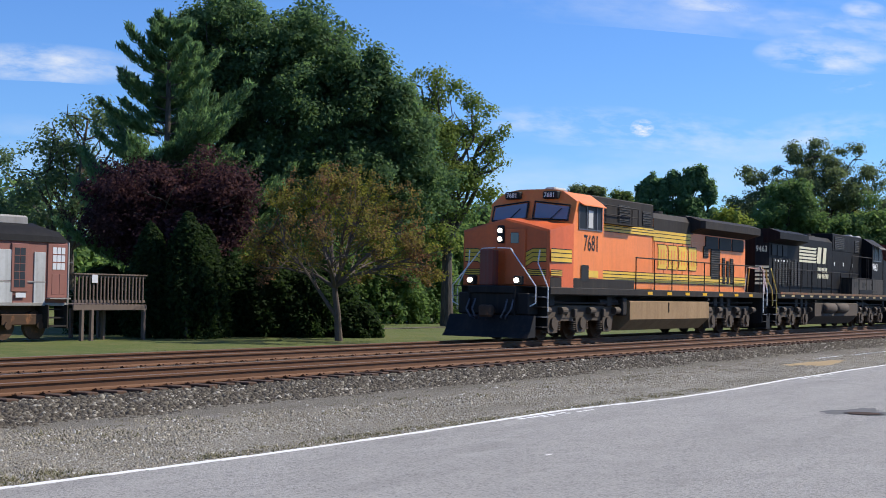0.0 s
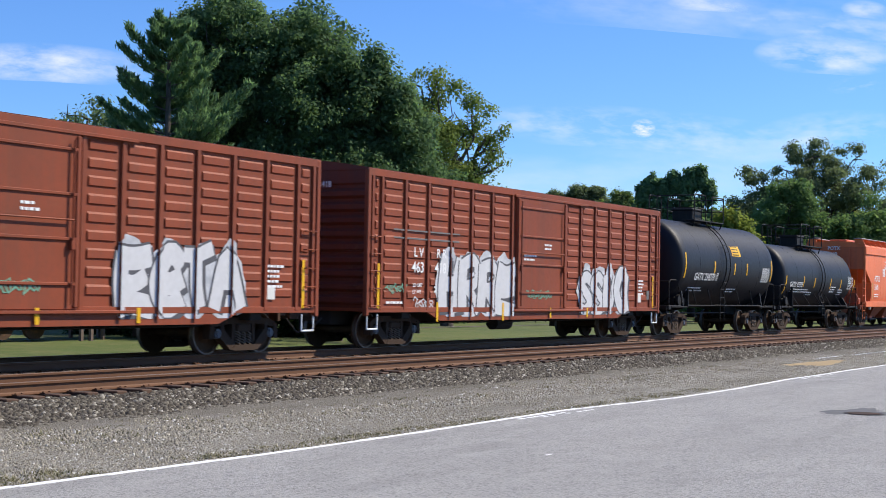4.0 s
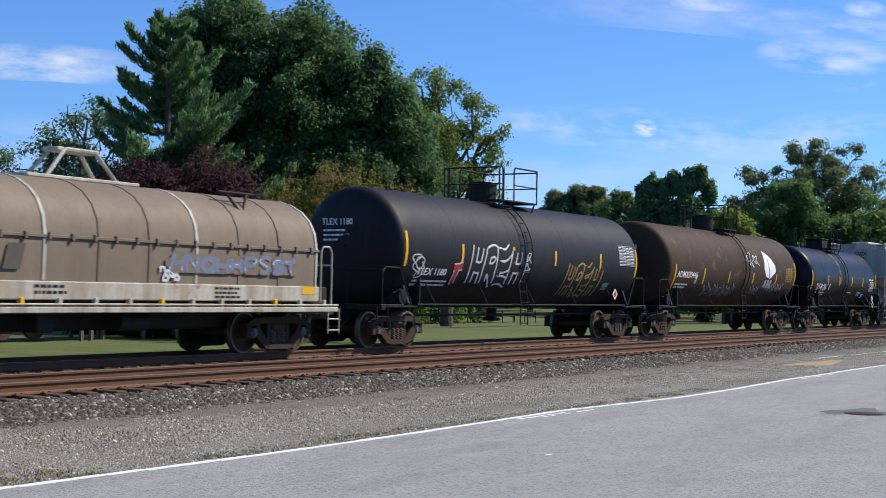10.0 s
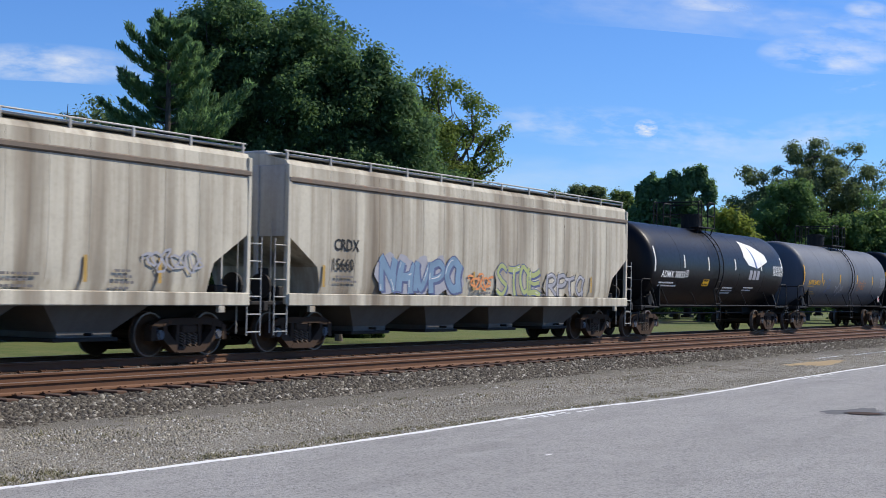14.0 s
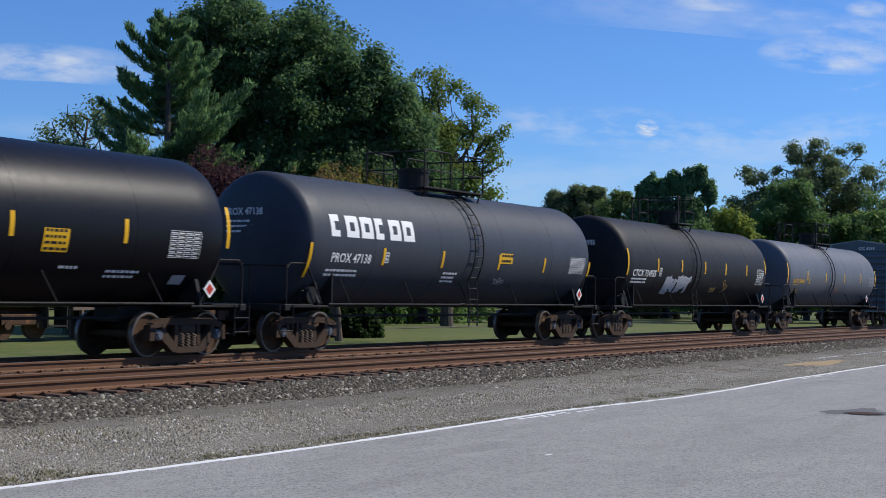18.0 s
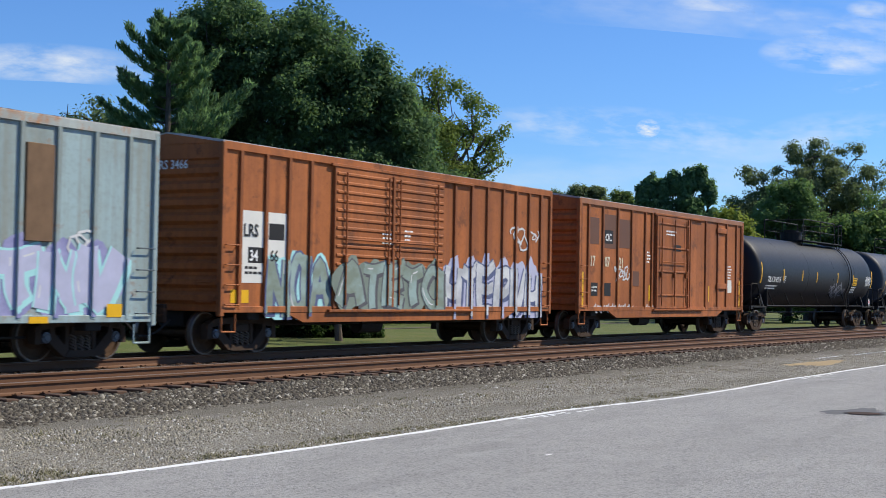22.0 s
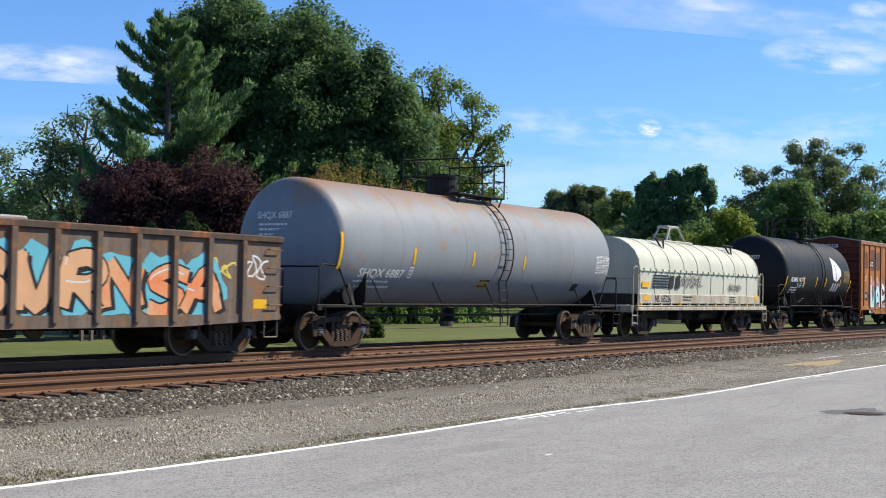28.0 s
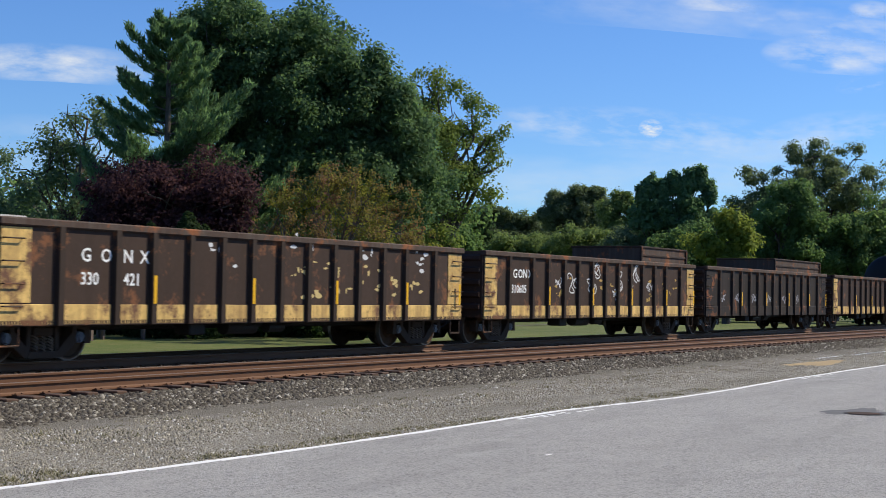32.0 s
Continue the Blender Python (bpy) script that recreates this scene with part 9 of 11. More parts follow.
CARS.append(tank_car(360.78, "dark grey tank car with white block emblem", tank_grey_dark, 6.78, 7.62, 1.592, 2.592, dict(
    yellow=[(-7.39, 1.71, 0.85), (-4.38, 2.06, 0.43), (-1.59, 2.06, 0.45), (1.46, 2.08, 0.44), (4.22, 2.06, 0.44), (7.28, 2.01, 0.46)], text=[('PROX 47138', -6.5, 2.09, 0.23, 0.96)], bars=[(-6.6, 1.87, 2, 1.34), (-1.35, 1.9, 3, 0.73)],
    tables=[(5.97, 2.07, 1.03, 0.48)], plates=[(1.56, 2.26, 0.7, 0.29, yellow_mark)], placards=[(6.78, 1.43, spray_red)], frames=[(-4.27, 2.12, 0.16, 0.26)], ladder=0.16, plat=(-1.53, 1.59), dome=-0.61, blocks=(-6.58, 2.59, 3.7, 0.75), scrawls=[(1.48, 1.64, 0.61, 0.26, spray_grey)], end_text="PROX 47138")))
CARS.append(tank_car(378.33, "sooty dark grey tank car with a silver bubble tag", tank_soot, 6.82, 7.5, 1.568, 2.568, dict(
    yellow=[(-7.18, 2.12, 0.9), (-4.6, 2.28, 0.46), (-2.36, 2.31, 0.44), (-0.02, 2.3, 0.45), (2.21, 2.29, 0.45), (4.63, 2.3, 0.43), (6.95, 2.45, 0.55)], text=[('CTCX 734935', -6.66, 2.1, 0.24, 1.02)], bars=[(-6.68, 1.98, 2, 1.58)],
    tables=[(5.97, 1.96, 0.82, 0.63)], plates=[(1.08, 1.62, 0.56, 0.23, yellow_dull)], placards=[(6.85, 1.4, spray_red)], frames=[(-4.38, 2.13, 0.2, 0.28)], ladder=-0.89, plat=(-1.19, 0.33), dome=0.13, tags=[(-3.59, 1.54, 2.29, 0.78, 5, spray_silver, spray_white)], scrawls=[(2.3, 1.57, 0.46, 0.6, yellow_dull)], end_text="CTCX 734935")))
CARS.append(tank_car(396.16, "grey tank car with yellow number", tank_grey_mid, 6.74, 7.56, 1.534, 2.534, dict(
    yellow=[(-7.63, 2.11, 0.88), (-4.74, 2.27, 0.44), (-1.8, 2.23, 0.45), (1.38, 2.25, 0.43), (4.38, 2.28, 0.45), (7.24, 2.14, 0.84)], text=[('NATX 364401', -6.73, 2.12, 0.21, 0.99)], bars=[(-6.73, 2.02, 1, 0.82), (-6.7, 1.8, 2, 1.32)],
    tables=[(6.09, 2.11, 0.88, 0.47)], plates=[], placards=[(5.68, 1.48, spray_red)], frames=[(-4.46, 2.11, 0.18, 0.25)], ladder=-0.82, plat=(-1.48, 0.8), dome=0.34, mark_mat=yellow_mark, small_mat=yellow_dull, table_mat=spray_grey, scrawls=[(0.14, 1.64, 0.55, 0.44, orange_dull)], end_text="NATX 364401")))
CARS.append(blue_box(413.56))
CARS.append(rust_box(430.7))
CARS.append(cic_box(447.77, 0))
CARS.append(tank_car(466.37, "long black tank car with a white sprayed tag", tank_black, 7.96, 9.22, 1.566, 2.566, dict(
    yellow=[(-8.69, 2.06, 0.88), (-5.74, 2.21, 0.49), (-3.02, 2.24, 0.46), (-0.77, 2.2, 0.47), (2.67, 2.23, 0.47), (5.47, 2.14, 0.54), (8.98, 2.07, 0.87)], text=[('TILX 304315', -7.77, 2.12, 0.25, 0.96)], bars=[(-7.82, 1.93, 2, 1.7), (5.42, 2.0, 3, 0.82)],
    tables=[(7.82, 2.14, 1.0, 0.46)], plates=[(5.61, 2.13, 0.61, 0.38, yellow_mark)], placards=[(8.73, 1.3, spray_red)], frames=[(-5.6, 2.13, 0.22, 0.27)], ladder=4.62, plat=(-0.9, 5.52), dome=0.24, dome_r=0.5, dome_h=0.42, stays=7, scrawls=[(1.7, 1.59, 1.95, 0.76, spray_grey), (2.17, 1.43, 1.75, 0.84, spray_grey), (3.94, 1.71, 0.49, 0.31, spray_grey)], end_text="TILX 304315")))
CARS.append(tank_car(486.82, "long grey tank car with faded grey tags", tank_grey_dark, 7.9, 9.18, 1.534, 2.534, dict(
    yellow=[(-8.45, 1.62, 0.91), (-3.09, 2.03, 0.38), (-0.09, 2.04, 0.38), (2.91, 2.06, 0.38)], text=[('GATX 213832', -7.74, 2.04, 0.24, 1.04)], bars=[(-7.75, 1.86, 2, 1.71)],
    tables=[(7.94, 2.16, 0.88, 0.4)], plates=[(5.58, 2.17, 0.78, 0.26, yellow_mark)], placards=[(8.67, 1.33, spray_red)], frames=[], ladder=4.87, plat=(-1.01, 5.4), dome=0.08, dome_r=0.5, dome_h=0.42, stays=7, yellow_mat=yellow_dull, scrawls=[(-4.72, 1.5, 1.13, 0.66, spray_grey)], end_text="GATX 213832")))
CARS.append(tank_car(507.94, "long grey tank car with white number", tank_grey_dark, 7.8, 9.15, 1.562, 2.562, dict(
    yellow=[(-8.34, 1.58, 0.95), (-2.6, 2.05, 0.39), (0.42, 2.11, 0.35), (2.99, 2.08, 0.34)], text=[('GATX 213781', -7.93, 2.09, 0.24, 1.03)], bars=[(-7.94, 1.91, 2, 1.5)],
    tables=[(5.89, 2.13, 1.11, 0.38)], plates=[(4.24, 2.1, 0.77, 0.3, yellow_mark)], placards=[(8.55, 1.39, spray_red)], frames=[(-5.66, 2.14, 0.28, 0.23)], ladder=-4.87, plat=(-5.24, 1.15), dome=0.03, dome_r=0.5, dome_h=0.42, stays=7, yellow_mat=yellow_dull, scrawls=[(-1.19, 1.76, 1.17, 0.49, spray_grey), (1.38, 1.75, 1.85, 0.44, spray_grey)], end_text="GATX 213781")))
CARS.append(gondola(526.56, 0))
CARS.append(tank_car(544.2, "pale blue grey tank car with rust stains on top", tank_blue_rust, 6.8, 7.82, 1.574, 2.574, dict(
    yellow=[(-7.6, 1.93, 0.89), (-4.38, 2.11, 0.42), (-1.39, 2.14, 0.4), (1.56, 2.1, 0.41)], text=[('SHQX 6887', -6.62, 1.77, 0.24, 1.21)], bars=[(-6.68, 1.64, 1, 1.82), (-6.52, 1.51, 1, 1.74)],
    tables=[(6.46, 2.11, 0.92, 0.55)], plates=[(-0.68, 1.54, 0.56, 0.3, yellow_dull), (5.22, 1.54, 0.39, 0.27, spray_black)], placards=[], frames=[(-4.42, 1.78, 0.17, 0.27)], ladder=0.49, plat=(-1.13, 1.44), dome=-0.54, end_text="SHQX 6887")))
CARS.append(coil_car(560.5, 1))
CARS.append(tank_car(575.29, "sooty black tank car with a white leaf emblem", tank_soot, 4.45, 5.35, 1.602, 2.602, dict(
    yellow=[(-5.06, 1.59, 0.9), (-2.51, 1.99, 0.46), (-0.56, 1.99, 0.46), (0.91, 2.0, 0.43), (3.33, 2.03, 0.38), (5.11, 1.7, 0.74)], text=[('ADMX 19277', -4.44, 2.18, 0.21, 1.19)], bars=[(-4.21, 1.89, 3, 1.08), (-1.4, 1.42, 3, 0.39)],
    tables=[(3.92, 2.24, 1.0, 0.58)], plates=[], placards=[], frames=[(-2.44, 1.95, 0.13, 0.23)], ladder=0.16, plat=(-0.59, 0.85), dome=0.87, dome_r=0.22, dome_h=0.3, table_mat=yellow_dull, leaf=(1.91, 2.27, 1.49, 1.21), leafw=(2.01, 1.81, 1.21, 0.42), scrawls=[(-3.37, 1.89, 0.64, 0.27, spray_aqua)], end_text="ADMX 19277")))
CARS.append(cic_box(590.04, 1))
CARS.append(gondola(607.17, 1))
CARS.append(gondola(624.17, 2))
CARS.append(gondola(641.2, 3))
CARS.append(gondola(658.3, 4))
CARS.append(tank_car(674.9, "black tank car near the end of the train", tank_black, 6.75, 7.6, 1.55, 2.55, dict(plat=(-1.4, 1.0), ladder=0.5, dome=-0.4, yellow=[(-6.0, 2.4, 0.8), (-3.0, 2.6, 0.4), (2.0, 2.6, 0.4)])))


# ---------------------------------------------------------------- trees and bushes
def leaf_cloud(rs, centres, spread, per, size, flat_z=0.8, needle=False, aim=None):
    """Leaves packed in tufts round many clump centres; returns points and quads. aim: a direction for each clump, along which needles lie."""
    n = len(centres) * per
    c = np.repeat(centres, per, 0)
    sp = np.repeat(spread, per)
    off = rs.normal(size=(n, 3))
    off *= (rs.rand(n) ** 0.42 / np.linalg.norm(off, axis=1) * sp * 1.85)[:, None]
    p = c + off * np.array([1, 1, flat_z])
    s = size * (0.6 + 0.8 * rs.rand(n))
    out = off / (np.linalg.norm(off, axis=1)[:, None] + 1e-6) * 0.8 + np.array([0, 0, 0.55]) + rs.normal(size=(n, 3)) * 0.45
    out /= np.linalg.norm(out, axis=1)[:, None]
    if aim is None:
        u = np.cross(out, rs.normal(size=(n, 3)))
    else:
        u = np.repeat(aim, per, 0) + rs.normal(size=(n, 3)) * 0.45
    u /= np.linalg.norm(u, axis=1)[:, None]
    w = np.cross(out, u)
    w /= np.linalg.norm(w, axis=1)[:, None] + 1e-6
    asp = 0.24 if needle else 0.66
    a, b = u * s[:, None] * 0.5, w * s[:, None] * 0.5 * asp
    q = np.stack([p - a, p + b * 0.9 - a * 0.1, p + a, p - b * 0.9 - a * 0.1], 1).reshape(-1, 3)
    return q, np.arange(n * 4).reshape(n, 4)


def limb(b, p, q, r0, r1, rnd, bend=0.12, seg=4):
    p, q = Vector(p), Vector(q)
    pts = [p]
    for k in range(1, seg):
        t = k / seg
        d = (q - p).length * bend
        pts.append(p.lerp(q, t) + Vector((rnd.uniform(-d, d), rnd.uniform(-d, d), rnd.uniform(-d * 0.4, d * 0.8))) * (1 - abs(2 * t - 1) * 0.3))
    pts.append(q)
    for k in range(seg):
        b.rod(pts[k], pts[k + 1], r0 + (r1 - r0) * k / seg, 7, r0 + (r1 - r0) * (k + 1) / seg)
    return pts


def broad_tree(name, label, x, y, blobs, leaf, trunk_r, seed, clumps, per, size, gap=0.0, fork=0.32, z0=GRASS_Z, spread=0.34, category="tree"):
    """A broadleaf tree: tapered trunk, limbs to every bough, a crown of leaf clumps. blobs: boughs as (dx, dy, z, radius, half height)."""
    rnd, rs = random.Random(seed), np.random.RandomState(seed)
    t = thing(name, label, category, pose(x, y, z0))
    top = max(b[2] + b[4] for b in blobs) - z0
    zf = fork * top
    b = Build()
    lean = (rnd.uniform(-0.2, 0.2), rnd.uniform(-0.2, 0.2))
    b.rod((0, 0, -0.1), (lean[0] * 0.4, lean[1] * 0.4, zf * 0.5), trunk_r * 1.25, 12, trunk_r)
    b.rod((lean[0] * 0.4, lean[1] * 0.4, zf * 0.5), (lean[0], lean[1], zf), trunk_r, 12, trunk_r * 0.8)
    part("trunk", b, bark_mat, t, "grey brown trunk")
    cs = []
    for k, (dx, dy, z, r, hh) in enumerate(blobs):
        z -= z0
        b = Build()
        pts = limb(b, (lean[0], lean[1], zf), (dx, dy, z), trunk_r * 0.55, trunk_r * 0.16, rnd)
        for j in range(5):
            a = rnd.uniform(0, 6.28)
            e = Vector((dx + r * 0.8 * math.cos(a), dy + r * 0.8 * math.sin(a), z + hh * rnd.uniform(-0.5, 0.7)))
            limb(b, pts[rnd.choice((2, 3, 4))], e, trunk_r * 0.2, 0.015, rnd)
        part("limb", b, bark_mat, t)
        n = max(8, int(clumps * r * r * hh / 8))
        lobes = max(5, int(n / 9))
        g = rs.normal(size=(lobes, 3))
        g /= np.linalg.norm(g, axis=1)[:, None]
        hub = g * (0.46 + 0.50 * rs.rand(lobes))[:, None]
        d = rs.normal(size=(n, 3))
        d *= (rs.rand(n) ** 0.5 / np.linalg.norm(d, axis=1))[:, None] * np.array([0.32, 0.32, 0.25])
        cs.append((hub[rs.randint(0, lobes, n)] + d) * np.array([r, r, hh]) * 1.14 + np.array([dx, dy, z]))
    c = np.concatenate(cs)
    if gap:
        c = c[rs.rand(len(c)) > gap]
    q, f = leaf_cloud(rs, c, spread * (0.6 + 0.8 * rs.rand(len(c))), per, size)
    if gap < 0.11:
        inner = np.concatenate([np.clip(rs.normal(size=(60, 3)), -1.5, 1.5) * np.array([r, r, hh]) * 0.34 + np.array([dx, dy, z - z0]) for dx, dy, z, r, hh in blobs])
        q2, f2 = leaf_cloud(rs, inner, np.full(len(inner), 0.30), 44, size * 1.5)
        q, f = np.concatenate([q, q2]), np.concatenate([f, f2 + len(q)])
    ob = part("crown", fast_mesh("crown", q, f), leaf, t, "dense leafy crown")
    tagged(ob, kind="stuff")
    return t


def pine_tree(x, y, height, seed):
    """A white pine: whorls of boughs that run out level and then sweep up, hung with flat sprays of needles."""
    rnd, rs = random.Random(seed), np.random.RandomState(seed)
    t = thing("pine_tree", "tall blue green pine with upswept branches", "tree", pose(x, y, GRASS_Z))
    b = Build()
    b.rod((0, 0, -0.1), (0, 0, height), 0.28, 10, 0.03)
    part("trunk", b, bark_mat, t)
    cs, sp, aims = [], [], []
    z = height * 0.20
    while z < height * 0.985:
        u = z / height
        b = Build()
        for k in range(5):
            a = rnd.uniform(0, 6.28)
            reach = (0.45 + 6.2 * (1 - u) ** 0.85) * rnd.uniform(0.45, 1.12)
            rise = reach * rnd.uniform(0.30, 0.70)
            d = Vector((math.cos(a), math.sin(a), 0))
            side = Vector((-d.y, d.x, 0))
            along = lambda w: d * (reach * w) + Vector((0, 0, z + rise * w ** 1.7))
            b.pipe([along(0), along(0.5), along(1)], 0.03, 5)
            m = int(6 + reach * 4.5)
            for j in range(m):
                w = 0.22 + 0.78 * (j + rnd.random()) / m
                p = along(w)
                tip = (along(min(1.0, w + 0.05)) - along(w - 0.05)).normalized()
                arm = 0.30 * reach * (1.15 - w) * rnd.uniform(0.5, 1.1)
                for sg in (-1, 0, 1):
                    for i in range(1 if sg == 0 else max(1, int(arm / 0.20))):
                        q = p + (side * sg * 0.8 + tip * 0.6) * (arm * (i + 1) / max(1, int(arm / 0.20)) if sg else 0.0)
                        cs.append((q.x, q.y, q.z + rnd.uniform(-0.04, 0.10)))
                        sp.append(rnd.uniform(0.07, 0.12))
                        v = tip * 0.8 + side * sg * 0.4 + Vector((0, 0, 0.45))
                        aims.append(v.normalized()[:])
        part("bough", b, bark_mat, t)
        z += height * (0.030 + 0.012 * rnd.random())
    q, f = leaf_cloud(rs, np.array(cs), np.array(sp), 15, 0.26, 0.9, True, np.array(aims))
    tagged(part("crown", fast_mesh("crown", q, f), leaf_pine, t, "tufts of long needles"), kind="stuff")


def crabapple_tree(x, y, seed):
    """A low fruit tree: short trunk, arching grey limbs that fork twice, thin leaves on the twigs."""
    rnd, rs = random.Random(seed), np.random.RandomState(seed)
    t = thing("crabapple_tree", "low spreading crabapple with thin browning leaves", "tree", pose(x, y, GRASS_Z))
    b = Build()
    b.rod((0, 0, -0.05), (-0.05, 0.05, 1.0), 0.15, 12, 0.115)
    b.rod((-0.05, 0.05, 1.0), (-0.12, 0.15, 1.9), 0.115, 12, 0.10)
    part("trunk", b, bark_grey, t, "grey leaning trunk")
    fork = Vector((-0.12, 0.15, 1.9))
    low = Vector((-0.03, 0.03, 0.75))
    cs, sp = [], []

    def dome(a, v):
        """A point of the crown's outside: v runs from its rim up to its top."""
        r = 3.75 * math.cos(v * 1.45)
        return Vector((r * math.cos(a), r * math.sin(a), 2.55 + 3.55 * math.sin(v * 1.5)))
    for k in range(11):
        a0 = k * 0.5712 + rnd.uniform(-0.2, 0.2)
        v0 = (0.02, 0.35, 0.72)[k % 3] + rnd.uniform(0, 0.12)
        end = dome(a0, v0) * rnd.uniform(0.84, 0.96)
        b = Build()
        start = low if k == 4 else fork
        up = start.lerp(end, 0.45) + Vector((0, 0, 0.28))
        pts = [start, start.lerp(up, 0.55) + Vector((rnd.uniform(-0.12, 0.12), rnd.uniform(-0.12, 0.12), 0.08)), up, up.lerp(end, 0.5) + Vector((0, 0, 0.14)), end]
        for i in range(4):
            b.rod(pts[i], pts[i + 1], 0.075 - 0.015 * i, 7, 0.060 - 0.015 * i)
        part("limb", b, bark_grey, t, "arching grey limb")
        b = Build()
        for j in range(11):
            base = pts[1 + j % 4] if j % 4 < 3 else pts[3].lerp(pts[4], 0.6)
            aim = dome(a0 + rnd.uniform(-0.55, 0.55), min(1.0, max(0.0, v0 + rnd.uniform(-0.22, 0.34)))) * rnd.uniform(0.82, 1.02)
            br = limb(b, base, aim, 0.022, 0.008, rnd, 0.10, 3)
            for i in range(9):
                p = br[rnd.choice((1, 2, 2, 3))].lerp(aim, rnd.random())
                d = Vector((rnd.uniform(-1, 1), rnd.uniform(-1, 1), rnd.uniform(-0.5, 0.9)))
                tw = p + d * rnd.uniform(0.25, 0.55)
                b.rod(p, tw, 0.006, 4, 0.003)
                for w in (0.55, 1.0):
                    cs.append(p.lerp(tw, w)[:])
                    sp.append(rnd.uniform(0.07, 0.15))
        tagged(part("twig_spray", b, bark_grey, t), kind="stuff")
    q, f = leaf_cloud(rs, np.array(cs), np.array(sp), 10, 0.10)
    tagged(part("crown", fast_mesh("crown", q, f), leaf_crab, t, "thin yellow green and russet leaves"), kind="stuff")


def cone_shrub(name, label, x, y, height, radius, leaf, seed, n=2600, size=0.14, taper=0.75, z0=GRASS_Z):
    rs = np.random.RandomState(seed)
    t = thing(name, label, "shrub", pose(x, y, z0))
    b = Build()
    b.rod((0, 0, -0.05), (0, 0, height * 0.7), 0.07, 8, 0.02)
    part("trunk", b, bark_mat, t)
    u = rs.rand(n) ** 0.8
    a = rs.rand(n) * 6.283
    rr = radius * (1 - u ** 2.2) ** taper * (0.78 + 0.3 * rs.rand(n)) * (1 + 0.12 * np.sin(a * 5 + u * 7))
    c = np.stack([rr * np.cos(a), rr * np.sin(a), u * height], 1)
    q, f = leaf_cloud(rs, c, np.full(n, 0.10), 7, size, 1.4)
    tagged(part("foliage", fast_mesh("foliage", q, f), leaf, t, "dense dark foliage"), kind="stuff")


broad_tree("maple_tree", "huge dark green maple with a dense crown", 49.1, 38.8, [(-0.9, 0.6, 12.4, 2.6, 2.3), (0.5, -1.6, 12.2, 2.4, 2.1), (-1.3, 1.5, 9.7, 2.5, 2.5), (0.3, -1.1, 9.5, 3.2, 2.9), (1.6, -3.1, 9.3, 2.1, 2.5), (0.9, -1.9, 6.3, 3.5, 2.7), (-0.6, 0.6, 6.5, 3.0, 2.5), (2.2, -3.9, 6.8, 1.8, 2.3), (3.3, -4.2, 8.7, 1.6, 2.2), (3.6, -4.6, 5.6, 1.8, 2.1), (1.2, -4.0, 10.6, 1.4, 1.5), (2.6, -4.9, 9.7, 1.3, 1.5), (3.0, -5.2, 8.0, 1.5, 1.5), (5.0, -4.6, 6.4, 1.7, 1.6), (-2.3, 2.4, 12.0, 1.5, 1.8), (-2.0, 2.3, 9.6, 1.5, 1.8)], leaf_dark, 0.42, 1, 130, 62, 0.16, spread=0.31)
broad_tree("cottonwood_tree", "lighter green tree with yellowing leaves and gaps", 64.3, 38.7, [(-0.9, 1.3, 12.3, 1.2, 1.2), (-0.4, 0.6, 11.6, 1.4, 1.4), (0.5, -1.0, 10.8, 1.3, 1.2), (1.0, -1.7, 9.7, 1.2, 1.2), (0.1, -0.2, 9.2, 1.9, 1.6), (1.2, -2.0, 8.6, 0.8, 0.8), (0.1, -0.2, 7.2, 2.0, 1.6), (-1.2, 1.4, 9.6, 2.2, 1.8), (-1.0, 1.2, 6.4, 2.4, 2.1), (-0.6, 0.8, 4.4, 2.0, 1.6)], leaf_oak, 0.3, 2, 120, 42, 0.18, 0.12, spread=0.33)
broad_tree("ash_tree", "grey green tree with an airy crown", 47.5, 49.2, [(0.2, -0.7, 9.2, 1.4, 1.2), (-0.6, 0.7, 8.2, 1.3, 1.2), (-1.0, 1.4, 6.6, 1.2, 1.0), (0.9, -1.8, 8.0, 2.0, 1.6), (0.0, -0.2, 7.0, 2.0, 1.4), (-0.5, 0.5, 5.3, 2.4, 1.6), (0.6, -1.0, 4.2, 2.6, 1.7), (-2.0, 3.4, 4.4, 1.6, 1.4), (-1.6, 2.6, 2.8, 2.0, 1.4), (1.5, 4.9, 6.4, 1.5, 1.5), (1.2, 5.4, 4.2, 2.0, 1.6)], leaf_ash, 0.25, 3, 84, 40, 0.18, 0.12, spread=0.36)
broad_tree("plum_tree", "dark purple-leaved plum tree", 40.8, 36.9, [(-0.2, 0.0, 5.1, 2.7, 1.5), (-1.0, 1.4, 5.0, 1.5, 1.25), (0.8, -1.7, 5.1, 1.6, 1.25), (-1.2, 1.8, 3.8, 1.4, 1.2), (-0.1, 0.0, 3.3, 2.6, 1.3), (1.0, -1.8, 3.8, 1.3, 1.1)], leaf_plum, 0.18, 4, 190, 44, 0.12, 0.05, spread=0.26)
crabapple_tree(41.1, 29.2, 5)
pine_tree(42.6, 38.9, 12.9, 6)
for k, (x, y, hh, r) in enumerate(((37.6, 35.0, 3.9, 0.85), (38.2, 33.8, 4.3, 1.0), (39.3, 34.0, 3.9, 0.85))):
    cone_shrub("arborvitae", "tall dense dark green arborvitae", x, y, hh, r, leaf_hedge, 20 + k)
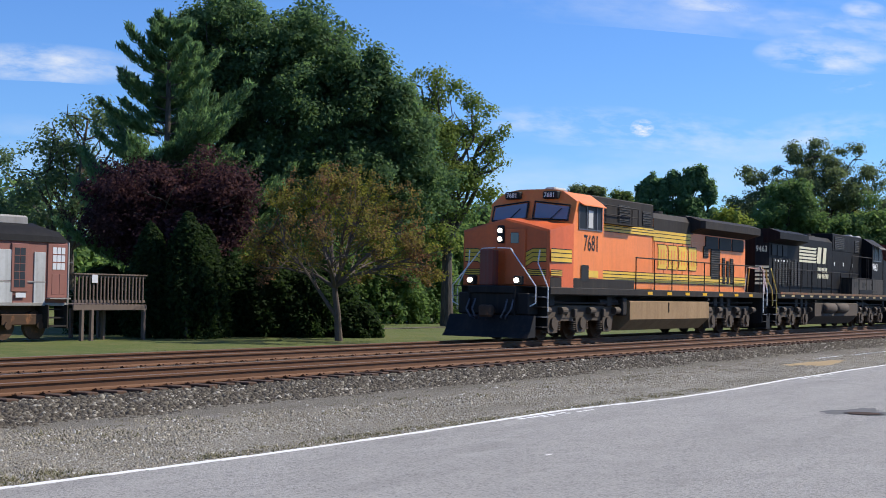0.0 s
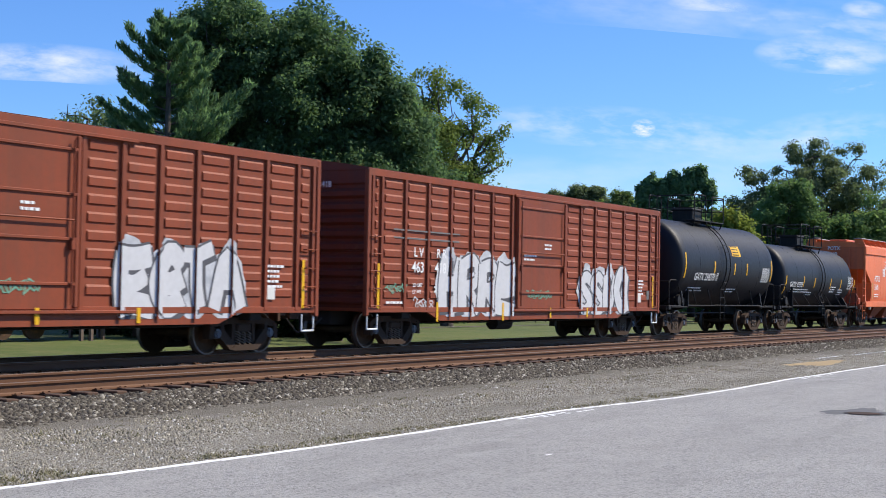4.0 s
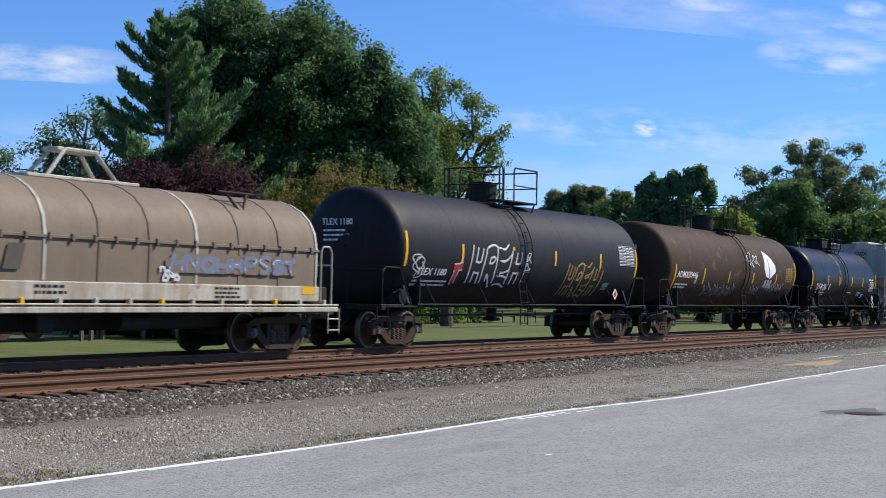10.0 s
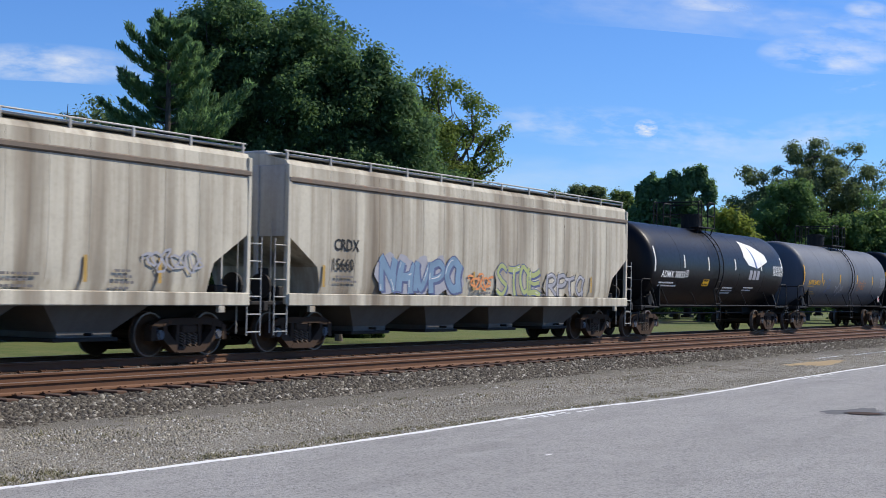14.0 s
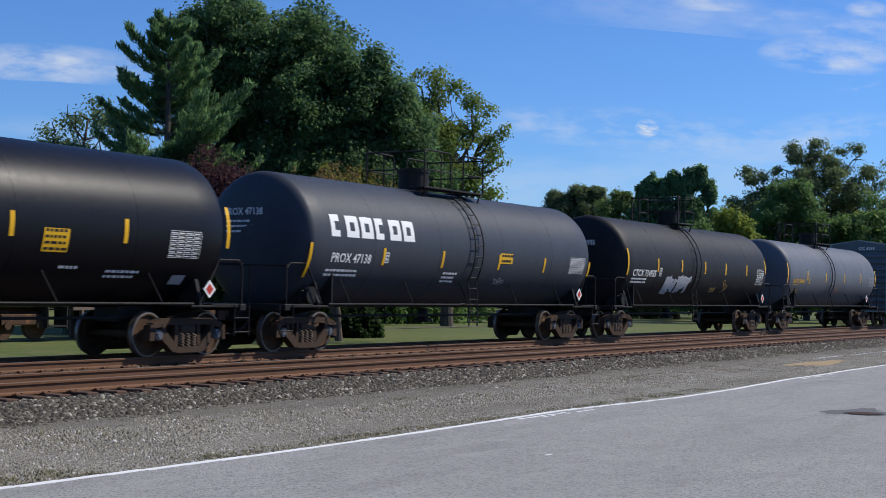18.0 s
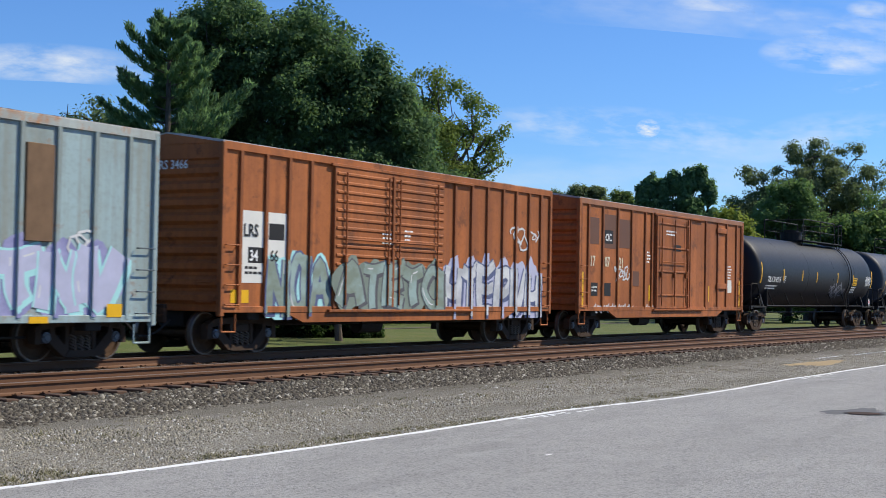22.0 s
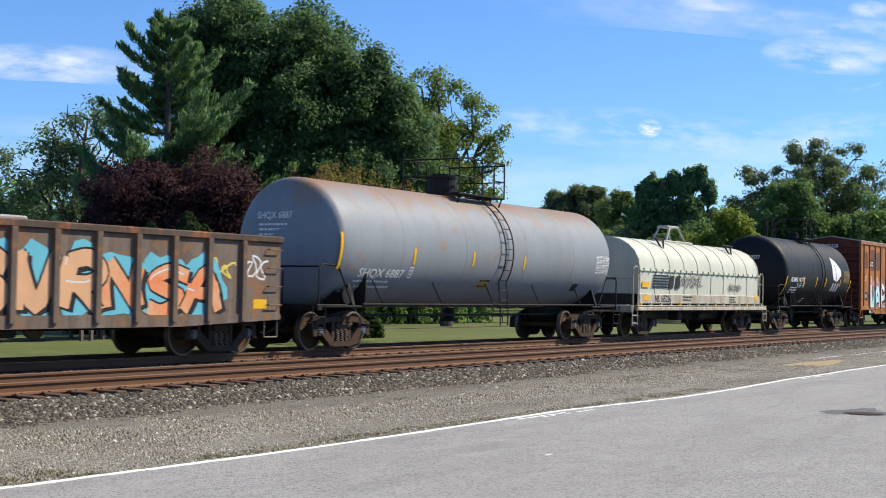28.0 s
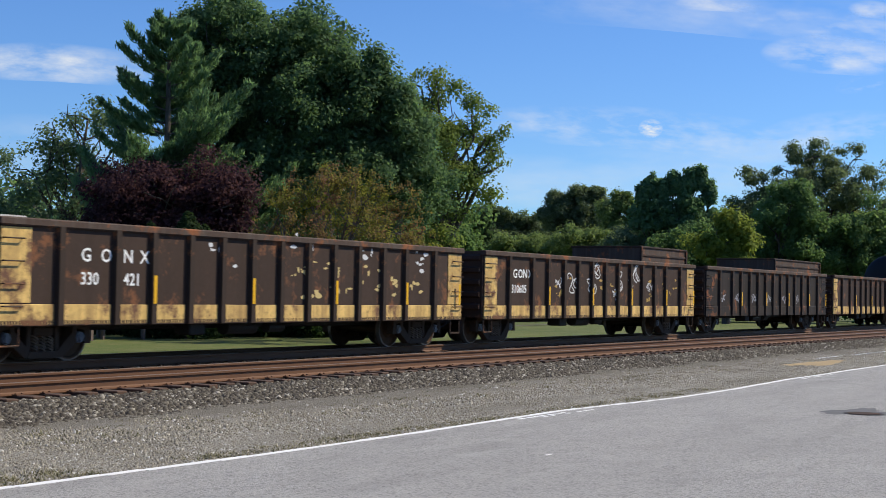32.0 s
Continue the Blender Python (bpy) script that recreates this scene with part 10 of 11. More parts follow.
for k, (x, y, hh, r) in enumerate(((41.6, 35.0, 2.9, 1.3), (42.6, 33.8, 2.8, 1.3), (43.6, 32.6, 2.4, 1.2), (41.9, 36.3, 3.6, 1.5), (44.4, 34.4, 3.6, 1.5), (45.6, 33.0, 2.6, 1.3), (45.0, 31.2, 1.2, 0.9), (40.2, 37.6, 2.6, 1.3), (39.0, 38.6, 2.4, 1.2))):
    cone_shrub("yew_bush", "broad dark evergreen bush under the trees", x, y, hh, r, leaf_hedge, 40 + k, 2200, 0.16, 0.45)
for k, (x, y, hh, r) in enumerate(((62.5, 45.5, 4.6, 2.2), (66.0, 44.0, 5.0, 2.3), (69.6, 43.6, 5.0, 2.2), (73.8, 44.2, 6.0, 2.4), (60.0, 48.0, 4.5, 2.2))):
    cone_shrub("lilac_bush", "tall mid green bush at the lawn's edge", x, y, hh, r, leaf_far, 60 + k, 2200, 0.24, 0.45)


leaf_oak_far = make_leaf("leaf_far_light", (0.115, 0.160, 0.060), (0.165, 0.220, 0.075), (0.22, 0.28, 0.095))
leaf_far_yellow = make_leaf("leaf_far_yellow", (0.13, 0.16, 0.030), (0.19, 0.23, 0.042), (0.26, 0.29, 0.06))
leaf_far_grey = make_leaf("leaf_far_grey", (0.095, 0.125, 0.070), (0.135, 0.170, 0.092), (0.18, 0.22, 0.12))


def far_tree(label, x, y, boughs, leaf, seed, per=60, gap=0.08, tall=1.0, clumps=76, spread=0.33):
    """A distant tree from its rounded boughs (dx, dy, z, radius)."""
    return broad_tree("far_tree", label, x, y, [(*q[:4], q[4] if len(q) > 4 else q[3] * 0.9 * tall) for q in boughs], leaf, 0.24, seed, clumps, per, 0.21, gap, 0.3, -0.3, spread)


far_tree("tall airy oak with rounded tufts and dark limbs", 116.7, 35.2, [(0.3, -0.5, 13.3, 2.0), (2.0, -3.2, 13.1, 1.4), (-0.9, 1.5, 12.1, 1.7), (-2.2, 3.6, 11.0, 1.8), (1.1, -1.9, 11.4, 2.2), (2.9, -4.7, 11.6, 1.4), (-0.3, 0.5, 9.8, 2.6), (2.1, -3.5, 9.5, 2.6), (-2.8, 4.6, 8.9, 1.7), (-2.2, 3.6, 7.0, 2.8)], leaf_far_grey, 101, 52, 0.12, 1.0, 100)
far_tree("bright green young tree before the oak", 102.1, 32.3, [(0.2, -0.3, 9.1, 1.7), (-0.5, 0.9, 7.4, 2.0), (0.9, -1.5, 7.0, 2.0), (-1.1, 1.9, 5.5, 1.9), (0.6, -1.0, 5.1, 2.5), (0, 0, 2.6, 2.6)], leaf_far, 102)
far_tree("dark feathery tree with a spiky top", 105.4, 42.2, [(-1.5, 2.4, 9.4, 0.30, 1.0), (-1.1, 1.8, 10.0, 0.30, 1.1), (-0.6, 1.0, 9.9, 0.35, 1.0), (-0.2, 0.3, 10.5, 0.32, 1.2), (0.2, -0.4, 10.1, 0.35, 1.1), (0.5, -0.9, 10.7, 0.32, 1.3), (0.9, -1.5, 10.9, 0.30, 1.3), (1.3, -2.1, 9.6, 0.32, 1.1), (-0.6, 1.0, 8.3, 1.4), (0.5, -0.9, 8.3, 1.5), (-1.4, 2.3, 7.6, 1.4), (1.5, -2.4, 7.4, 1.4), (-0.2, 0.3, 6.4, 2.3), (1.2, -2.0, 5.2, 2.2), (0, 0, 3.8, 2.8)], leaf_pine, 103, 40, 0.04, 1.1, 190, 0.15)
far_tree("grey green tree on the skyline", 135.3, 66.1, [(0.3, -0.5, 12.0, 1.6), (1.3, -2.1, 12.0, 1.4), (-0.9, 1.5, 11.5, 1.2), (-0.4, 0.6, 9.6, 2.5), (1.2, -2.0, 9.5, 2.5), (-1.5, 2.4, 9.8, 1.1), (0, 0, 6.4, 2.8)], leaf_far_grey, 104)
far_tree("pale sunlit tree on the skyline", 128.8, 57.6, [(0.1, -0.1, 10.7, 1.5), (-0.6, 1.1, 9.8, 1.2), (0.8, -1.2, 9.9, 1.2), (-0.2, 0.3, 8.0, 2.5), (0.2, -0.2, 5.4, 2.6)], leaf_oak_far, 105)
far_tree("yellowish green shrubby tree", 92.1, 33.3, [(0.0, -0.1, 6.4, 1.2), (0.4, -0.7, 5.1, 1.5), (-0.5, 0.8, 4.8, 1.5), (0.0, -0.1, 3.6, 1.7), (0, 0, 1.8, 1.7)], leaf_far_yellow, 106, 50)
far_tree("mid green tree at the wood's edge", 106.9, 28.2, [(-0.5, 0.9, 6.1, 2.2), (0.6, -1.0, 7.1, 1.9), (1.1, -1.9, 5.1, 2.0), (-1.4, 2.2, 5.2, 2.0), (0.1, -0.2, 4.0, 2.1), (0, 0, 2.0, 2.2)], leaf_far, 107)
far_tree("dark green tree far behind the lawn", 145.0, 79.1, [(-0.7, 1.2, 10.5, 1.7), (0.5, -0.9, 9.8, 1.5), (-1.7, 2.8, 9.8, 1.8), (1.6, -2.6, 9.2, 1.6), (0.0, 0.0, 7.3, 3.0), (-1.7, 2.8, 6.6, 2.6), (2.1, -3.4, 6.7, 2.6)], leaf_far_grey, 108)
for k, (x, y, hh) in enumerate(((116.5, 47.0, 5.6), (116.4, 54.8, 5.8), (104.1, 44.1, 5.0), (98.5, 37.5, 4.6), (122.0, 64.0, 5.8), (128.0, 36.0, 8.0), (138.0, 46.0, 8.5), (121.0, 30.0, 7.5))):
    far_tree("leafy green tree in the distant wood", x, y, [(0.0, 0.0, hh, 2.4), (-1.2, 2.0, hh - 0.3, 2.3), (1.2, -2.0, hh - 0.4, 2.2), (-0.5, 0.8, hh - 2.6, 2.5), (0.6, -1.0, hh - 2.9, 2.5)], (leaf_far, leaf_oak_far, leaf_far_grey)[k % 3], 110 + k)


def woods():
    """The wall of trees that closes the view behind the nearer ones."""
    rs = np.random.RandomState(9)
    n = 4200
    u = rs.rand(n)
    x = 40 + 190 * u
    y = np.interp(u, [0, 0.25, 0.55, 1.0], [78, 86, 84, 48]) + rs.normal(size=n) * 3.0
    tops = np.interp(x, [40, 92, 108, 230], [4.6, 5.6, 9.0, 9.0]) + 2.2 * np.sin(x * 0.19) + 1.4 * np.sin(x * 0.51 + 1)
    z = rs.rand(n) ** 0.9 * tops
    q, f = leaf_cloud(rs, np.stack([x, y, z], 1), np.full(n, 1.0), 44, 0.55)
    single("woods", fast_mesh("woods", q, f), leaf_far, "dense green wood closing the view", "woods", kind="stuff")


woods()


def grass_tufts(name, label, n, x_range, y_range, z, seed, tall):
    rs = np.random.RandomState(seed)
    cx = x_range[0] * (x_range[1] / x_range[0]) ** rs.rand(n // 12)
    cy = y_range[0] + (y_range[1] - y_range[0]) * rs.rand(n // 12)
    x = np.repeat(cx, 12) + rs.normal(size=n // 12 * 12) * 0.06
    y = np.repeat(cy, 12) + rs.normal(size=n // 12 * 12) * 0.05
    m = len(x)
    hgt = tall * (0.4 + 0.8 * rs.rand(m))
    a = rs.rand(m) * 6.283
    dx, dy = np.cos(a) * 0.006, np.sin(a) * 0.006
    lx, ly = rs.normal(size=m) * 0.03, rs.normal(size=m) * 0.03
    zz = np.full(m, z)
    p = np.stack([np.stack([x - dx, y - dy, zz], 1), np.stack([x + dx, y + dy, zz], 1), np.stack([x + lx, y + ly, zz + hgt], 1)], 1).reshape(-1, 3)
    single(name, fast_mesh(name, p, np.arange(m * 3).reshape(m, 3)), dry_blade if tall < 0.1 else blade_mat, label, "grass", kind="stuff")


grass_tufts("verge_grass", "low dry tufts of grass along the asphalt edge", 3600, (11.0, 26.0), (9.42, 9.80), LOT_Z - 0.025, 21, 0.032)
grass_tufts("corner_grass", "patch of low green grass beside the asphalt", 900, (7.5, 9.6), (9.5, 10.1), LOT_Z - 0.025, 24, 0.045)
grass_tufts("verge_weeds", "sparse weeds in the gravel", 2000, (9.0, 40.0), (11.6, 13.2), LOT_Z - 0.025, 22, 0.05)
grass_tufts("lawn_fringe", "longer grass where the lawn meets the ballast", 24000, (26.0, 110.0), (24.2, 27.0), GRASS_Z - 0.06, 23, 0.14)


# ---------------------------------------------------------------- the old coach, its deck, the tables
coach_red = paint("coach_faded_red", (0.26, 0.105, 0.085), 0.3, 0.05, 0.7, 0.8, (0.16, 0.09, 0.07))
coach_white = paint("coach_panel_white", (0.50, 0.51, 0.52), 0.3, 0.05, 0.7)
coach_roof = paint("coach_roof_black", (0.010, 0.0105, 0.013), 0.3, 0.02, 0.7, 1.0, (0.02, 0.02, 0.02), spec=0.12)
coach_grey = paint("coach_trim", (0.30, 0.29, 0.28), 0.3, 0.05, 0.6)
deck_wood = plain("weathered_wood", (0.15, 0.115, 0.095), 0.85, 0, 0.3, 4.0)
sheer = plain("window_blind", (0.62, 0.63, 0.66), 0.5, 0, 0.06)


def old_coach():
    # its near side lies at y 0, its right end at x 0, z from the ground
    c = thing("passenger_coach", "old faded red passenger coach with a black roof", "railway coach", pose(32.72, 34.0, 0.0))
    L = 17.0
    b = Build()
    b.box(-L, 0, 0.0, 2.9, 0.78, 2.80, 0.02)
    part("body", b, coach_red, c, "faded red wooden body")
    arch = [(-0.06, 2.78), (-0.02, 2.98), (0.25, 3.22), (0.9, 3.40), (1.45, 3.44), (2.0, 3.40), (2.65, 3.22), (2.92, 2.98), (2.96, 2.78)]
    b = Build()
    b.loft([[(-L, y, z) for y, z in arch], [(-0.7, y, z) for y, z in arch], [(-0.15, 1.45 + (y - 1.45) * 0.97, 2.78 + (z - 2.78) * 0.80) for y, z in arch], [(0.08, 1.45 + (y - 1.45) * 0.92, 2.78 + (z - 2.78) * 0.35) for y, z in arch]])
    b.smooth = 30
    part("roof", b, coach_roof, c, "rounded black roof")
    b = Build()
    b.box(-L, -1.05, 0.7, 2.2, 3.30, 3.62, 0.06)
    part("clerestory", b, coach_grey, c, "low grey raised roof")
    for x0, x1, z0, z1, lab in ((-2.95, -2.30, 1.55, 2.50, ""), (-1.45, -0.98, 0.80, 2.46, ""), (-2.95, -2.30, 0.86, 1.48, ""), (-4.6, -3.9, 0.86, 2.46, "")):
        b = Build()
        b.box(x0, x1, -0.03, 0.01, z0, z1, 0.008)
        part("side_panel", b, coach_white, c, "pale grey painted panel")
    for xw in (-2.05, -5.2, -7.0, -8.8):
        b = Build()
        b.box(xw - 0.33, xw + 0.33, -0.05, 0.01, 1.20, 2.70, 0.012)
        w = part("window", b, coach_red, c, "tall window with small panes")
        for i in range(2):
            for j in range(5):
                b = Build()
                x0 = xw - 0.22 + i * 0.23
                z0 = 1.34 + j * 0.25
                b.box(x0, x0 + 0.20, -0.058, -0.045, z0, z0 + 0.225)
                part("pane", b, glass_mat, w)
    b = Build()
    b.box(-0.90, -0.06, -0.04, 0.01, 1.02, 2.74, 0.012)
    d = part("door", b, coach_red, c, "panelled end door with a lit window")
    for i in range(3):
        for j in range(3):
            b = Build()
            b.box(-0.70 + i * 0.18, -0.55 + i * 0.18, -0.052, -0.035, 1.92 + j * 0.25, 2.13 + j * 0.25)
            part("pane", b, sheer, d, "pale pane")
    for x0, x1 in ((-0.72, -0.46), (-0.40, -0.16)):
        b = Build()
        b.box(x0, x1, -0.05, -0.035, 1.12, 1.78, 0.01)
        part("door_panel", b, coach_red, d)
    b = Build()
    b.box(-0.92, -0.04, -0.20, 0.0, 0.98, 1.02)
    part("door_sill", b, coach_grey, c)
    b = Build()
    b.box(-0.05, 0.02, -0.05, 0.05, 0.78, 2.80, 0.01)
    b.box(-L, 0, -0.04, 0.0, 0.76, 0.86, 0.01)
    b.box(-L, -0.95, -0.035, 0.0, 1.49, 1.54, 0.008)
    part("trim", b, coach_grey, c)
    b = Build()
    b.box(-2.2, -1.8, -0.065, -0.05, 1.02, 1.17)
    part("window_notice", b, sheer, c, "white paper notice in the window")
    b = Build()
    for k in range(3):
        b.box(-0.95, -0.15, -0.18 + 0.12 * k, 0.1 + 0.12 * k, 0.10 + 0.26 * k, 0.15 + 0.26 * k)
    b.box(-0.98, -0.93, -0.18, 0.4, 0.05, 0.8)
    b.box(-0.17, -0.12, -0.18, 0.4, 0.05, 0.8)
    part("steps", b, steel_dark, c, "iron entrance steps")
    b = Build()
    b.box(-L, -0.6, 0.4, 2.5, 0.45, 0.78, 0.03)
    for x in (-1.75, -3.6):
        b.box(x - 1.0, x + 1.0, 0.05, 0.25, 0.15, 0.5, 0.03)
        for dx in (-0.65, 0.65):
            b.disc_y(x + dx, 0.15, 0.25, 0.38, 0.46, 20)
            b.disc_y(x + dx, 0.15, 0.0, 0.1, 0.13, 12)
    part("running_gear", b, truck_mat, c, "rusty wheels and frame")
    b = Build()
    b.pipe([(0.03, -0.02, 2.15), (0.10, -0.08, 2.17), (0.12, -0.08, 2.13)], 0.02)
    part("lamp_bracket", b, coach_grey, c)


def wooden_deck():
    d = thing("wooden_deck", "weathered wooden access deck with a slatted railing", "deck", pose(32.85, 33.9, 0.0))
    for k in range(22):
        b = Build()
        x = 0.0 + k * 0.155
        b.box(x, x + 0.14, 0.0, 2.2, 0.78, 0.82)
        part("deck_board", b, deck_wood, d)
    for k in range(20):
        b = Build()
        x = 0.05 + k * 0.165
        b.box(x, x + 0.05, -0.04, 0.0, 0.86, 1.76)
        part("baluster", b, deck_wood, d)
    for z in (0.86, 1.70):
        b = Build()
        b.box(0, 3.35, -0.01, 0.05, z, z + 0.10, 0.008)
        part("rail", b, deck_wood, d)
    b = Build()
    b.box(-0.02, 3.38, -0.07, 0.10, 1.78, 1.83, 0.008)
    part("cap_rail", b, deck_wood, d)
    b = Build()
    b.box(0, 3.4, -0.05, 0.02, 0.62, 0.80, 0.008)
    part("fascia", b, deck_wood, d)
    for x, y in ((0.42, 0.0), (0.86, 0.0), (2.0, 0.6), (3.3, 0.0), (0.42, 2.0), (2.0, 2.1), (3.3, 2.1)):
        b = Build()
        b.box(x - 0.06, x + 0.06, y - 0.06, y + 0.06, -0.45, 0.64, 0.008)
        part("post", b, deck_wood, d)
    s = Build()
    s.box(0, 0.26, 0, 0.02, 0, 0.27)
    single("notice_board", s, sheer, "blank white notice fixed to the deck railing", "sign", at=pose(33.62, 33.82, 1.52))


def picnic_table(x, y, turn):
    t = thing("picnic_table", "dark metal picnic table on the lawn", "picnic table", pose(x, y, GRASS_Z, 0, 0, turn), "tables on the lawn")
    for k in range(4):
        part("top_slat", Build().box(-1.1, 1.1, -0.38 + k * 0.19, -0.21 + k * 0.19, 0.70, 0.74), steel_dark, t)
    for s in (-1, 1):
        part("bench", Build().box(-1.1, 1.1, s * 0.72 - 0.13, s * 0.72 + 0.13, 0.42, 0.46), steel_dark, t)
        part("leg_frame", Build().pipe([(s * 0.8, -0.72, 0.42), (s * 0.8, -0.72, 0.0)], 0.03).pipe([(s * 0.8, 0.72, 0.42), (s * 0.8, 0.72, 0.0)], 0.03).pipe([(s * 0.8, -0.72, 0.40), (s * 0.8, 0.72, 0.40)], 0.03).pipe([(s * 0.8, 0, 0.40), (s * 0.8, 0, 0.72)], 0.035), steel_dark, t)


old_coach()
wooden_deck()
for k in range(5):
    picnic_table(66.5 + k * 3.3, 44.0 - k * 0.55, 4)
b = strip([37.0, 37.9], [GRASS_Z + 0.02] * 2, 52, 100, 40)
single("garden_path", b, gravel_mat, "pale gravel path across the lawn", "path", kind="structure")


def cottage():
    c = thing("cottage", "pale weatherboard house half hidden by the trees", "house", pose(44.5, 56.0, GRASS_Z))
    part("wall", Build().box(-5, 5, -3, 3, 0, 2.9, 0.03), coach_white, c, "pale weatherboard wall")
    part("roof", Build().prism([(-3.5, 2.8), (0, 5.0), (3.5, 2.8), (3.3, 2.75), (0, 4.8), (-3.3, 2.75)], "x", -5.4, 5.4), coach_grey, c, "grey shingle roof")
    for x in (-3, 0, 3):
        w = part("window", Build().box(x - 0.5, x + 0.5, -3.05, -2.98, 1.0, 2.2, 0.01), sheer, c)
        part("pane", Build().box(x - 0.42, x + 0.42, -3.065, -3.045, 1.08, 2.12), glass_mat, w)


cottage()


def manhole():
    d = thing("drain_cover", "dark iron drain cover set in the asphalt", "drain cover", pose(21.7, 5.65, LOT_Z))
    part("rim", Build().rod((0, 0, -0.02), (0, 0, 0.006), 0.30, 28), steel_dark, d)
    part("grate", Build().rod((0, 0, 0.0), (0, 0, 0.011), 0.24, 24), truck_black, d)


manhole()
# cracks and stray paint on the asphalt
cr = Build()
rnd_c = random.Random(77)
for k in range(16):
    x, y = rnd_c.uniform(12, 40), rnd_c.uniform(4.0, 8.8)
    a = -0.9 + rnd_c.uniform(-0.3, 0.3)
    for j in range(rnd_c.randint(3, 8)):
        nx, ny = x + 0.35 * math.cos(a), y + 0.35 * math.sin(a)
        w = rnd_c.uniform(0.002, 0.006)
        cr.add([(x, y - w, LOT_Z + 0.003), (nx, ny - w, LOT_Z + 0.003), (nx, ny + w, LOT_Z + 0.003), (x, y + w, LOT_Z + 0.003)], [(0, 1, 2, 3)])
        x, y = nx, ny
        a += rnd_c.uniform(-0.22, 0.22)
single("asphalt_cracks", cr, plain("crack_tar", (0.17, 0.17, 0.17), 0.9), "thin dark cracks in the asphalt", "cracks", kind="structure")
pt = Build()
for x0, x1, y0, y1 in ((17.2, 18.8, 9.16, 9.22), (17.8, 19.4, 9.08, 9.12), (30.2, 32.4, 9.15, 9.21), (13.6, 13.9, 6.9, 6.93), (41.0, 43.5, 11.98, 12.06), (44.5, 49.0, 11.92, 12.0)):
    x = x0
    while x < x1:
        pt.box(x, x + rnd_c.uniform(0.05, 0.3), y0, y1, LOT_Z - 0.01, LOT_Z + 0.0035)
        x += rnd_c.uniform(0.2, 0.5)
single("stray_paint", pt, white_paint, "scraps of older white line paint", "road marking", kind="structure")
# a low drift of yellow sand on the gravel and a dark oil stain round the drain
rnd_s = random.Random(31)
for name, cx, cy, rx, ry, z, mt, lab in (("sand_patch", 38.2, 11.2, 2.1, 0.42, LOT_Z - 0.018, plain("sand", (0.36, 0.27, 0.15), 0.95, 0, 0.3, 5.0), "thin drift of yellow sand on the gravel"),
                                         ("oil_stain", 22.0, 5.8, 0.75, 0.42, LOT_Z + 0.0025, plain("oily_asphalt", (0.13, 0.13, 0.13), 0.9, 0, 0.4, 5.0), "dark worn stain on the asphalt")):
    b = Build()
    n = 40
    rim, top = [], []
    for k in range(n):
        a = k * 2 * math.pi / n
        r = 1 + 0.25 * math.sin(3 * a + 1) + rnd_s.uniform(-0.22, 0.22)
        rim.append((cx + rx * r * math.cos(a), cy + ry * r * math.sin(a), z))
        top.append((cx + rx * r * 0.7 * math.cos(a), cy + ry * r * 0.7 * math.sin(a), z + (0.02 if name == "sand_patch" else 0.0005)))
    b.loft([rim, top])
    single(name, b, mt, lab, "stain", kind="structure")


# ---------------------------------------------------------------- clouds, far off
def make_cloud(name, span, lo, hi, amount):
    """Thin cloud: billows of the given width in metres, a third as high, fading out towards the sheet's rim."""
    m = Mat(name)
    own = m.math("MULTIPLY", m.random(), 7000.0)
    n1 = m.noise(1.0 / span, 8, 0.60, (1.0, 1.0, 3.2), "Object", own)
    n2 = m.noise(0.28 / span, 3, 0.5, (1.0, 1.0, 2.6), "Object", own)
    gx = m.axis("X", "Generated")
    gz = m.axis("Z", "Generated")
    far = lambda g: m.math("POWER", m.math("ABSOLUTE", m.math("SUBTRACT", m.math("MULTIPLY", g, 2.0), 1.0)), 2.0)
    edge = m.math("MAXIMUM", m.math("SUBTRACT", 1.0, m.math("ADD", far(gx), far(gz))), 0.0)
    a = m.math("MULTIPLY", m.ramp(m.math("ADD", m.math("MULTIPLY", n1, 0.62), m.math("MULTIPLY", n2, 0.38)), [(lo, 0.0), (hi, 1.0)]), m.math("POWER", edge, 0.8))
    a = m.math("MULTIPLY", a, amount)
    em = m.n.new("ShaderNodeEmission")
    em.inputs["Color"].default_value = (0.93, 0.96, 1.0, 1)
    em.inputs["Strength"].default_value = CLOUD_GLOW
    tr = m.n.new("ShaderNodeBsdfTransparent")
    mx = m.n.new("ShaderNodeMixShader")
    m.l.new(a, mx.inputs[0])
    m.l.new(tr.outputs[0], mx.inputs[1])
    m.l.new(em.outputs[0], mx.inputs[2])
    m.l.new(mx.outputs[0], m.n["Material Output"].inputs["Surface"])
    return m.m


CLOUD_GLOW = 0.85
CLOUDS = []
VIEW_RIGHT = Vector((0.5187, -0.8549, 0.0))
VIEW_AWAY = Vector((0.8549, 0.5187, 0.0))


def cloud(label, right, up, w, h, mat, tilt=0.0):
    """A thin cloud sheet 2,000 m off; right and up in metres from the middle of the view."""
    b = Build()
    n = 24
    rings = []
    for k in range(n + 1):
        x = -w / 2 + w * k / n
        bow = 0.02 * w * (1 - (2 * k / n - 1) ** 2)
        rings.append([(x, 0.0, -h / 2 + bow), (x, 4.0, 0.0 + bow), (x, 0.0, h / 2 + bow)])
    b.loft(rings, caps=False, closed=False)
    p = VIEW_AWAY * 2000 + VIEW_RIGHT * right
    m = Matrix.Translation((p.x, p.y, up)) @ Matrix.Rotation(math.atan2(VIEW_RIGHT.y, VIEW_RIGHT.x), 4, "Z") @ Matrix.Rotation(radians(tilt), 4, "Y")
    ob = single("cloud", b, mat, label, "cloud", "clouds", kind="structure", at=m)
    ob.visible_shadow = False
    CLOUDS.append(ob)


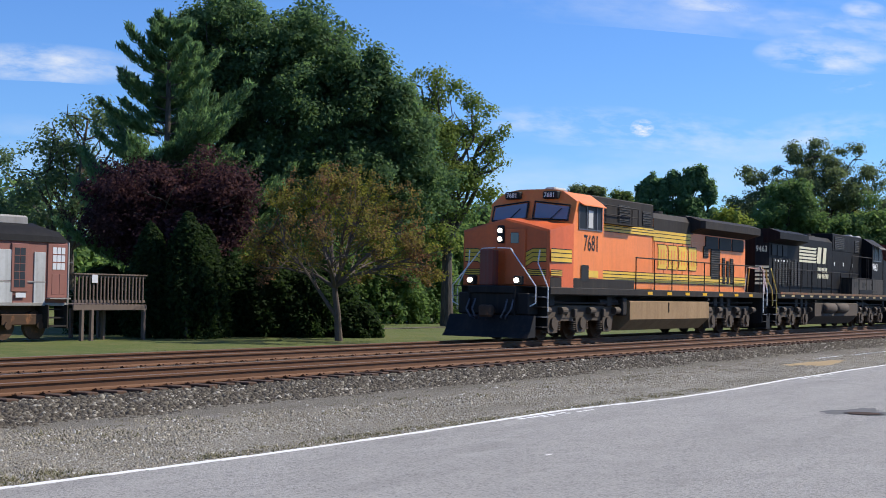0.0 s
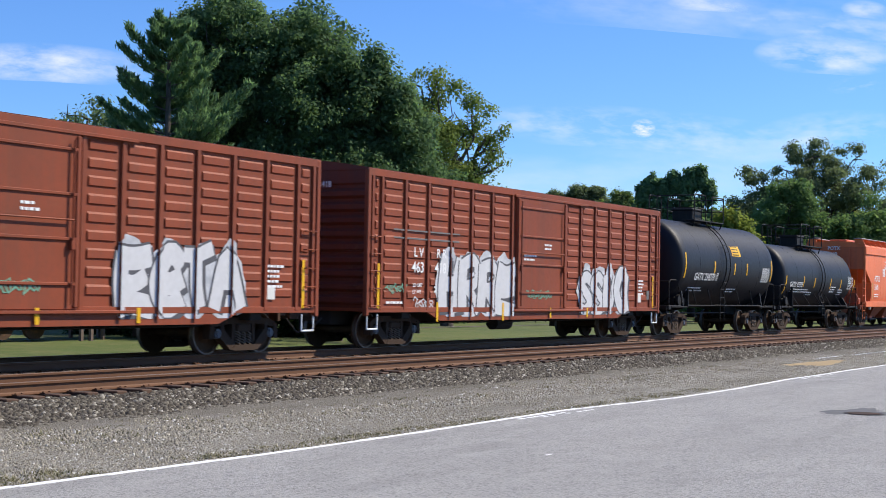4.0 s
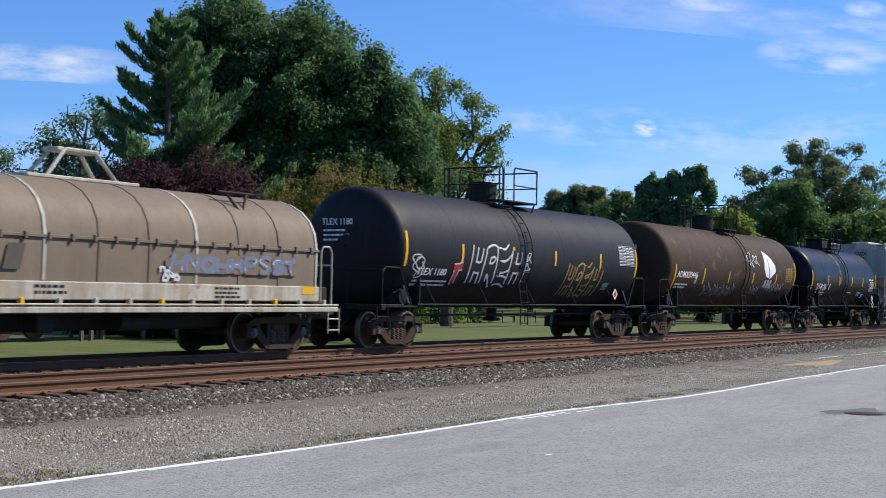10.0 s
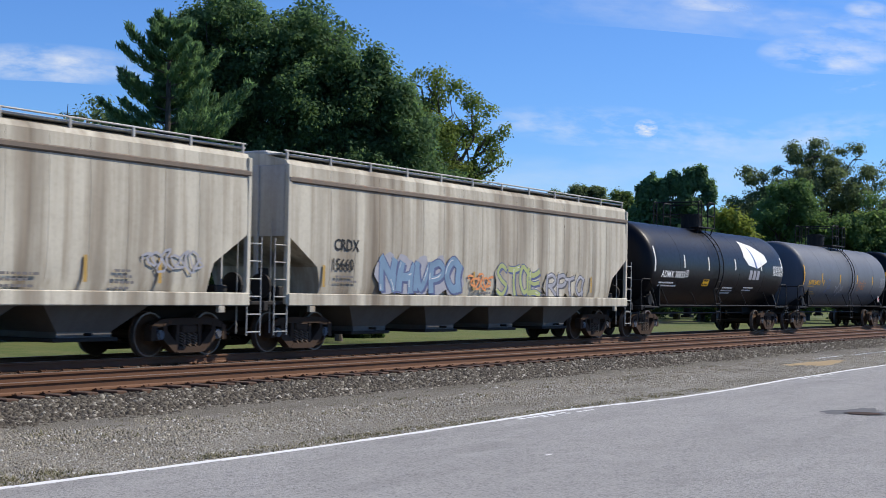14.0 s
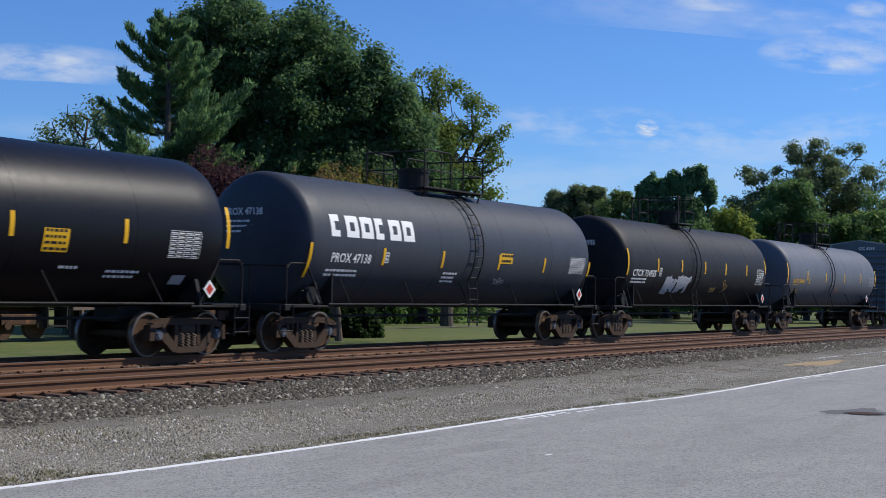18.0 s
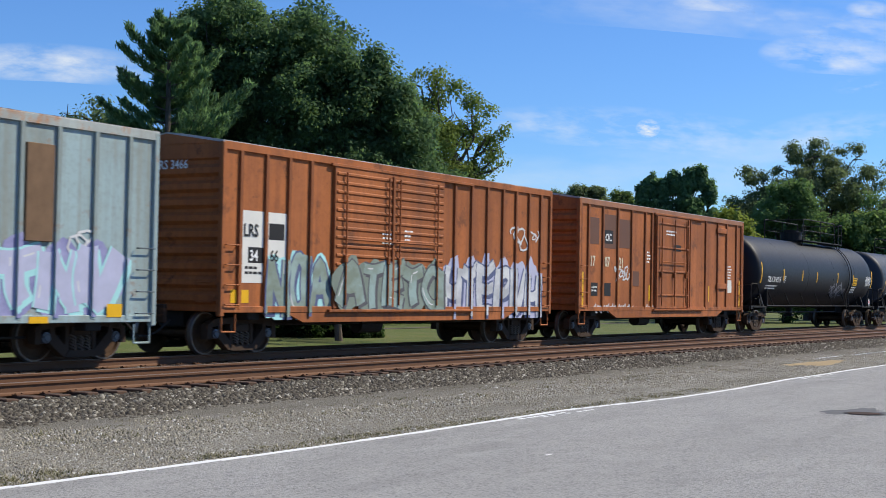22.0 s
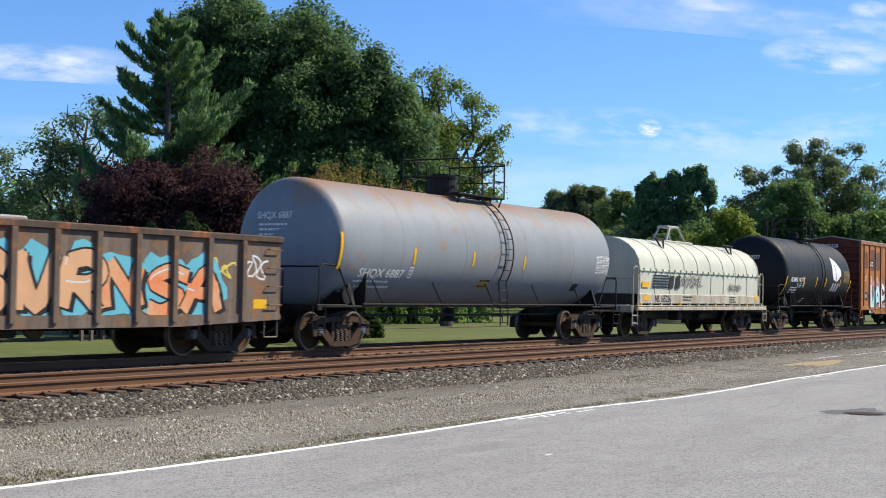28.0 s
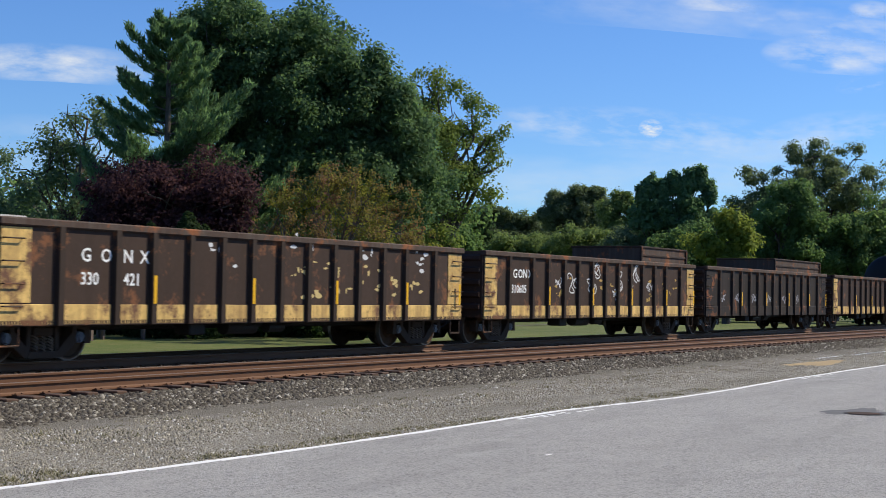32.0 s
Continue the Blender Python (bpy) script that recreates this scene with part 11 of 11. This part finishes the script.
streak = make_cloud("cloud_streak", 75.0, 0.40, 0.66, 0.90)
band = make_cloud("cloud_band", 120.0, 0.42, 0.80, 0.40)
wisp = make_cloud("cloud_wisp", 55.0, 0.46, 0.78, 0.65)
puff = make_cloud("cloud_puff", 13.0, 0.40, 0.60, 1.0)
haze = make_cloud("cloud_haze", 110.0, 0.42, 0.85, 0.45)
for label, right, up, w, h, mat, tilt in (
        ("thin white cirrus streak", -560.0, 312.0, 300.0, 56.0, streak, 2),
        ("broad faint veil of cirrus", 420.0, 391.0, 900.0, 78.0, band, 5),
        ("thin white cirrus streak", 570.0, 384.0, 340.0, 44.0, wisp, 4),
        ("thin white cirrus streak", 545.0, 345.0, 210.0, 56.0, streak, 2),
        ("small scattered white wisps", 590.0, 305.0, 90.0, 24.0, wisp, -6),
        ("small scattered white wisps", 300.0, 227.0, 520.0, 62.0, wisp, 4),
        ("small scattered white wisps", 130.0, 241.0, 150.0, 30.0, wisp, 6),
        ("small scattered white wisps", 560.0, 226.0, 260.0, 80.0, wisp, -4),
        ("small bright white cloud puff", 286.0, 239.0, 36.0, 27.0, puff, 0),
        ("pale haze of thin cloud near the horizon", 120.0, 146.0, 330.0, 96.0, haze, 2),
        ("pale haze of thin cloud near the horizon", 380.0, 170.0, 560.0, 96.0, haze, 0),
        ("pale haze of thin cloud near the horizon", -580.0, 190.0, 340.0, 96.0, haze, 2),
        ("small bright white cirrus scrap", 600.0, 414.0, 70.0, 26.0, streak, 4),
        ("small bright white cirrus scrap", 378.0, 417.0, 120.0, 22.0, streak, 2)):
    cloud(label, right, up, w, h, mat, tilt)


# ---------------------------------------------------------------- what moves
def motions():
    for c in CLOUDS:
        m = c.matrix_basis.copy()
        drift = Matrix.Translation(VIEW_RIGHT * 6.0)
        walk(c, [(0.0, drift.inverted() @ m), (32.0, drift @ m)])
    for car in CARS:
        x = car.location.x
        turn = car.rotation_euler.z
        at = lambda t: Matrix.Translation((x - SPEED * t, TRACK_FAR, 0)) @ Matrix.Rotation(turn, 4, "Z")
        walk(car, [(0.0, at(0.0)), (32.0, at(32.0))])
    for parts, px, start, radius in WHEELSETS:
        flip = -1 if parts[0].parent.parent.rotation_euler.z > 1 or abs(parts[0].parent.parent.rotation_quaternion.z) > 0.5 else 1
        t0 = max(0.0, (start - 115.0) / SPEED)
        t1 = min(32.0, (start - 9.0) / SPEED)
        if t1 <= t0:
            continue
        f0, f1 = math.floor(t0 * FPS), math.ceil(t1 * FPS)
        rows = []
        if f0 > 0:
            rows.append((0.0, 0.0))
        rows += [(f / FPS, (f - f0) / FPS) for f in range(f0, f1 + 1)]
        if f1 < 32 * FPS:
            rows.append((32.0, (f1 - f0) / FPS))
        for w in parts:
            walk(w, [(t, pose(px, 0, radius) @ Matrix.Rotation(-flip * SPEED * d / radius, 4, "Y")) for t, d in rows])


motions()
